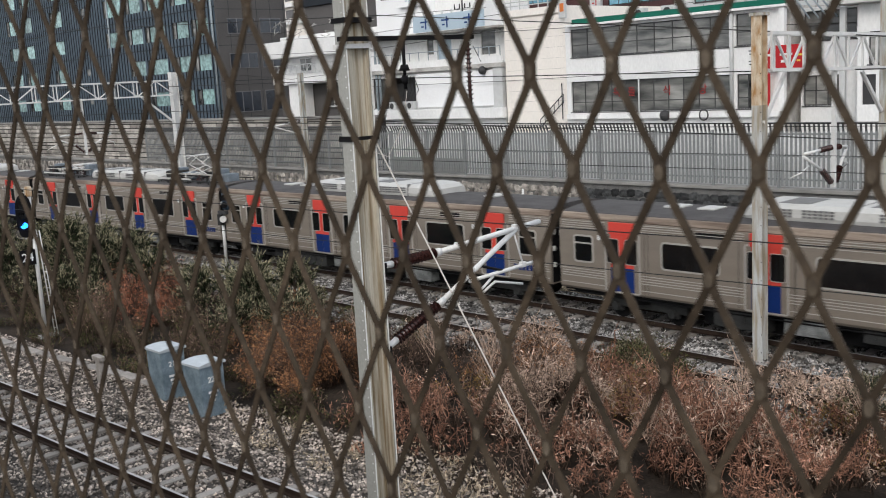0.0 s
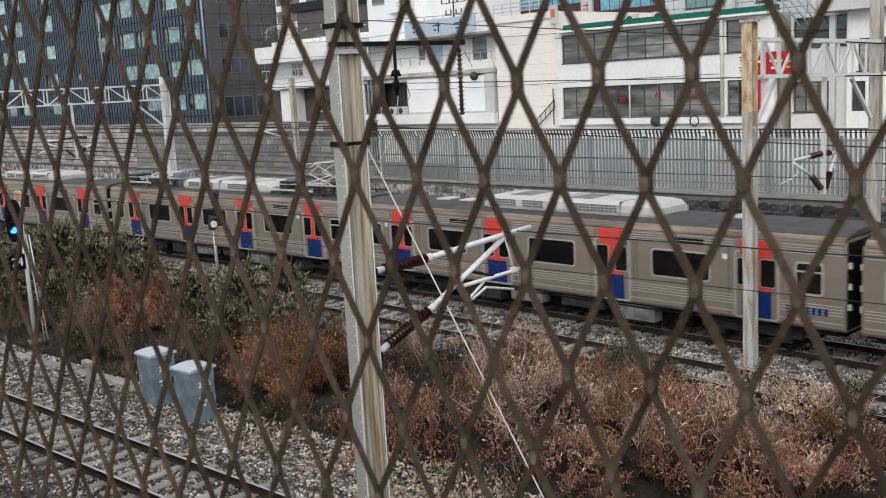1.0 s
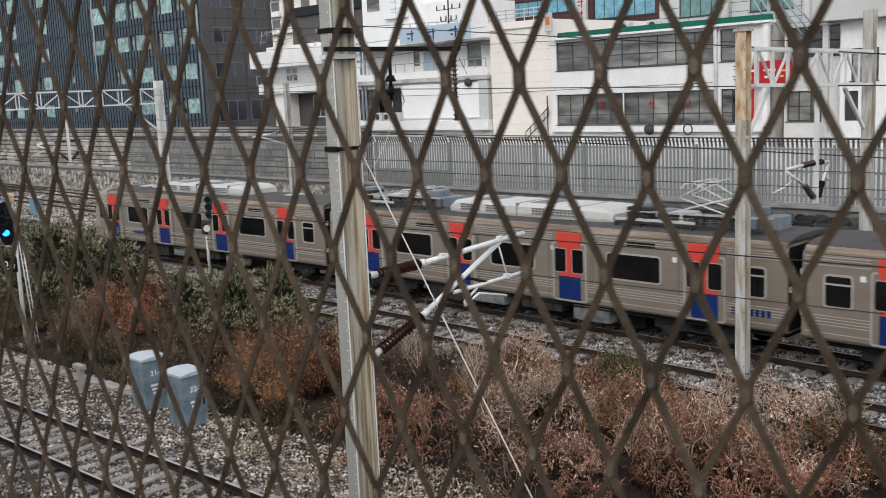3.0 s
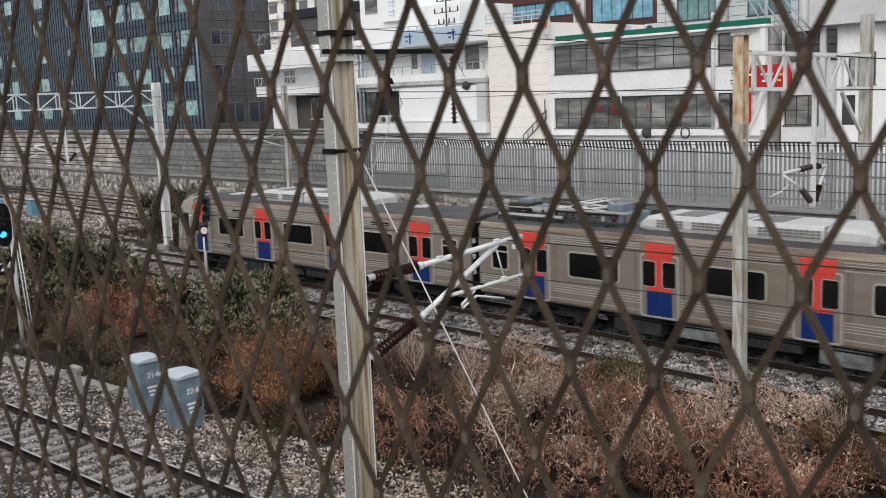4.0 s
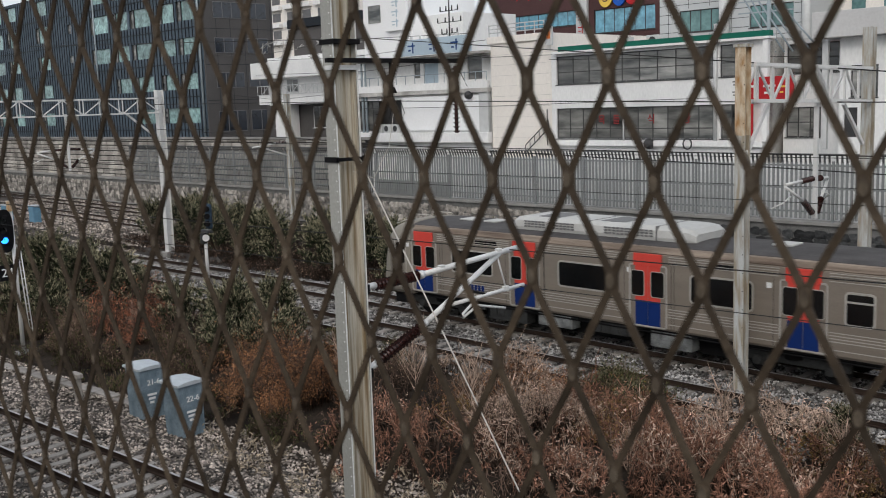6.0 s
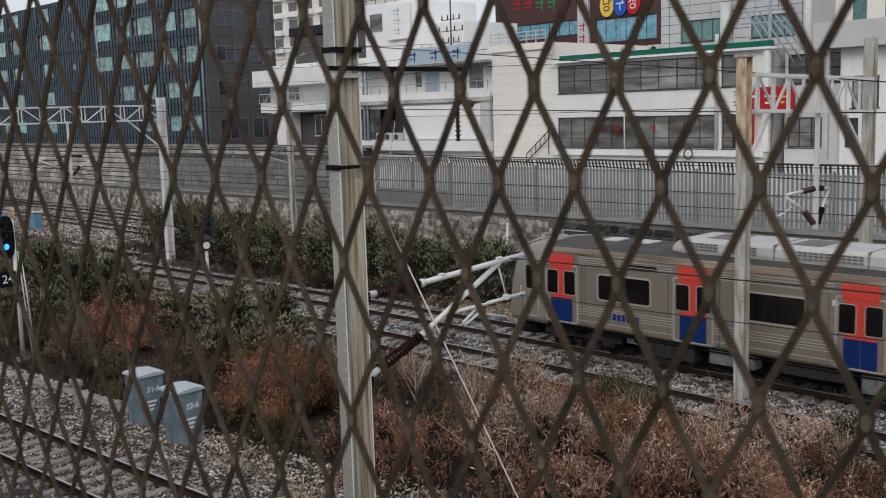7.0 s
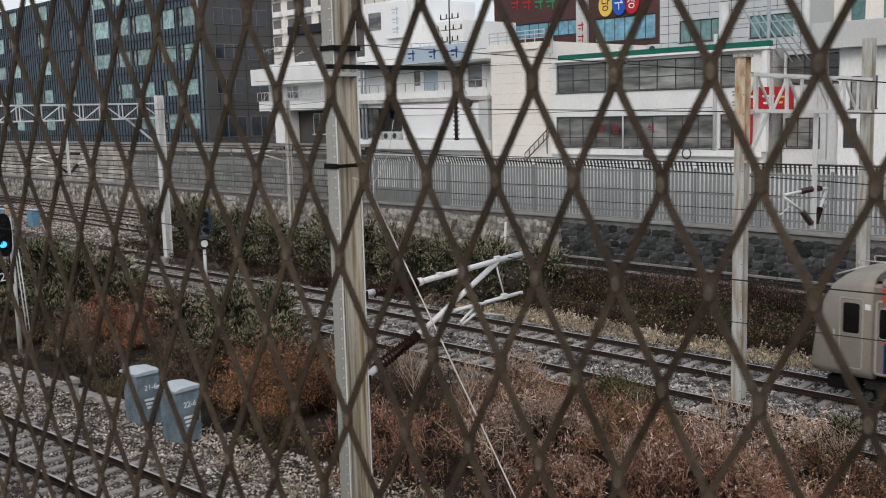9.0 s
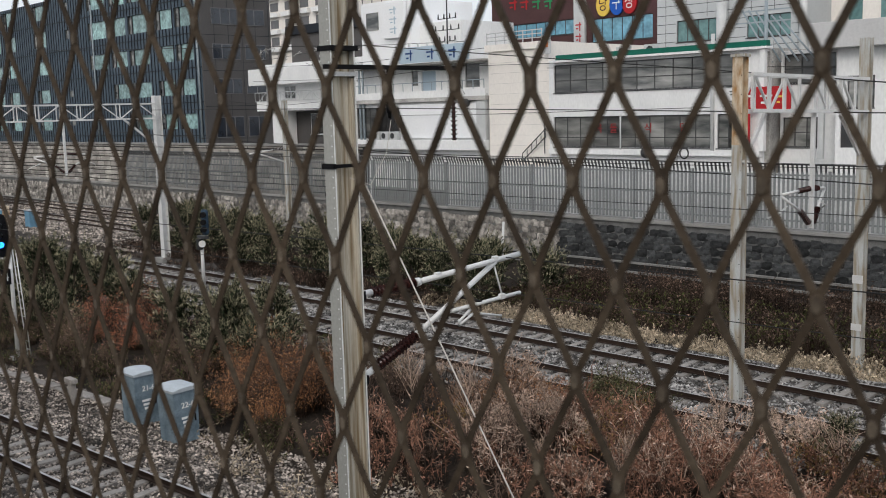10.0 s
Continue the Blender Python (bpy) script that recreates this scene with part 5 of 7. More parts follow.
def build_factory():
    """The white workshop with a terrace, roof tank, sign and open ground floor."""
    b = thing("workshop_building", "white workshop with balcony terrace, roof tank and stained ledges", "building")
    lowo = [(-61.3, -56.3, 5.9, 8.15)]
    part("wall", facade(B(), -61.6, -47.25, -0.5, 8.45, 50.1, 0.3, lowo), PLASTER, b, "white painted lower wall")
    part("core", box(B(), -61.6, -47.25, 51.4, 61, -0.5, 11.0), PLASTER, b)
    part("shade_box", box(B(), -61.4, -56.2, 51.0, 51.3, 5.7, 8.3), FRAME_DARK, b)
    window_unit(b, -61.3, -59.0, 5.9, 8.15, 50.1, 3, W_GLASS, FRAME_DARK, 2)
    part("white_panel", box(B(), -55.9, -48.0, 49.85, 50.09, 5.9, 8.3, 0.01), PLASTER_CLEAN, b, "large clean white panel")
    part("panel_edge", box(B(), -48.05, -47.2, 49.8, 50.09, 5.0, 8.9, 0.01), FRAME_PALE, b)
    part("ledge", box(B(), -61.8, -47.1, 49.6, 50.1, 5.05, 5.75, 0.02), PLASTER, b, "white ledge over the fence")
    part("balcony_slab", box(B(), -61.6, -47.1, 49.7, 51.4, 8.46, 8.75, 0.02), DIRTY, b, "stained balcony slab")
    part("parapet", box(B(), -61.6, -47.1, 49.7, 49.85, 8.754, 9.25, 0.01), PLASTER, b)
    bm = B()
    bar(bm, (-61.5, 49.75, 9.85), (-47.2, 49.75, 9.85), 0.05, 0.05)
    for k in range(15):
        bar(bm, (-61.5 + 1.02 * k, 49.75, 9.25), (-61.5 + 1.02 * k, 49.75, 9.85), 0.04, 0.04)
    part("balcony_rail", bm, PIPE, b)
    part("back_wall", facade(B(), -61.6, -47.25, 8.76, 11.05, 51.1, 0.29, [(-55.9, -55.2, 9.7, 10.8), (-54.8, -53.3, 8.8, 10.7), (-50.3, -48.9, 9.4, 11.0)]), PLASTER, b)
    part("door", box(B(), -54.8, -53.3, 51.2, 51.26, 8.8, 10.7, 0.01), SIGN_BLUE, b, "pale blue door")
    part("dark_window", box(B(), -55.9, -55.2, 51.2, 51.25, 9.7, 10.8), W_GLASS, b)
    part("dark_window", box(B(), -50.3, -48.9, 51.2, 51.25, 9.4, 11.0), W_GLASS, b)
    part("roof_slab", box(B(), -61.8, -47.1, 49.5, 61, 11.06, 11.22, 0.02), DIRTY, b, "stained overhanging roof slab")
    sg = part("sign_board", box(B(), -55.3, -48.2, 49.3, 49.42, 11.24, 12.35, 0.01), SIGN_BLUE, b, "pale blue roof sign with dark writing")
    for x in (-54.5, -52.3, -50.1):
        glyph_bars(sg, x, 49.3, 11.4, 0.75, 0.75, LOGO_BLUE)
    for k in range(8):
        part("sign_tab", box(B(), -55.2 + k * 0.95, -55.1 + k * 0.95, 49.36, 49.42, 12.35, 12.6), FRAME_PALE, sg)
    # upper set-back block and tank
    up = part("upper_block", box(B(), -65.0, -59.0, 54.0, 61, 11.22, 16.6, 0.03), PLASTER_CLEAN, b, "white upper block")
    part("lower_block", box(B(), -59.0, -54.5, 55.0, 61, 11.22, 14.6, 0.03), PLASTER, b)
    part("window", box(B(), -64.3, -62.8, 53.95, 54.02, 14.4, 15.8, 0.01), W_GLASS, up)
    pn = part("sign_panel", box(B(), -61.9, -59.3, 53.6, 53.9, 13.6, 16.4, 0.04), PLASTER_CLEAN, up, "white hanging sign panel")
    for k in range(3):
        glyph_bars(pn, -61.0, 53.6, 15.4 - 0.75 * k, 0.8, 0.6, SIGN_BLUE)
    bm = B()
    for x in (-64.8, -63.6, -62.4, -61.2, -60.0, -59.1):
        bar(bm, (x, 54.05, 16.6), (x, 54.05, 17.3), 0.05, 0.05)
    bar(bm, (-64.9, 54.05, 17.3), (-59, 54.05, 17.3), 0.06, 0.06)
    bar(bm, (-64.9, 54.05, 16.95), (-59, 54.05, 16.95), 0.05, 0.05)
    part("roof_railing", bm, FRAME_DARK, b)
    bm = B()
    rod(bm, (-52.9, 52, 11.2), (-52.9, 52, 16.2), 0.06, 0.05)
    for z, w in ((14.4, 0.9), (13.6, 1.2), (12.8, 0.8)):
        bar(bm, (-52.9 - w, 52, z), (-52.9 + w, 52, z), 0.05, 0.05)
        for k in range(4):
            rod(bm, (-52.9 - w + k * w * 0.66, 52, z), (-52.9 - w + k * w * 0.66, 52, z + 0.35), 0.06, 0.04, 6)
    part("utility_mast", bm, FRAME_DARK, b, "dark utility mast with insulators")
    bm = B()
    for x in (-60.6, -60.2):
        rod(bm, (x, 49.95, 5.0), (x, 49.95, 11.0), 0.09, 0.09, 8)
    part("downpipe", bm, PIPE, b, "grey-blue downpipe")
    for x, z in ((-57.9, 5.75), (-56.9, 5.75), (-58.9, 5.75)):
        ac = tagged(new("outdoor_unit", mesh_of("outdoor_unit", box(B(), x, x + 0.8, 49.62, 49.98, z, z + 0.62, 0.03), FRAME_PALE)), "white air-conditioner outdoor unit on a ledge", "air conditioner")
        bm = B()
        rod(bm, (x + 0.3, 49.6, z + 0.31), (x + 0.3, 49.63, z + 0.31), 0.22, 0.22, 14)
        part("fan_grille", bm, FRAME_DARK, ac)
    bm = B()
    bmesh.ops.create_icosphere(bm, subdivisions=2, radius=0.3, matrix=pose(-48.9, 49.7, 8.3))
    part("floodlight", bm, FRAME_DARK, b, "dark floodlight")
    bm = B()
    part("cable", path_rod(bm, [(-49.8, 49.8, 10.0), (-49.0, 49.7, 8.9)], 0.03), WIRE, b)
    for k in range(5):
        bm = B()
        path_rod(bm, [(-57.5 + 0.35 * k, 49.8, 8.2), (-57.2 + 0.4 * k, 49.75, 7.2), (-57.6 + 0.3 * k, 49.8, 6.3)], 0.025)
        part("cable", bm, WIRE, b)


PLASTER_CLEAN = mat("clean_white_plaster", (0.85, 0.86, 0.87), 0.7, 0, 0.04, 0.35, 8, 0.03)
build_factory()


def build_balcony_house():
    b = thing("balcony_house", "white house with stacked balconies and cluttered roof", "building")
    part("core", box(B(), -82, -66.5, 56.0, 64, -0.5, 12.6), PLASTER, b)
    part("recess_wall", box(B(), -82, -66.5, 55.6, 55.99, -0.5, 8.1), GREYPANEL, b, "dark recessed ground floor")
    part("balcony", box(B(), -82, -66.5, 54.0, 55.6, 10.6, 12.1, 0.03), PLASTER, b, "white rounded balcony")
    part("balcony", box(B(), -80.5, -66.5, 53.8, 55.6, 8.2, 9.1, 0.03), PLASTER, b)
    part("balcony_rail", lattice(B(), (-80.5, 53.9, 9.9), (-66.6, 53.9, 9.9), 0.8, 12, 0.025), FRAME_PALE, b)
    part("pillar", box(B(), -78.6, -76.6, 54.2, 55.5, -0.5, 8.2, 0.02), PLASTER, b, "white pillar")
    for x in (-80.5, -74.5, -71.0):
        window_unit(b, x, x + 1.9, 6.0, 7.9, 55.45, 2, W_GLASS, FRAME_PALE)
    for x in (-79.0, -72.5):
        window_unit(b, x, x + 1.8, 9.3, 10.5, 55.86, 2, W_GLASS, FRAME_PALE)
    part("roof_shed", box(B(), -79, -67.5, 57, 63, 12.62, 15.2, 0.05), GREYPANEL, b, "dark rooftop shed")
    part("shed_roof", box(B(), -79.5, -67, 56.7, 63, 15.2, 16.0, 0.03), SEAM, b)
    bm = B()
    for k in range(26):
        x = -81 + random.random() * 14
        z = 12.2 + random.random() * 1.4
        path_rod(bm, [(x, 54.6, z), (x + random.uniform(-0.8, 0.8), 54.6, z + random.uniform(-0.4, 0.8)), (x + random.uniform(-1.2, 1.2), 54.8, z + random.uniform(-0.2, 1.0))], 0.03, 4)
    part("roof_clutter", bm, DIRTY, b, "tangle of pipes and dry twigs on the roof")["kind"] = "stuff"
    part("step_block", box(B(), -66.4, -61.7, 54, 62, -0.5, 10.4), PLASTER, b)


build_balcony_house()


def build_dark_block():
    b = thing("office_block", "dark blue-grey ribbed office block with teal windows", "building")
    X0, X1, Y, TOP = -175.0, -93.5, 56.0, 23.2
    rowz = ((17.4, 19.45), (13.85, 15.6), (10.2, 11.9), (6.6, 8.25), (20.9, 22.8))
    cols = ((-97.7, -95.0), (-101.9, -99.1), (-108.2, -104.4), (-112.7, -109.7), (-118.5, -114.6))
    opens, small = [], []
    for za, zb in rowz:
        for i, (ca, cb) in enumerate(cols):
            if (i == 4 and za < 12) or (i == 3 and za in (6.6,)):
                continue
            opens.append((ca - 0.97, cb, za, zb))
        for cx in (-133.5, -143.5, -149.0):
            opens.append((cx - 2.2, cx + 1.9, za, zb))
        small.append((-126.0, -124.6, za + 0.6, zb - 0.3))
    part("wall", facade(B(), X0, X1, -0.5, TOP, Y, 0.4, opens + small), DARKCLAD, b, "dark blue-grey metal cladding")
    for o in opens:
        w = part("window", box(box(B(), o[0], o[0] + 0.12, Y + 0.1, Y + 0.25, o[2], o[3]), o[0] + 0.85, o[0] + 0.97, Y + 0.1, Y + 0.25, o[2], o[3]), FRAME_DARK, b)
        part("pane", box(B(), o[0] + 0.98, o[1] - 0.02, Y + 0.20, Y + 0.23, o[2] + 0.02, o[3] - 0.02), BRIGHT_GLASS, w, "pale teal window pane")
        part("pane", box(B(), o[0] + 0.13, o[0] + 0.84, Y + 0.20, Y + 0.23, o[2] + 0.02, o[3] - 0.02), W_GLASS, w, "dark window pane")
    for o in small:
        part("window", box(B(), o[0], o[1], Y + 0.2, Y + 0.24, o[2], o[3]), W_GLASS, b)
    part("core", box(B(), X0, X1 - 0.05, Y + 0.5, 64.6, -0.5, TOP - 0.1), SEAM, b)
    # raised seams
    bm = B()
    x = X0 + 0.4
    while x < X1 - 0.2:
        cuts = sorted((o[2], o[3]) for o in opens + small if o[0] - 0.06 < x < o[1] + 0.06)
        z = -0.5
        for za, zb in cuts + [(TOP, TOP)]:
            if za > z:
                box(bm, x - 0.05, x + 0.05, Y - 0.07, Y - 0.002, z, za)
            z = zb
        x += 0.72
    part("cladding_seam", bm, SEAM, b, "raised vertical cladding seams")
    bm = B()
    for z in (5.9, 9.4, 13.0, 16.6, 20.2):
        for xa, xb in side_spans(X0, X1, []):
            box(bm, xa, xb, Y - 0.09, Y - 0.003, z - 0.04, z + 0.04)
    part("floor_line", bm, SEAM, b)
    # panelled end
    part("end_wall", box(B(), X1, X1 + 0.25, Y + 0.002, 64.6, -0.5, TOP), GREYPANEL, b, "grey panelled end wall")
    for za, zb in ((17.4, 19.1), (13.8, 15.4), (10.2, 11.8), (5.6, 7.8), (20.9, 22.6)):
        for ya, yb in ((57.2, 60.6), (61.2, 63.8)):
            w = part("window", box(B(), X1 + 0.25, X1 + 0.31, ya, yb, za, zb), FRAME_PALE2, b)
            nn = 2 if yb - ya < 3 else 3
            for k in range(nn):
                a = ya + (yb - ya) * k / nn
                part("pane", box(B(), X1 + 0.31, X1 + 0.325, a + 0.06, a + (yb - ya) / nn - 0.06, za + 0.08, zb - 0.08), DARKBLUE_GLASS, w)
    bm = B()
    for z in (8.9, 12.6, 16.3, 20.0):
        box(bm, X1 + 0.25, X1 + 0.262, Y, 64.6, z, z + 0.05)
    for k in range(5):
        box(bm, X1 + 0.25, X1 + 0.262, Y + 1.5 + 1.7 * k, Y + 1.54 + 1.7 * k, -0.5, TOP)
    part("panel_joint", bm, SEAM, b)
    bm = B()
    rod(bm, (X1 - 0.35, Y - 0.2, 5), (X1 - 0.35, Y - 0.2, TOP), 0.12, 0.12, 8)
    part("downpipe", bm, PIPE, b, "grey downpipe")
    part("downpipe", rod(B(), (-117.8, Y - 0.2, 5), (-117.8, Y - 0.2, 21.5), 0.1, 0.1, 8), PIPE, b, "grey downpipe")
    part("roof", box(B(), X0, X1, Y + 0.42, 64.6, TOP - 0.09, TOP + 0.02), SEAM, b)


FRAME_PALE2 = mat("grey_window_trim", (0.16, 0.16, 0.165), 0.5, 0.1, 0.1, 2, 20, 0)
DARKBLUE_GLASS = glass_mat("dark_blue_glass", (0.02, 0.025, 0.035), 0.1)
build_dark_block()


def build_billiard_block():
    b = thing("billiard_block", "brown-red clad commercial block with blue glass bands and signs", "building")
    Y = 66.0
    op = [(-59.7, -52.3, 13.75, 14.95), (-50.6, -44.8, 12.9, 14.75)]
    part("wall", facade(B(), -61.5, -44.4, -0.5, 17.6, Y, 0.4, op), BROWNCLAD, b, "brown-red cladding")
    part("core", box(B(), -61.5, -44.4, Y + 0.6, 78, -0.5, 17.5), SEAM, b)
    for o, c in ((op[0], 7), (op[1], 6)):
        window_unit(b, *o, Y, c, BLUE_GLASS, FRAME_DARK)
    for ch, x, m in (("당", -49.3, SIGN_YELLOW), ("구", -48.0, SIGN_BLUE2), ("장", -46.8, SIGN_RED)):
        bm = B()
        rod(bm, (x, Y - 0.25, 15.75), (x, Y - 0.02, 15.75), 0.66, 0.66, 24)
        d = part("round_sign", bm, m, b, "round sign disc")
        d.scale.z = 1.35
        d.location.z = -15.75 * 0.35
        t = text_part(b, ch, x, Y - 0.26, 15.75, 0.95, WHITE_PAINT if ch != "당" else BROWNCLAD)
        t.scale.y = 1.3
    for k in range(4):
        glyph_bars(b, -59.4 + 1.3 * k, Y - 0.05, 16.2 - 0.08 * k, 0.9, 0.9, SIGN_RED if k < 2 else SIGN_GREEN)
    part("sign_column", box(B(), -52.2, -51.1, Y - 0.3, Y - 0.02, 12, 17.6, 0.02), FRAME_PALE, b, "white sign column")
    for k in range(2):
        glyph_bars(b, -52.0, Y - 0.3, 13.9 - 0.9 * k, 0.6, 0.7, SIGN_RED)
    sg = part("sign_board", box(B(), -49.6, -47.3, Y - 0.2, Y - 0.02, 12.0, 12.6, 0.01), BLACK, b)
    glyph_bars(sg, -49.3, Y - 0.2, 12.1, 0.5, 0.4, WHITE_PAINT)
    glyph_bars(sg, -48.7, Y - 0.2, 12.1, 0.5, 0.4, WHITE_PAINT)


build_billiard_block()


def build_tiled_block():
    b = thing("tiled_block", "pale grey tiled block with teal windows", "building")
    Y = 62.0
    op = [(-40.1, -36.8, 12.1, 13.6), (-34.7, -31.6, 12.05, 13.5)]
    part("wall", facade(B(), -41.7, -30.8, -0.5, 16.4, Y, 0.3, op), TILE, b, "pale grey tile cladding")
    part("core", box(B(), -41.7, -30.8, Y + 0.5, 74, -0.5, 16.3), TILE, b)
    for o in op:
        window_unit(b, *o, Y, 4, TEAL_GLASS, FRAME_DARK)
    bm = B()
    for k in range(9):
        z = 10.9 + k * 0.62
        if 12.0 < z < 13.65:
            for xa, xb in side_spans(-41.7, -30.8, [(o[0] - 0.05, o[1] + 0.05) for o in op]):
                box(bm, xa, xb, Y - 0.006, Y, z, z + 0.035)
        else:
            box(bm, -41.7, -30.8, Y - 0.006, Y, z, z + 0.035)
    for k in range(7):
        x = -41.0 + k * 1.65
        for za, zb in ([(10, 11.95), (13.75, 16.4)] if any(o[0] - 0.1 < x < o[1] + 0.1 for o in op) else [(10, 16.4)]):
            box(bm, x, x + 0.03, Y - 0.005, Y, za, zb)
    part("tile_joint", bm, UNDER_GREY, b)
    part("flue", rod(B(), (-36.4, Y - 0.3, 10.5), (-36.4, Y - 0.3, 14.5), 0.35, 0.35, 10), FRAME_PALE, b, "pale flue pipe")
    part("flue", rod(B(), (-30.6, Y - 0.3, 9), (-30.6, Y - 0.3, 16.5), 0.25, 0.25, 10), FRAME_PALE, b, "pale flue pipe")
    # cluster of poles and cables before it
    up = thing("utility_pole", "grey utility pole with crossarms and cable stays", "utility pole")
    for k in range(6):
        bm = B()
        rod(bm, (-28.9 + 0.45 * k, 51.0, 12.9 - 0.12 * k), (-27.0 + 0.5 * k, 51.0, 9.9), 0.05)
        part("stay", bm, PIPE, up)
    part("shaft", rod(B(), (-27.4, 51.0, 4.5), (-27.4, 51.0, 13.6), 0.1), PIPE, up)
    for z in (13.8, 13.2, 12.6):
        part("crossarm", bar(B(), (-29.2, 51.0, z - 0.5), (-26.0, 51.0, z - 0.5), 0.07, 0.07), PIPE, up)


build_tiled_block()


def build_right_block():
    b = thing("plain_block", "plain white building with slab parapet and cream rear", "building")
    part("wall", facade(B(), -23.15, -8, -0.5, 10.4, 50.4, 0.3, [(-22.6, -21.2, 7.4, 9.0), (-22.9, -22.2, 5.4, 6.9)]), PLASTER, b, "plain white wall")
    part("core", box(B(), -23.15, -8, 51.2, 60, -0.5, 10.3), DIRTY, b)
    window_unit(b, -22.6, -21.2, 7.4, 9.0, 50.4, 2, W_GLASS, FRAME_DARK)
    part("door", box(B(), -22.9, -22.2, 50.5, 50.56, 5.4, 6.9), FRAME_DARK, b)
    part("slab_parapet", box(B(), -24.3, -8, 49.6, 60, 10.404, 11.7, 0.03), SLAB, b, "pale grey slab parapet")
    part("rear_block", box(B(), -31.0, -12, 66, 78, -0.5, 18.5), CREAM, b, "cream rear block")
    for x in (-29.6, -27.5):
        part("window", box(B(), x, x + 0.9, 65.94, 66.01, 12.9, 14.8, 0.01), TEAL_GLASS, b)
    bm = B()
    box(bm, -24.0, -23.7, 50.2, 50.39, 4.8, 10.3)
    part("downpipe", bm, FRAME_PALE, b)


SLAB = mat("pale_slab", (0.55, 0.55, 0.55), 0.75, 0, 0.06, 0.4, 8, 0.03)
build_right_block()


def build_apartment():
    b = thing("apartment_block", "distant pale apartment block with balcony rows", "building")
    part("wall", box(B(), -168, -135, 110, 125, -0.5, 36), CREAM, b)
    for zi in range(5):
        for xi in range(6):
            x, z = -163 + xi * 4.6, 20.5 + zi * 3.1
            part("window", box(B(), x, x + 2.4, 109.9, 110.02, z, z + 1.5), FRAME_PALE2, b)
            part("balcony", box(B(), x - 0.5, x + 3.0, 109.2, 109.9, z - 1.1, z - 0.3, 0.02), PLASTER, b)


build_apartment()


# ---- plants ----
def leaf_mat(name, a, b_, rough=0.75):
    return mat(name, a, rough, 0, 0.25, 0.5, 9, 0.0, second=b_, spread=0.5, island=0.68, spec=0.04)


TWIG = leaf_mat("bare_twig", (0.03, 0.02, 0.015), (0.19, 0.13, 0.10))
# dead weeds of the verges, and thicket stems darkened for shade
DARK_TWIG = leaf_mat("dead_and_shaded_stem", (0.014, 0.010, 0.008), (0.07, 0.048, 0.036))
PINK_TWIG = leaf_mat("pinkish_dry_twig", (0.058, 0.026, 0.017), (0.33, 0.18, 0.125))
PALE_TWIG = leaf_mat("pale_dry_stem", (0.22, 0.15, 0.11), (0.6, 0.46, 0.37))
RUST_LEAF = leaf_mat("rust_leaf", (0.19, 0.085, 0.038), (0.46, 0.24, 0.125))
CORAL_LEAF = leaf_mat("coral_leaf", (0.22, 0.075, 0.04), (0.48, 0.2, 0.12))
RED_LEAF = leaf_mat("red_brown_leaf", (0.15, 0.062, 0.04), (0.52, 0.29, 0.21))
OCHRE_LEAF = leaf_mat("ochre_leaf", (0.12, 0.075, 0.026), (0.24, 0.16, 0.06))
OLIVE_LEAF = leaf_mat("olive_leaf", (0.040, 0.048, 0.017), (0.10, 0.102, 0.042))
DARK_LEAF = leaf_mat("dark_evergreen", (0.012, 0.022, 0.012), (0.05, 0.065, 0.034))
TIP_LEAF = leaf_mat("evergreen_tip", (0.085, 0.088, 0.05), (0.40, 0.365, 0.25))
STRAW = leaf_mat("straw_grass", (0.26, 0.21, 0.15), (0.46, 0.385, 0.29))
BARK = mat("bark", (0.09, 0.07, 0.055), 0.9, 0, 0.3, 6, 40, 0.4)
rng = np.random.default_rng(7)


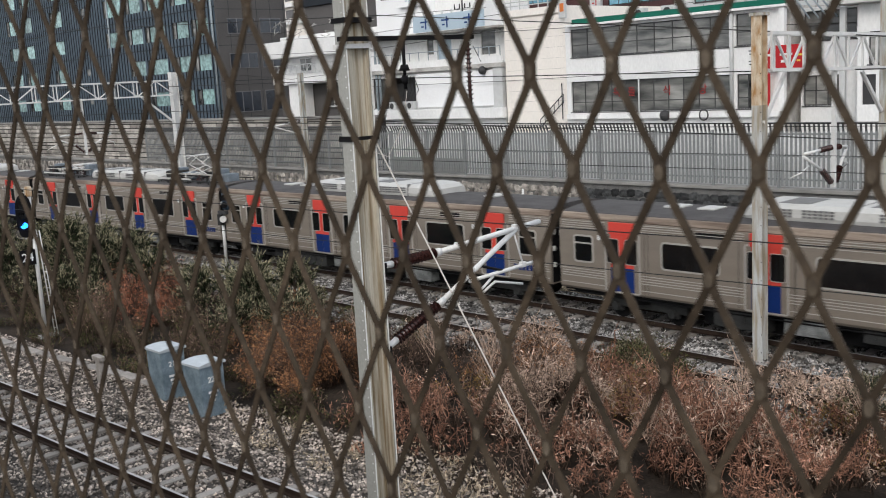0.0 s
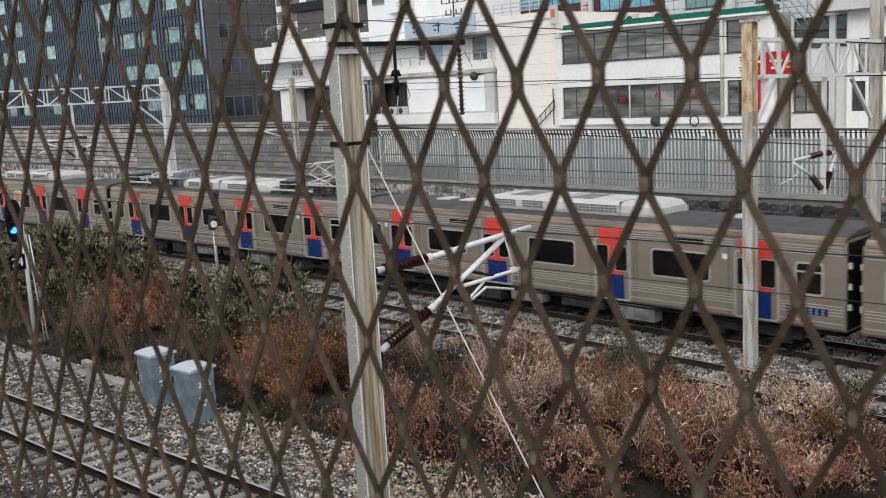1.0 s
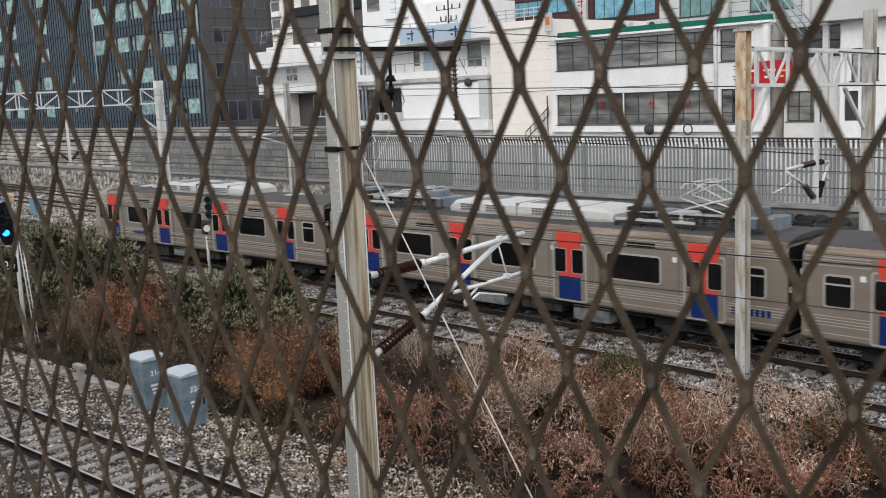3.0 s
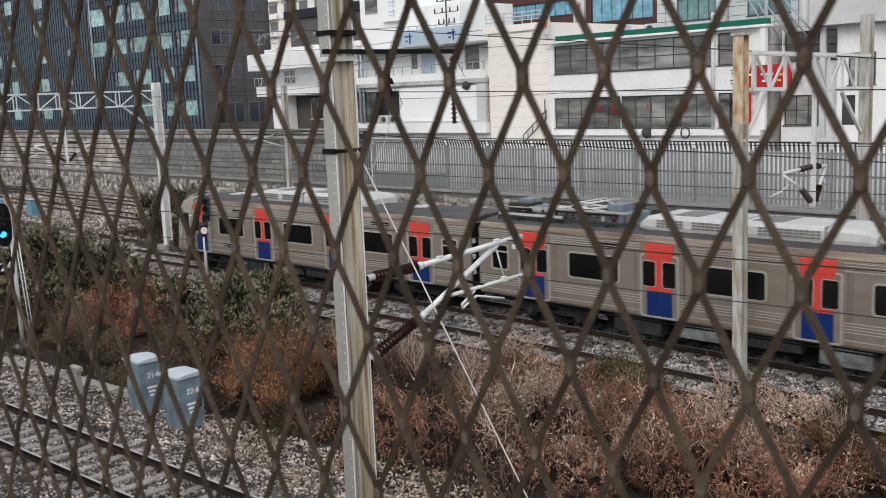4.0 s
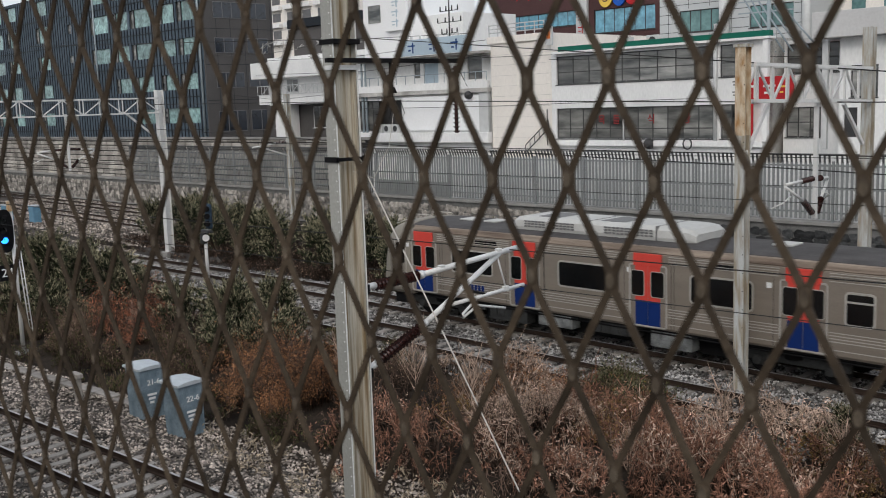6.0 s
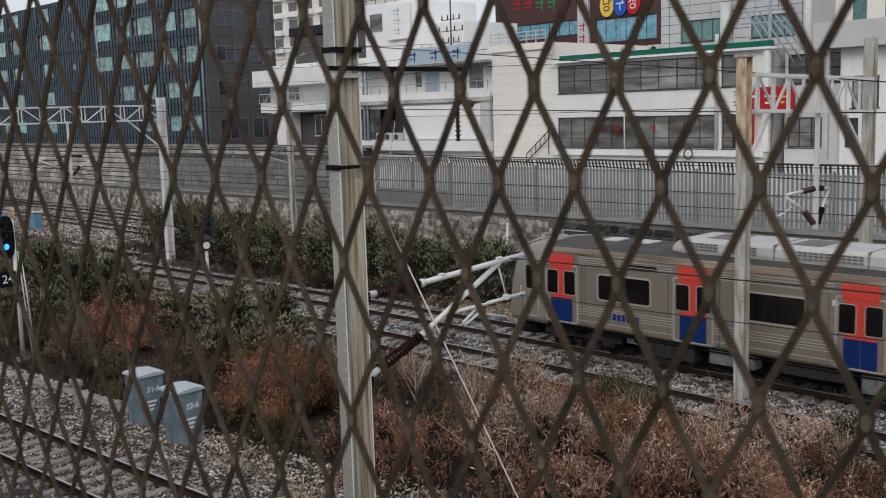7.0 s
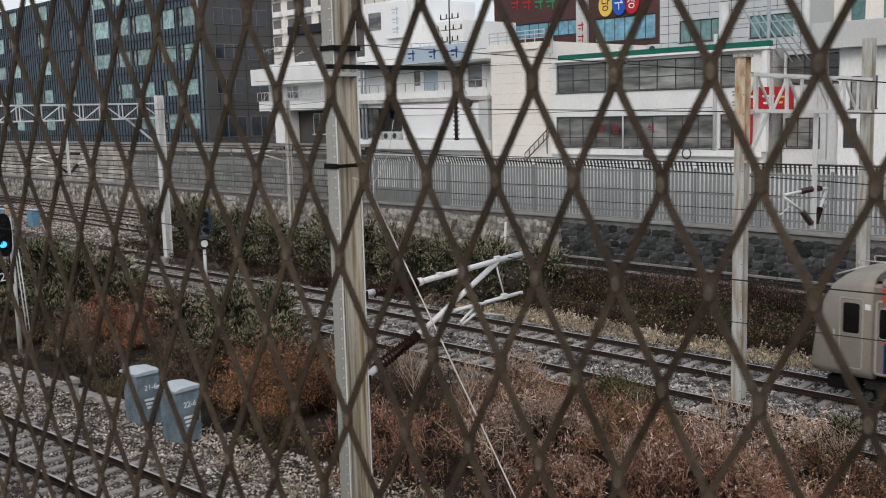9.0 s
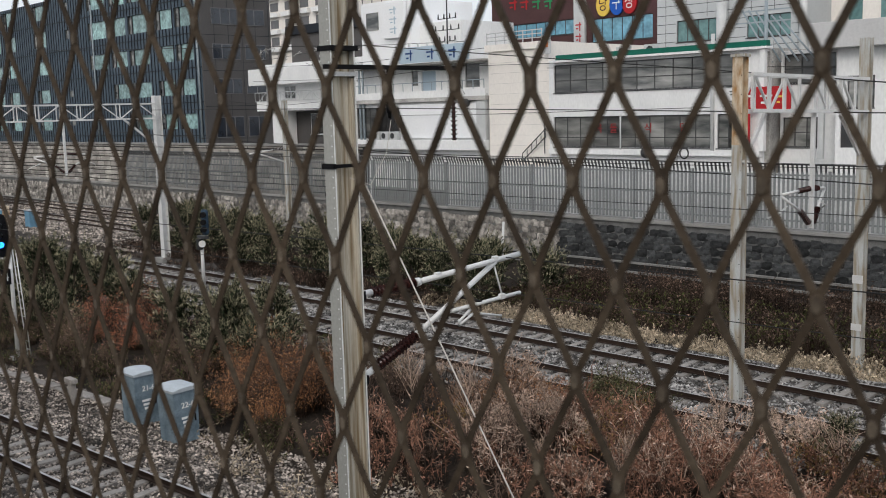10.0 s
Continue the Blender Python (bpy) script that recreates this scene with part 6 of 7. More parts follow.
class Soup:
    """Many thin stems and leaves gathered into one mesh."""

    def __init__(self):
        self.v, self.f, self.n = [], [], 0

    def stems(self, p0, p1, r0, r1):
        k = len(p0)
        d = p1 - p0
        d /= np.linalg.norm(d, axis=1, keepdims=True) + 1e-9
        ref = np.where(np.abs(d[:, 2:3]) < 0.9, np.array([[0, 0, 1.0]]), np.array([[1.0, 0, 0]]))
        u = np.cross(d, ref)
        u /= np.linalg.norm(u, axis=1, keepdims=True) + 1e-9
        w = np.cross(d, u)
        rings = []
        for p, r in ((p0, r0), (p1, r1)):
            for a in (0, 2.094, 4.189):
                rings.append(p + (u * math.cos(a) + w * math.sin(a)) * np.reshape(r, (-1, 1)))
        v = np.stack(rings, 1).reshape(-1, 3)
        base = self.n + np.arange(k)[:, None] * 6
        for a, b in ((0, 1), (1, 2), (2, 0)):
            self.f.append(np.concatenate([base + a, base + b, base + b + 3, base + a + 3], 1))
        self.v.append(v)
        self.n += len(v)

    def leaves(self, p, length, width, up=0.3, along=None):
        k = len(p)
        d = rng.normal(size=(k, 3)) + np.array([0, 0, up])
        if along is not None:
            d = d * 0.34 + along
        d /= np.linalg.norm(d, axis=1, keepdims=True)
        s = np.cross(d, rng.normal(size=(k, 3)))
        s /= np.linalg.norm(s, axis=1, keepdims=True)
        ln, wd = np.reshape(length, (-1, 1)), np.reshape(width, (-1, 1))
        nrm = np.cross(d, s)
        v = np.stack([p, p + d * ln * 0.5 + s * wd + nrm * wd * 0.3, p + d * ln, p + d * ln * 0.5 - s * wd + nrm * wd * 0.3], 1).reshape(-1, 3)
        base = self.n + np.arange(k)[:, None] * 4
        self.f.append(np.concatenate([base, base + 1, base + 2, base + 3], 1))
        self.v.append(v)
        self.n += len(v)

    def mesh(self, name, material):
        v, f = np.concatenate(self.v), np.concatenate(self.f)
        me = bpy.data.meshes.new(name)
        me.vertices.add(len(v))
        me.vertices.foreach_set("co", v.astype(np.float32).ravel())
        me.loops.add(f.size)
        me.loops.foreach_set("vertex_index", f.astype(np.int32).ravel())
        me.polygons.add(len(f))
        me.polygons.foreach_set("loop_start", np.arange(0, f.size, 4, dtype=np.int32))
        me.update(calc_edges=True)
        me.materials.append(material)
        return me


def ground_many(xy):
    return np.array([ground_z(x, y) for x, y in xy])


def patch_points(k, patches):
    """Points spread over elliptic patches (cx, cy, rx, ry, height, weight)."""
    w = np.array([p[5] for p in patches], float)
    pick = rng.choice(len(patches), size=k, p=w / w.sum())
    pa = np.array([p[:5] for p in patches])[pick]
    ang, rad = rng.uniform(0, 2 * np.pi, k), np.sqrt(rng.uniform(0, 1, k))
    x = pa[:, 0] + pa[:, 2] * rad * np.cos(ang)
    y = pa[:, 1] + pa[:, 3] * rad * np.sin(ang)
    h = pa[:, 4] * (1.05 - 0.55 * rad ** 2) * rng.uniform(0.55, 1.15, k)
    keep = (np.abs(y - (10.864 + 0.0736 * x)) > 1.75) & (y < np.array([mid_y(v) for v in x]) + 0.35)
    x, y, h = x[keep], y[keep], h[keep]
    lump = np.array([0.78 + 1.15 * noise.noise(Vector((a * 0.62, b * 0.62, 5))) + 0.35 * noise.noise(Vector((a * 2.4, b * 2.4, 8))) for a, b in zip(x, y)])
    gap = np.array([noise.noise(Vector((a * 1.3, b * 1.3, 14))) for a, b in zip(x, y)])
    keep = (lump > 0.5) & (gap > -0.1)
    x, y, h, lump = x[keep], y[keep], h[keep], lump[keep]
    return np.stack([x, y, ground_many(np.stack([x, y], 1))], 1), h * lump


def thicket(name, label, category, patches, k, twig_mat, leaf_material, per=6, leaf=0.05, leaves_per=7, r=0.006):
    k = int(k * 1.35)
    base, h = patch_points(k, patches)
    k = len(base)
    st, inner, lf = Soup(), Soup(), Soup()
    lean = rng.normal(size=(k, 3)) * 0.34
    lean[:, 2] = 1
    lean /= np.linalg.norm(lean, axis=1, keepdims=True)
    mid = base + lean * (h * 0.55)[:, None]
    bend = lean + rng.normal(size=(k, 3)) * 0.3
    top = mid + bend * (h * 0.5)[:, None]
    rr = r * rng.uniform(0.7, 1.4, k)
    # shade is put into the colour: inner stems dark, outer twigs bright as lit
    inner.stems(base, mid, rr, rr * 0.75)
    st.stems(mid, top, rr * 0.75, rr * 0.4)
    tips = [top]
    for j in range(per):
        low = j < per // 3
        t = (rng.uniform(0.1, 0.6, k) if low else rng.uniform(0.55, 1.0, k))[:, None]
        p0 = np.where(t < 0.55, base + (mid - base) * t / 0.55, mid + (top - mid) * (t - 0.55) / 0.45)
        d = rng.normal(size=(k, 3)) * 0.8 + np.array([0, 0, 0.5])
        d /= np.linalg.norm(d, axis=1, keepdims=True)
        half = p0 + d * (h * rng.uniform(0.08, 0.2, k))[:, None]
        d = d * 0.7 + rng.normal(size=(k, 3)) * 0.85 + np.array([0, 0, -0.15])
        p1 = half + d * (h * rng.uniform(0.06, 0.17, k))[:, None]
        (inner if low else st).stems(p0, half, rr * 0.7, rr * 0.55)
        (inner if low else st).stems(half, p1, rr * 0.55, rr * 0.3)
        if not low:
            tips += [p1, half]
    tips = np.concatenate(tips)
    th = thing(name, label, category, kind="stuff")
    part("stems", inner.mesh("stems", DARK_TWIG), DARK_TWIG, th, "inner stems darkened for shade")
    part("twigs", st.mesh("twigs", twig_mat), twig_mat, th, "outer twigs kept paler as if lit")
    if leaves_per:
        m = rng.integers(0, len(tips), int(len(tips) * leaves_per / 7))
        q = tips[m] + rng.normal(size=(len(m), 3)) * 0.05
        lf.leaves(q, leaf * rng.uniform(0.6, 1.4, len(m)), leaf * 0.16 * rng.uniform(0.7, 1.3, len(m)))
        part("leaves", lf.mesh("leaves", leaf_material), leaf_material, th)
    return th


# the strip between the near and the middle track
thicket("brown_thicket", "tangle of bare brown twigs between the tracks", "shrub thicket",
        [(-19, 17.2, 5.5, 3.6, 1.15, 3), (-28, 17.5, 8, 4, 1.15, 3), (-13.2, 16.8, 4.5, 3.6, 1.05, 2), (-8, 18.5, 4.5, 3.8, 0.9, 0.8), (-38, 17.5, 8, 3.6, 1.2, 2), (-34, 15.3, 6, 1.6, 0.9, 2)],
        4300, TWIG, PALE_TWIG, 6, 0.07, 1.2, 0.012)
thicket("rust_thicket", "rust-orange leafy bushes between the tracks", "bush",
        [(-22.8, 15.6, 2.2, 1.6, 1.25, 3), (-17.8, 19.6, 3.0, 1.4, 0.8, 1), (-26, 17.5, 3, 2, 1.1, 1)],
        3000, TWIG, RUST_LEAF, 6, 0.075, 11, 0.007)
thicket("coral_thicket", "coral-red leafy bush among dark evergreens", "bush",
        [(-35.2, 17.0, 2.6, 1.3, 1.5, 2), (-33.6, 16.2, 1.6, 1.0, 1.2, 1)], 1100, TWIG, CORAL_LEAF, 6, 0.085, 11, 0.007)
thicket("red_thicket", "reddish brown dry bushes between the tracks", "bush",
        [(-11.5, 17.0, 3.4, 2.8, 1.1, 3), (-8.0, 19.3, 3.8, 2.4, 0.95, 1.6), (-14.6, 19.4, 2.4, 1.6, 0.9, 1.5), (-17.5, 15.2, 3, 2.2, 0.9, 1.3)],
        3500, PINK_TWIG, RED_LEAF, 8, 0.085, 1.8, 0.0145)
thicket("pale_thicket", "pale dry seed heads and stems between the tracks", "dry weeds",
        [(-15.6, 18.2, 1.9, 1.7, 1.25, 2), (-9.5, 20.5, 4, 1.2, 0.9, 1), (-19, 20.7, 3, 0.8, 0.8, 1), (-11.8, 22.0, 2.2, 1.0, 0.7, 0.8), (-11, 18.0, 2.4, 1.6, 1.2, 1.3), (-7.6, 18.4, 2.4, 1.6, 1.0, 0.4), (-14, 16.2, 2.4, 1.4, 1.05, 0.7)],
        1500, PALE_TWIG, PALE_TWIG, 7, 0.10, 6, 0.014)
thicket("olive_thicket", "olive green low shrubs between the tracks", "shrub",
        [(-15.4, 20.9, 1.5, 0.9, 1.0, 5), (-30.5, 20.5, 3.5, 1.2, 0.9, 2), (-24.5, 19.8, 2.5, 1.2, 0.9, 1), (-8.5, 20.6, 2.5, 1.0, 0.8, 1.2), (-38, 16.0, 6, 2.0, 1.0, 1.5)],
        1700, TWIG, OLIVE_LEAF, 6, 0.075, 10, 0.006)
thicket("dry_grass", "straw coloured grass tufts on the gravel", "dry grass",
        [(-18.5, 12.6, 3.0, 0.9, 0.28, 2), (-15.2, 13.2, 2.6, 1.2, 0.35, 2.4), (-24, 13.4, 4, 0.8, 0.25, 1)],
        800, STRAW, STRAW, 3, 0.12, 5, 0.004)

thicket("left_thicket", "dense dark scrub beside the cable trough", "scrub",
        [(-33, 15.4, 6, 1.5, 0.85, 2), (-28.5, 15.6, 3.5, 1.6, 0.85, 1.4), (-41, 15.6, 6, 2.0, 0.9, 2), (-37, 14.6, 5, 1.0, 0.6, 1), (-29.5, 13.7, 4, 0.8, 0.5, 1.3), (-24, 14.3, 2.2, 1.0, 0.55, 0.9), (-36, 13.3, 4, 0.8, 0.5, 1), (-20.6, 14.2, 1.9, 1.0, 0.55, 0.9)], 4600, TWIG, OLIVE_LEAF, 6, 0.08, 4, 0.008)
thicket("ochre_thicket", "yellow-brown leafy bushes between the tracks", "bush",
        [(-7.8, 20.2, 2.6, 1.4, 1.0, 2), (-13.4, 18.3, 1.2, 1.0, 0.9, 0.8), (-17.2, 17.0, 1.4, 1.0, 1.0, 0.8)], 900, TWIG, OCHRE_LEAF, 6, 0.08, 10, 0.006)


def back_strip():
    """Weeds between the far track and the wall; not bound by the near strip's limits."""
    for name, label, x0, x1, y0, y1, h, k, tw, lfm, lv in (
            ("straw_verge", "pale straw grass along the far ballast", -32, -6, 28.5, 30.3, 0.5, 2600, STRAW, STRAW, 4),
            ("brown_verge", "brown dead weeds below the stone wall", -31, -5, 30.5, 40.5, 0.95, 4200, DARK_TWIG, TWIG, 3),
            ("shrub_verge", "dark dead weeds under the evergreens", -60, -30, 28.3, 34.5, 0.7, 3600, DARK_TWIG, TWIG, 2),
            ("dark_verge", "dark bramble scrub below the stone wall", -31, -4, 30.8, 36.5, 0.75, 1700, DARK_TWIG, OLIVE_LEAF, 6)):
        st, lf = Soup(), Soup()
        x, y = rng.uniform(x0, x1, k), rng.uniform(y0, y1, k)
        lump = np.array([0.6 + 0.9 * noise.noise(Vector((a * 0.5, b * 0.5, 9))) for a, b in zip(x, y)])
        keep = lump > 0.2
        x, y, lump = x[keep], y[keep], lump[keep]
        k = len(x)
        base = np.stack([x, y, ground_many(np.stack([x, y], 1))], 1)
        hh = h * lump * rng.uniform(0.5, 1.3, k)
        tips = []
        for _ in range(4):
            d = rng.normal(size=(k, 3)) * 0.38
            d[:, 2] = 1
            top = base + d * hh[:, None] * rng.uniform(0.5, 1, k)[:, None]
            st.stems(base + rng.normal(size=(k, 3)) * np.array([0.08, 0.08, 0]), top, np.full(k, 0.010), np.full(k, 0.004))
            tips += [top, (top + base) / 2]
        tips = np.concatenate(tips)
        q = tips[rng.integers(0, len(tips), int(len(tips) * lv / 6))]
        lf.leaves(q, 0.11 * rng.uniform(0.6, 1.4, len(q)), 0.03 * rng.uniform(0.6, 1.4, len(q)))
        th = thing(name, label, "weeds", kind="stuff")
        part("stems", st.mesh("stems", tw), tw, th)
        part("leaves", lf.mesh("leaves", lfm), lfm, th)


back_strip()


def evergreen(seed, height, spread, upright):
    """A shrub: trunk, limbs and many short needle sprays."""
    r_ = np.random.default_rng(seed)
    st, lf = Soup(), Soup()
    k = 46
    t = r_.uniform(0.05, 0.95, k)
    ang = r_.uniform(0, 2 * np.pi, k)
    p0 = np.stack([np.zeros(k), np.zeros(k), t * height * 0.8], 1)
    reach = spread * (1.1 - 0.75 * t) * r_.uniform(0.55, 1.15, k)
    p1 = p0 + np.stack([np.cos(ang) * reach, np.sin(ang) * reach, reach * upright * r_.uniform(0.3, 1.1, k)], 1)
    st.stems(p0, p1, np.full(k, 0.02), np.full(k, 0.006))
    st.stems(np.zeros((1, 3)), np.array([[0.05, 0, height * 0.9]]), np.array([0.06]), np.array([0.015]))
    q0, q1 = [], []
    for _ in range(10):
        s = r_.uniform(0.25, 1.02, k)[:, None]
        a = p0 + (p1 - p0) * s
        d = r_.normal(size=(k, 3)) * 0.45 + np.array([0, 0, 0.75]) + (p1 - p0) / (np.linalg.norm(p1 - p0, axis=1, keepdims=True) + 1e-6) * 0.7
        b = a + d * 0.30 * r_.uniform(0.6, 1.4, k)[:, None]
        q0.append(a), q1.append(b)
    q0, q1 = np.concatenate(q0), np.concatenate(q1)
    st.stems(q0, q1, np.full(len(q0), 0.007), np.full(len(q0), 0.003))
    tp = Soup()
    along = (q1 - q0) / np.linalg.norm(q1 - q0, axis=1, keepdims=True)
    # needles beyond 0.6 of a spray take the paler tip colour
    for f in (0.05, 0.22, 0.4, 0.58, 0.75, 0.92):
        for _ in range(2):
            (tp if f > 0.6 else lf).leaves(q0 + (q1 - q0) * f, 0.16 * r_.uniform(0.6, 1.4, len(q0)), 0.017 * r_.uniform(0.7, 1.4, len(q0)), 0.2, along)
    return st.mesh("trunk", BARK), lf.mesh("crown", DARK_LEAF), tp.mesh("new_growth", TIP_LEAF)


KINDS = [evergreen(3, 2.5, 1.2, 0.95), evergreen(5, 2.2, 1.4, 0.75), evergreen(9, 2.8, 1.1, 1.1)]


def place_shrubs():
    spots = []
    x = -57.5
    i = 0
    while x < -28.5:
        spots.append((x + random.uniform(-0.4, 0.4), 32.6 + 0.9 * math.sin(i * 1.7) + random.uniform(-0.5, 0.5) + (x + 57.5) * 0.02, random.uniform(0.95, 1.25)))
        if i % 2:
            spots.append((x + random.uniform(-0.5, 0.5), 29.4 + random.uniform(-0.5, 0.5), random.uniform(0.75, 1.0)))
        x += random.uniform(1.1, 1.8)
        i += 1
    spots += [(-29.0, 17.8, 0.95), (-30.8, 18.8, 1.0), (-27.8, 18.8, 0.9), (-32.2, 17.6, 0.85), (-26.4, 17.6, 0.8), (-39.5, 17.2, 0.95), (-41.5, 18.0, 1.0), (-28.0, 16.6, 0.7), (-25.6, 16.4, 0.6),
              (-37.4, 18.4, 0.9), (-43.5, 17.0, 1.0), (-45.5, 18.2, 1.0), (-38.6, 15.4, 0.75), (-48, 18, 1.0), (-41.5, 16.8, 1.15), (-39.4, 18.6, 1.1), (-44.5, 19.5, 1.1), (-47.0, 15.8, 1.1), (-40.5, 15.0, 0.75), (-36.5, 15.6, 0.6), (-43, 14.8, 0.8), (-15.6, 20.9, 0.45), (-14.7, 20.5, 0.4), (-9.3, 20.9, 0.45)]
    for i, (x, y, s) in enumerate(spots):
        tr_, cr, tip = KINDS[i % 3]
        sh = thing("evergreen_shrub", "dark green evergreen shrub beside the tracks", "shrub", pose(x, y, ground_z(x, y) - 0.03, 0, 0, i * 73.0), group="evergreen shrubs by the tracks")
        sh.scale = (s, s, s)
        part("trunk", tr_, BARK, sh)
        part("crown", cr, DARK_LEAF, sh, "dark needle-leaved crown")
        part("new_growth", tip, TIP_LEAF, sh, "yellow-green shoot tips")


place_shrubs()

# ---- loose ballast ----
BALLAST = mat("ballast_stone", (0.07, 0.067, 0.064), 0.9, 0, 0.25, 3, 30, 0.2, second=(0.30, 0.29, 0.28), spread=0.3, island=0.85)
PALE_BALLAST = mat("pale_gravel_stone", (0.12, 0.102, 0.088), 0.9, 0, 0.25, 3, 30, 0.2, second=(0.39, 0.34, 0.30), spread=0.3, island=0.85)


def scatter_stones(name, label, k, x0, x1, fy, half, size, material, power=1.0):
    x = x0 + (x1 - x0) * rng.uniform(0, 1, k) ** power
    off = rng.uniform(-half, half, k)
    y = np.array([fy(v) for v in x]) + off
    z = ground_many(np.stack([x, y], 1)) + size * 0.25
    c = np.stack([x, y, z], 1)
    oct_ = np.array([(1, 0, 0), (0, 1, 0), (-1, 0, 0), (0, -1, 0), (0, 0, 0.8), (0, 0, -0.8)])
    s = size * rng.uniform(0.5, 1.25, (k, 1, 1))
    shape = oct_[None] * s * rng.uniform(0.55, 1.3, (k, 6, 1))
    a = rng.uniform(0, 6.28, k)
    ca, sa = np.cos(a)[:, None], np.sin(a)[:, None]
    vx = shape[:, :, 0] * ca - shape[:, :, 1] * sa
    vy = shape[:, :, 0] * sa + shape[:, :, 1] * ca
    v = np.stack([vx, vy, shape[:, :, 2]], 2) + c[:, None]
    tri = np.array([(0, 1, 4), (1, 2, 4), (2, 3, 4), (3, 0, 4), (1, 0, 5), (2, 1, 5), (3, 2, 5), (0, 3, 5)])
    f = (np.arange(k)[:, None, None] * 6 + tri[None]).reshape(-1, 3)
    me = bpy.data.meshes.new(name)
    v = v.reshape(-1, 3)
    me.vertices.add(len(v))
    me.vertices.foreach_set("co", v.astype(np.float32).ravel())
    me.loops.add(f.size)
    me.loops.foreach_set("vertex_index", f.astype(np.int32).ravel())
    me.polygons.add(len(f))
    me.polygons.foreach_set("loop_start", np.arange(0, f.size, 3, dtype=np.int32))
    me.update(calc_edges=True)
    me.materials.append(material)
    tagged(new(name, me), label, "ballast", kind="stuff")


scatter_stones("ballast", "loose grey ballast stones along the far track", 42000, -6, -62, far_y, 2.7, 0.055, BALLAST, 1.25)
scatter_stones("ballast", "loose grey ballast stones along the middle track", 22000, -6, -45, mid_y, 2.1, 0.055, BALLAST, 1.2)
scatter_stones("ballast", "loose stones along the sidings", 18000, -56, -100, lambda x: 34.5 - 0.02 * (x + 70), 6.5, 0.09, PALE_BALLAST)
scatter_stones("gravel", "pale gravel stones along the near track", 46000, -8, -42, lambda x: near_y(x) + 0.9, 3.4, 0.044, PALE_BALLAST, 1.1)


def sapling(x, y, height, seed):
    """A leafless sapling: a forked trunk and fine upright twigs."""
    r_ = np.random.default_rng(seed)
    st = Soup()
    k = 16
    a = r_.uniform(0, 6.28, k)
    p0 = np.stack([np.zeros(k), np.zeros(k), height * r_.uniform(0.05, 0.45, k)], 1)
    p1 = p0 + np.stack([np.cos(a) * 0.35, np.sin(a) * 0.35, np.full(k, 0.6)], 1) * height * r_.uniform(0.35, 0.8, k)[:, None]
    st.stems(p0, p1, np.full(k, 0.013), np.full(k, 0.006))
    for _ in range(6):
        f = r_.uniform(0.3, 1.0, k)[:, None]
        q0 = p0 + (p1 - p0) * f
        q1 = q0 + (r_.normal(size=(k, 3)) * 0.5 + np.array([0, 0, 0.7])) * 0.3
        st.stems(q0, q1, np.full(k, 0.006), np.full(k, 0.0025))
    t = thing("bare_sapling", "leafless grey-brown sapling among the weeds", "sapling", pose(x, y, ground_z(x, y) - 0.05), group="bare saplings between the tracks")
    part("trunk", rod(B(), (0, 0, 0), (0.04, 0.02, height * 0.55), 0.022, 0.012, 6), BARK, t)
    part("crown", st.mesh("crown", PALE_TWIG), PALE_TWIG, t, "bare upright branches")


for i, (x, y, h) in enumerate(((-20.3, 18.2, 2.3), (-18.8, 18.9, 1.9), (-21.8, 19.3, 2.0), (-17.6, 17.6, 1.7), (-12.6, 21.4, 1.5), (-9.2, 20.6, 1.6), (-41.0, 15.8, 1.6), (-33.4, 16.4, 1.6), (-12.2, 16.9, 1.5), (-23.4, 18.0, 1.8))):
    sapling(x, y, h, 50 + i)


# ---- trackside things ----
def build_cabinet(x, y, turn, code, lean):
    zb = ground_z(x, y) - 0.02
    c = thing("relay_cabinet", "weathered blue-grey steel relay cabinet with pale lid and stencilled code", "cabinet", pose(x, y, zb, lean, 0, turn), group="relay cabinets by the near track")
    bm = B()
    w, d, h = 0.40, 0.36, 1.40
    k = 0.95
    vs = [bm.verts.new(v) for v in ((-w * k, -d * k, 0), (w * k, -d * k, 0), (w * k, d * k, 0), (-w * k, d * k, 0), (-w, -d, h), (w, -d, h), (w, d, h), (-w, d, h))]
    for q in ((3, 2, 1, 0), (4, 5, 6, 7), (0, 1, 5, 4), (1, 2, 6, 5), (2, 3, 7, 6), (3, 0, 4, 7)):
        bm.faces.new([vs[i] for i in q])
    bmesh.ops.bevel(bm, geom=bm.edges[:], offset=0.015, segments=2, profile=0.5, affect="EDGES")
    part("body", bm, BOX_GREY, c, "blue-grey painted steel body")
    bm = B()
    out = [(-d - 0.05, h), (d + 0.05, h), (d + 0.05, h + 0.06), (0.1, h + 0.10), (-0.1, h + 0.10), (-d - 0.05, h + 0.06)]
    part("lid", prism(bm, out, -w - 0.05, w + 0.05), BOX_LID, c, "pale rain-hood lid")
    part("plinth", box(B(), -0.42, 0.42, -0.38, 0.38, -0.2, 0.02, 0.01), CONCRETE, c)
    t = text_part(c, code, 0.402, 0.04, 1.02, 0.21, WHITE_PAINT, rz=90, rx=90)
    bm = B()
    for j in range(3):
        box(bm, 0.38, 0.404, -0.16 + 0.03 * j, 0.12 - 0.05 * j, 0.66 - 0.11 * j, 0.72 - 0.11 * j)
    part("stencil_mark", bm, WHITE_PAINT, c)
    bm = B()
    box(bm, 0.36, 0.42, 0.22, 0.255, 0.55, 0.75, 0.006)
    part("handle", bm, UNDER, c, "dark handle")
    return c


build_cabinet(-25.3, 12.62, 1, "21-6", 0)
build_cabinet(-23.08, 12.55, 3, "22-6", 1)

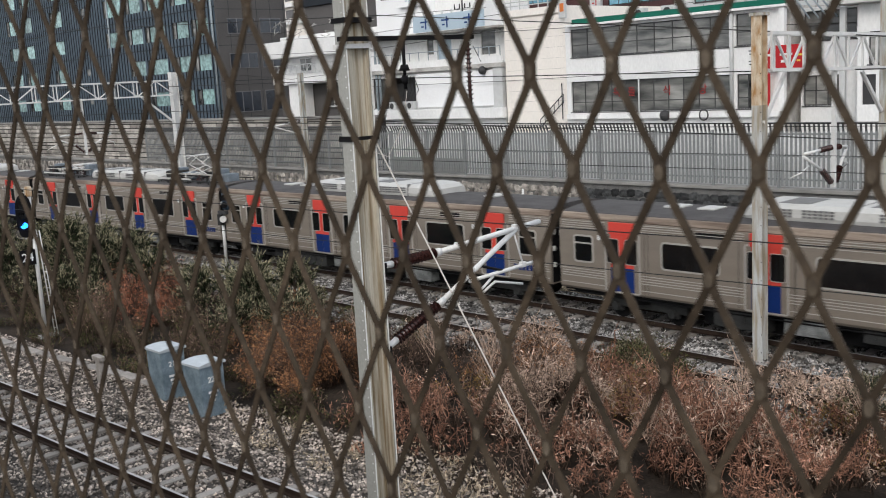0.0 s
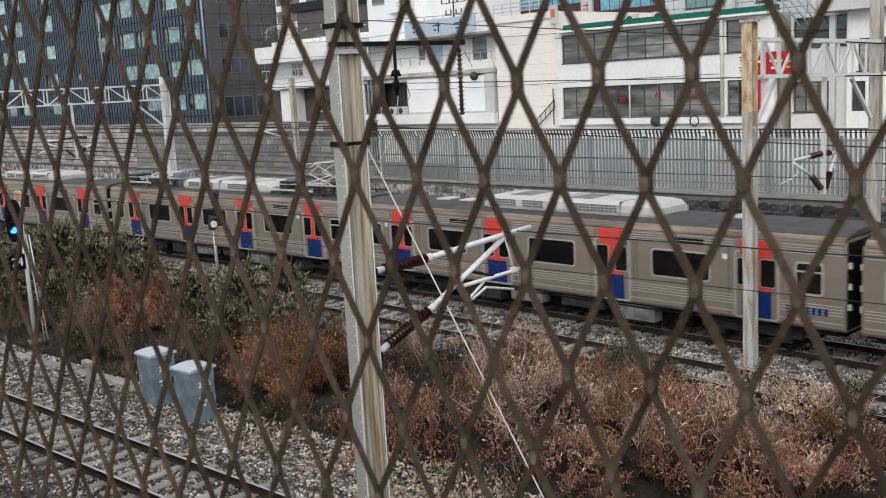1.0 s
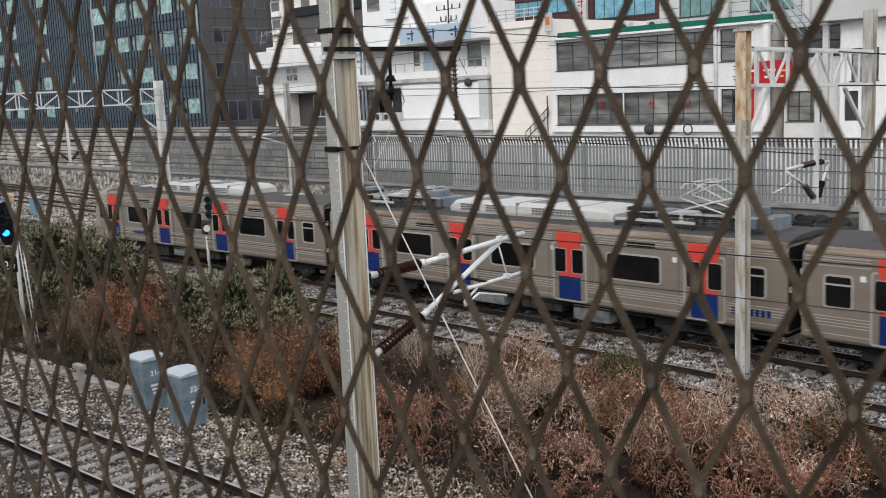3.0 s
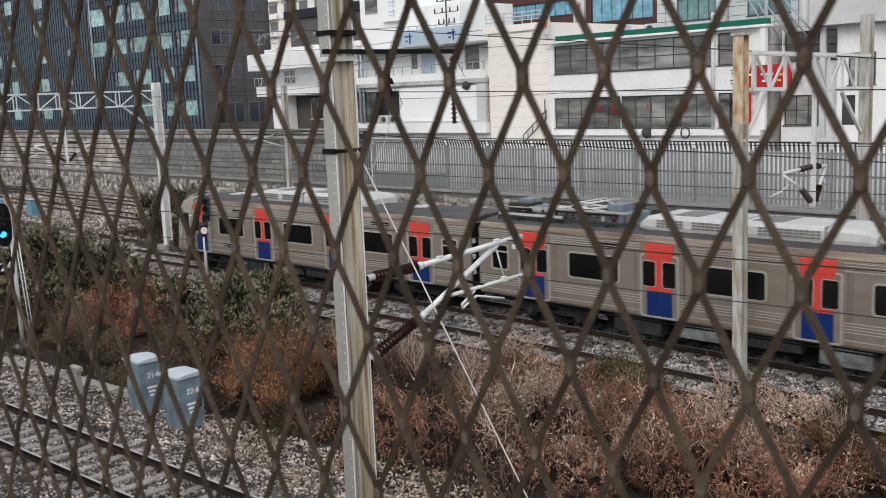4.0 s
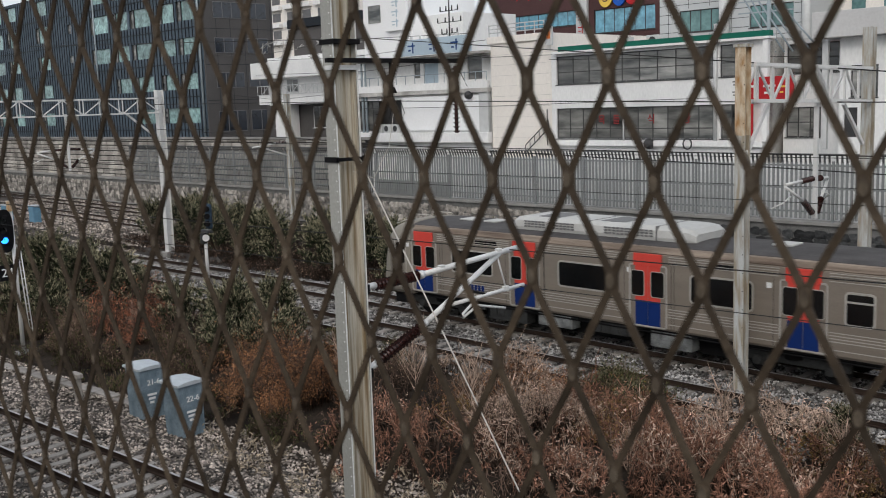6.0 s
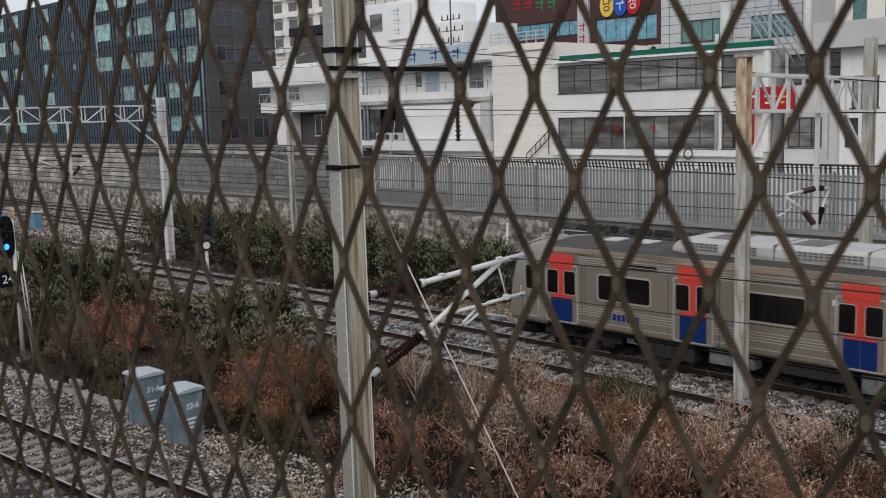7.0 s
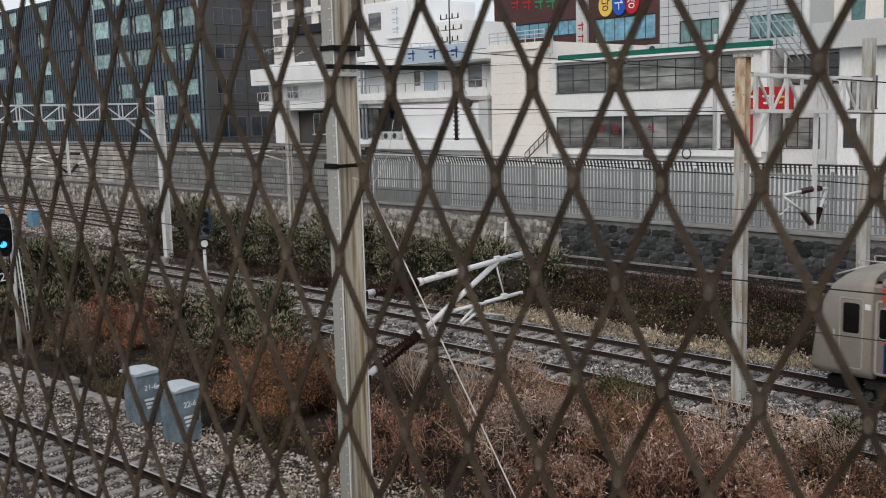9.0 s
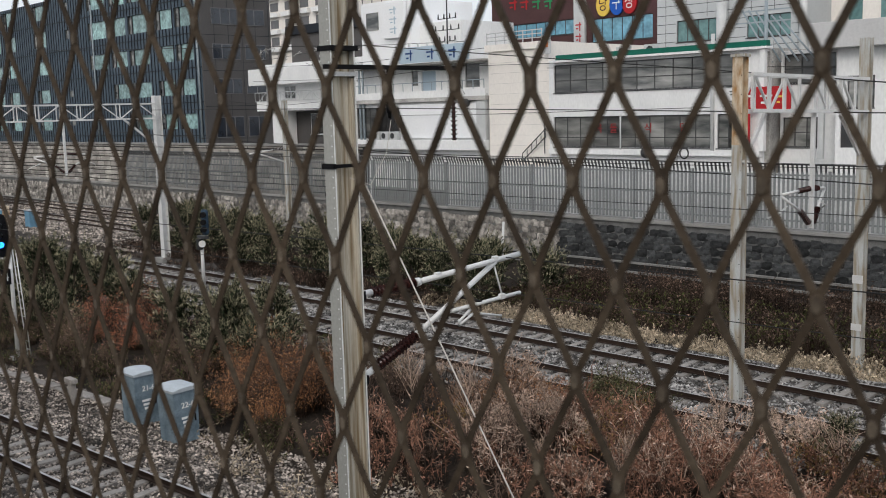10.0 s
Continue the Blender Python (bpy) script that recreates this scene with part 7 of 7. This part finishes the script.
BLUE_LIGHT = bpy.data.materials.new("blue_signal_light")
BLUE_LIGHT.use_nodes = True
bl = BLUE_LIGHT.node_tree.nodes["Principled BSDF"]
bl.inputs["Base Color"].default_value = (0.02, 0.2, 0.8, 1)
bl.inputs["Emission Color"].default_value = (0.015, 0.24, 1.0, 1)
bl.inputs["Emission Strength"].default_value = 4.0


def build_signal():
    x, y = -35.6, 13.25
    zb = ground_z(x, y) - 0.05
    s = thing("railway_signal", "black railway signal showing a blue light on a white post", "signal", pose(x, y, zb))
    z = -zb
    part("post", rod(B(), (0, 0, 0), (0, 0, z + 4.6), 0.075, 0.065, 12), WHITE_METAL, s, "white tubular post")
    bm = B()
    box(bm, -0.17, 0.17, -0.36, -0.14, z + 3.42, z + 4.5, 0.06)
    hd = part("signal_head", bm, BLACK, s, "black signal housing")
    bm = B()
    prism(bm, [(-0.28 + 0.29 * math.copysign(abs(math.cos(i * math.pi / 8)) ** 0.8, math.cos(i * math.pi / 8)), z + 3.94 + 0.76 * math.copysign(abs(math.sin(i * math.pi / 8)) ** 0.7, math.sin(i * math.pi / 8))) for i in range(16)], 0.10, 0.125)
    part("backboard", bm, BLACK, hd, "black oval backboard")
    for k, zz in enumerate((3.62, 3.96, 4.30)):
        bm = B()
        rod(bm, (0.12, -0.30, z + zz), (0.22, -0.38, z + zz), 0.105, 0.105, 16)
        part("lens", bm, BLUE_LIGHT if k == 0 else DARKGLASS, hd, "glowing blue lens" if k == 0 else "dark lens")
        bm = B()
        for j in range(7):
            b0, b1 = radians(10 + j * 160 / 7), radians(10 + (j + 1) * 160 / 7)
            p0 = Vector((0.17 - 0.09 * math.cos(b0), -0.34 - 0.09 * math.cos(b0) * -1, z + zz + 0.13 * math.sin(b0)))
            p1 = Vector((0.17 - 0.09 * math.cos(b1), -0.34 - 0.09 * math.cos(b1) * -1, z + zz + 0.13 * math.sin(b1)))
            off = Vector((0.18, -0.14, 0))
            f = bm.faces.new([bm.verts.new(v) for v in (p0, p1, p1 + off, p0 + off)])
        bmesh.ops.solidify(bm, geom=bm.faces[:], thickness=0.008)
        part("hood", bm, BLACK, hd)
    pl = part("number_plate", box(B(), 0.085, 0.10, -0.60, -0.05, z + 2.2, z + 2.75, 0.004), BLACK, s, "black plate with white number")
    text_part(s, "24", 0.106, -0.33, z + 2.47, 0.42, WHITE_PAINT, rz=90)
    bm = B()
    rod(bm, (-0.05, 0.35, 0.1), (-0.02, 0.12, z + 3.4), 0.02)
    rod(bm, (0.25, 0.35, 0.1), (0.2, 0.14, z + 3.4), 0.02)
    for k in range(11):
        t = k / 11
        rod(bm, (-0.05 + 0.03 * t, 0.35 - 0.23 * t, 0.3 + t * 3.3), (0.25 - 0.05 * t, 0.35 - 0.21 * t, 0.3 + t * 3.3), 0.012)
    part("ladder", bm, WHITE_METAL, s, "thin steel ladder")
    part("top_lamp", box(B(), -0.1, 0.1, -0.1, 0.1, z + 4.6, z + 4.95, 0.03), RUST_ORANGE, s)
    part("footing", box(B(), -0.3, 0.3, -0.3, 0.5, -0.2, 0.08, 0.02), CONCRETE, s)


build_signal()


def build_small_signal():
    x = -41.3
    y = far_y(x) - 1.55
    zb = ground_z(x, y) - 0.05
    s = thing("shunt_signal", "three-lens dark signal on a short pale post", "signal", pose(x, y, zb))
    z = -zb
    part("post", rod(B(), (0, 0, 0), (0, 0, z + 2.25), 0.085, 0.075, 12), WHITE_METAL, s)
    part("bracket", box(B(), -0.2, 0.5, -0.12, 0.12, z + 2.22, z + 2.36, 0.01), FRAME_DARK, s)
    bm = B()
    box(bm, 0.2, 0.65, -0.12, 0.1, z + 2.4, z + 3.6, 0.12)
    hd = part("signal_head", bm, PIPE_DARK, s, "dark blue-grey signal backboard")
    for k in range(3):
        bm = B()
        rod(bm, (0.5, -0.1, z + 2.68 + 0.34 * k), (0.62, -0.24, z + 2.68 + 0.34 * k), 0.13, 0.13, 14)
        part("lens", bm, BLACK, hd)
    bm = B()
    rod(bm, (0.3, -0.13, z + 2.0), (0.36, -0.2, z + 2.0), 0.16, 0.16, 16)
    part("round_plate", bm, WHITE_METAL, s, "round pale plate")
    part("junction_box", box(B(), -0.15, 0.15, -0.2, 0.0, z + 1.7, z + 2.2, 0.02), UNDER_GREY, s)


PIPE_DARK = mat("signal_blue_grey", (0.03, 0.05, 0.075), 0.6, 0, 0.2, 3, 20, 0.05)
build_small_signal()


def build_bits():
    # white marker post by the shrubs, cable trough lids, blue boxes far off, upright concrete marker
    bm = B()
    rod(bm, (-36.0, 39.0, ground_z(-36.0, 39.0) - 0.1), (-35.8, 39.0, 1.9), 0.08, 0.06, 8)
    solid("marker_post", bm, WHITE_METAL, "short white marker post below the wall", "post")
    me = mesh_of("trough_lid", box(B(), -0.48, 0.48, -0.18, 0.18, -0.2, 0.06, 0.015), SLEEPER)
    tr_ = thing("cable_trough", "grey concrete cable trough beside the near track", "cable trough", kind="structure")
    x = -41.0
    while x < -26:
        y = near_y(x) + 3.55 + 0.03 * (x + 41)
        ob = part("lid", me, SLEEPER, tr_)
        ob.matrix_basis = pose(x, y, ground_z(x, y) + random.uniform(-0.02, 0.03), random.uniform(-3, 3), 0, 4.2 + random.uniform(-3, 3))
        x += 1.0
    bm = B()
    box(bm, -0.12, 0.12, -0.08, 0.08, -0.3, 0.75, 0.02)
    box(bm, -0.3, 0.22, -0.1, 0.1, 0.68, 0.82, 0.02)
    p = solid("cable_marker", bm, SLEEPER, "low concrete cable marker post", "marker post")
    p.location = (-28.2, 11.95, ground_z(-28.2, 11.95))
    for x, y in ((-80.4, 29.7), (-77.0, 30.5)):
        c = thing("signal_box", "faded blue trackside equipment box", "equipment box", pose(x, y, ground_z(x, y)))
        part("body", box(B(), -0.45, 0.45, -0.3, 0.3, -0.1, 1.25, 0.03), BLUE_BOX, c)
        part("lid", box(B(), -0.5, 0.5, -0.35, 0.35, 1.25, 1.33, 0.02), BOX_LID, c)
    # two sidings far left
    for dy in (5.2, 9.6):
        build_track("siding_track", "rusty siding beyond the far track", lambda x, dy=dy: 29.0 + dy - 0.02 * (x + 70), -150, -56, -96, -62, 0.0)


BLUE_BOX = mat("faded_blue_paint", (0.12, 0.24, 0.34), 0.6, 0, 0.15, 3, 20, 0.05)
build_bits()


# ---- stones of the retaining wall, last ----
def build_stones():
    shapes = []
    for s in range(14):
        r_ = random.Random(100 + s)
        bm = B()
        w, h = r_.uniform(0.25, 0.34), r_.uniform(0.17, 0.215)
        n_ = r_.choice((7, 8, 9))
        ring = []
        for i in range(n_):
            a = 2 * math.pi * i / n_ + r_.uniform(-0.25, 0.25)
            k = 1.0 / max(abs(math.cos(a)), abs(math.sin(a))) ** 0.95
            ring.append((w * k * math.cos(a), h * k * math.sin(a)))
        back = [bm.verts.new((x, 0.0, z)) for x, z in ring]
        front = [bm.verts.new((x * 0.95, -0.03 - r_.uniform(0, 0.03), z * 0.93)) for x, z in ring]
        c = bm.verts.new((0, -0.065 - r_.uniform(0, 0.02), 0))
        for i in range(n_):
            j = (i + 1) % n_
            bm.faces.new((back[i], back[j], front[j], front[i]))
            bm.faces.new((front[i], front[j], c))
        shapes.append(mesh_of("stone", bm, STONE))
    spots = []
    z = -0.35
    while z < WALL_TOP - 0.12:
        x = -128.0 + random.random() * 0.4
        while x < -6:
            spots.append((x, z + random.uniform(-0.05, 0.05)))
            x += random.uniform(0.48, 0.6)
        z += 0.37
    near = [s for s in spots if -34.6 < s[0] < -12.5]
    random.shuffle(near)
    single = set(near[:300])
    rest = []
    for s in spots:
        m = pose(s[0], WALL_Y + 0.002, s[1], 0, random.uniform(-7, 7) + random.choice((0, 180)), 0)
        me = random.choice(shapes)
        if s in single:
            ob = part("stone", me, STONE, wall)
            ob.matrix_basis = m
        else:
            rest.append((me, m))
    verts, faces = [], []
    for me, m in rest:
        o = len(verts)
        verts.extend([m @ v.co for v in me.vertices])
        faces.extend([[o + i for i in p.vertices] for p in me.polygons])
    me = bpy.data.meshes.new("stonework")
    me.from_pydata(verts, [], faces)
    me.materials.append(STONE_STUFF)
    ob = part("stonework", me, STONE_STUFF, wall)
    ob["kind"] = "stuff"


build_stones()


motions()
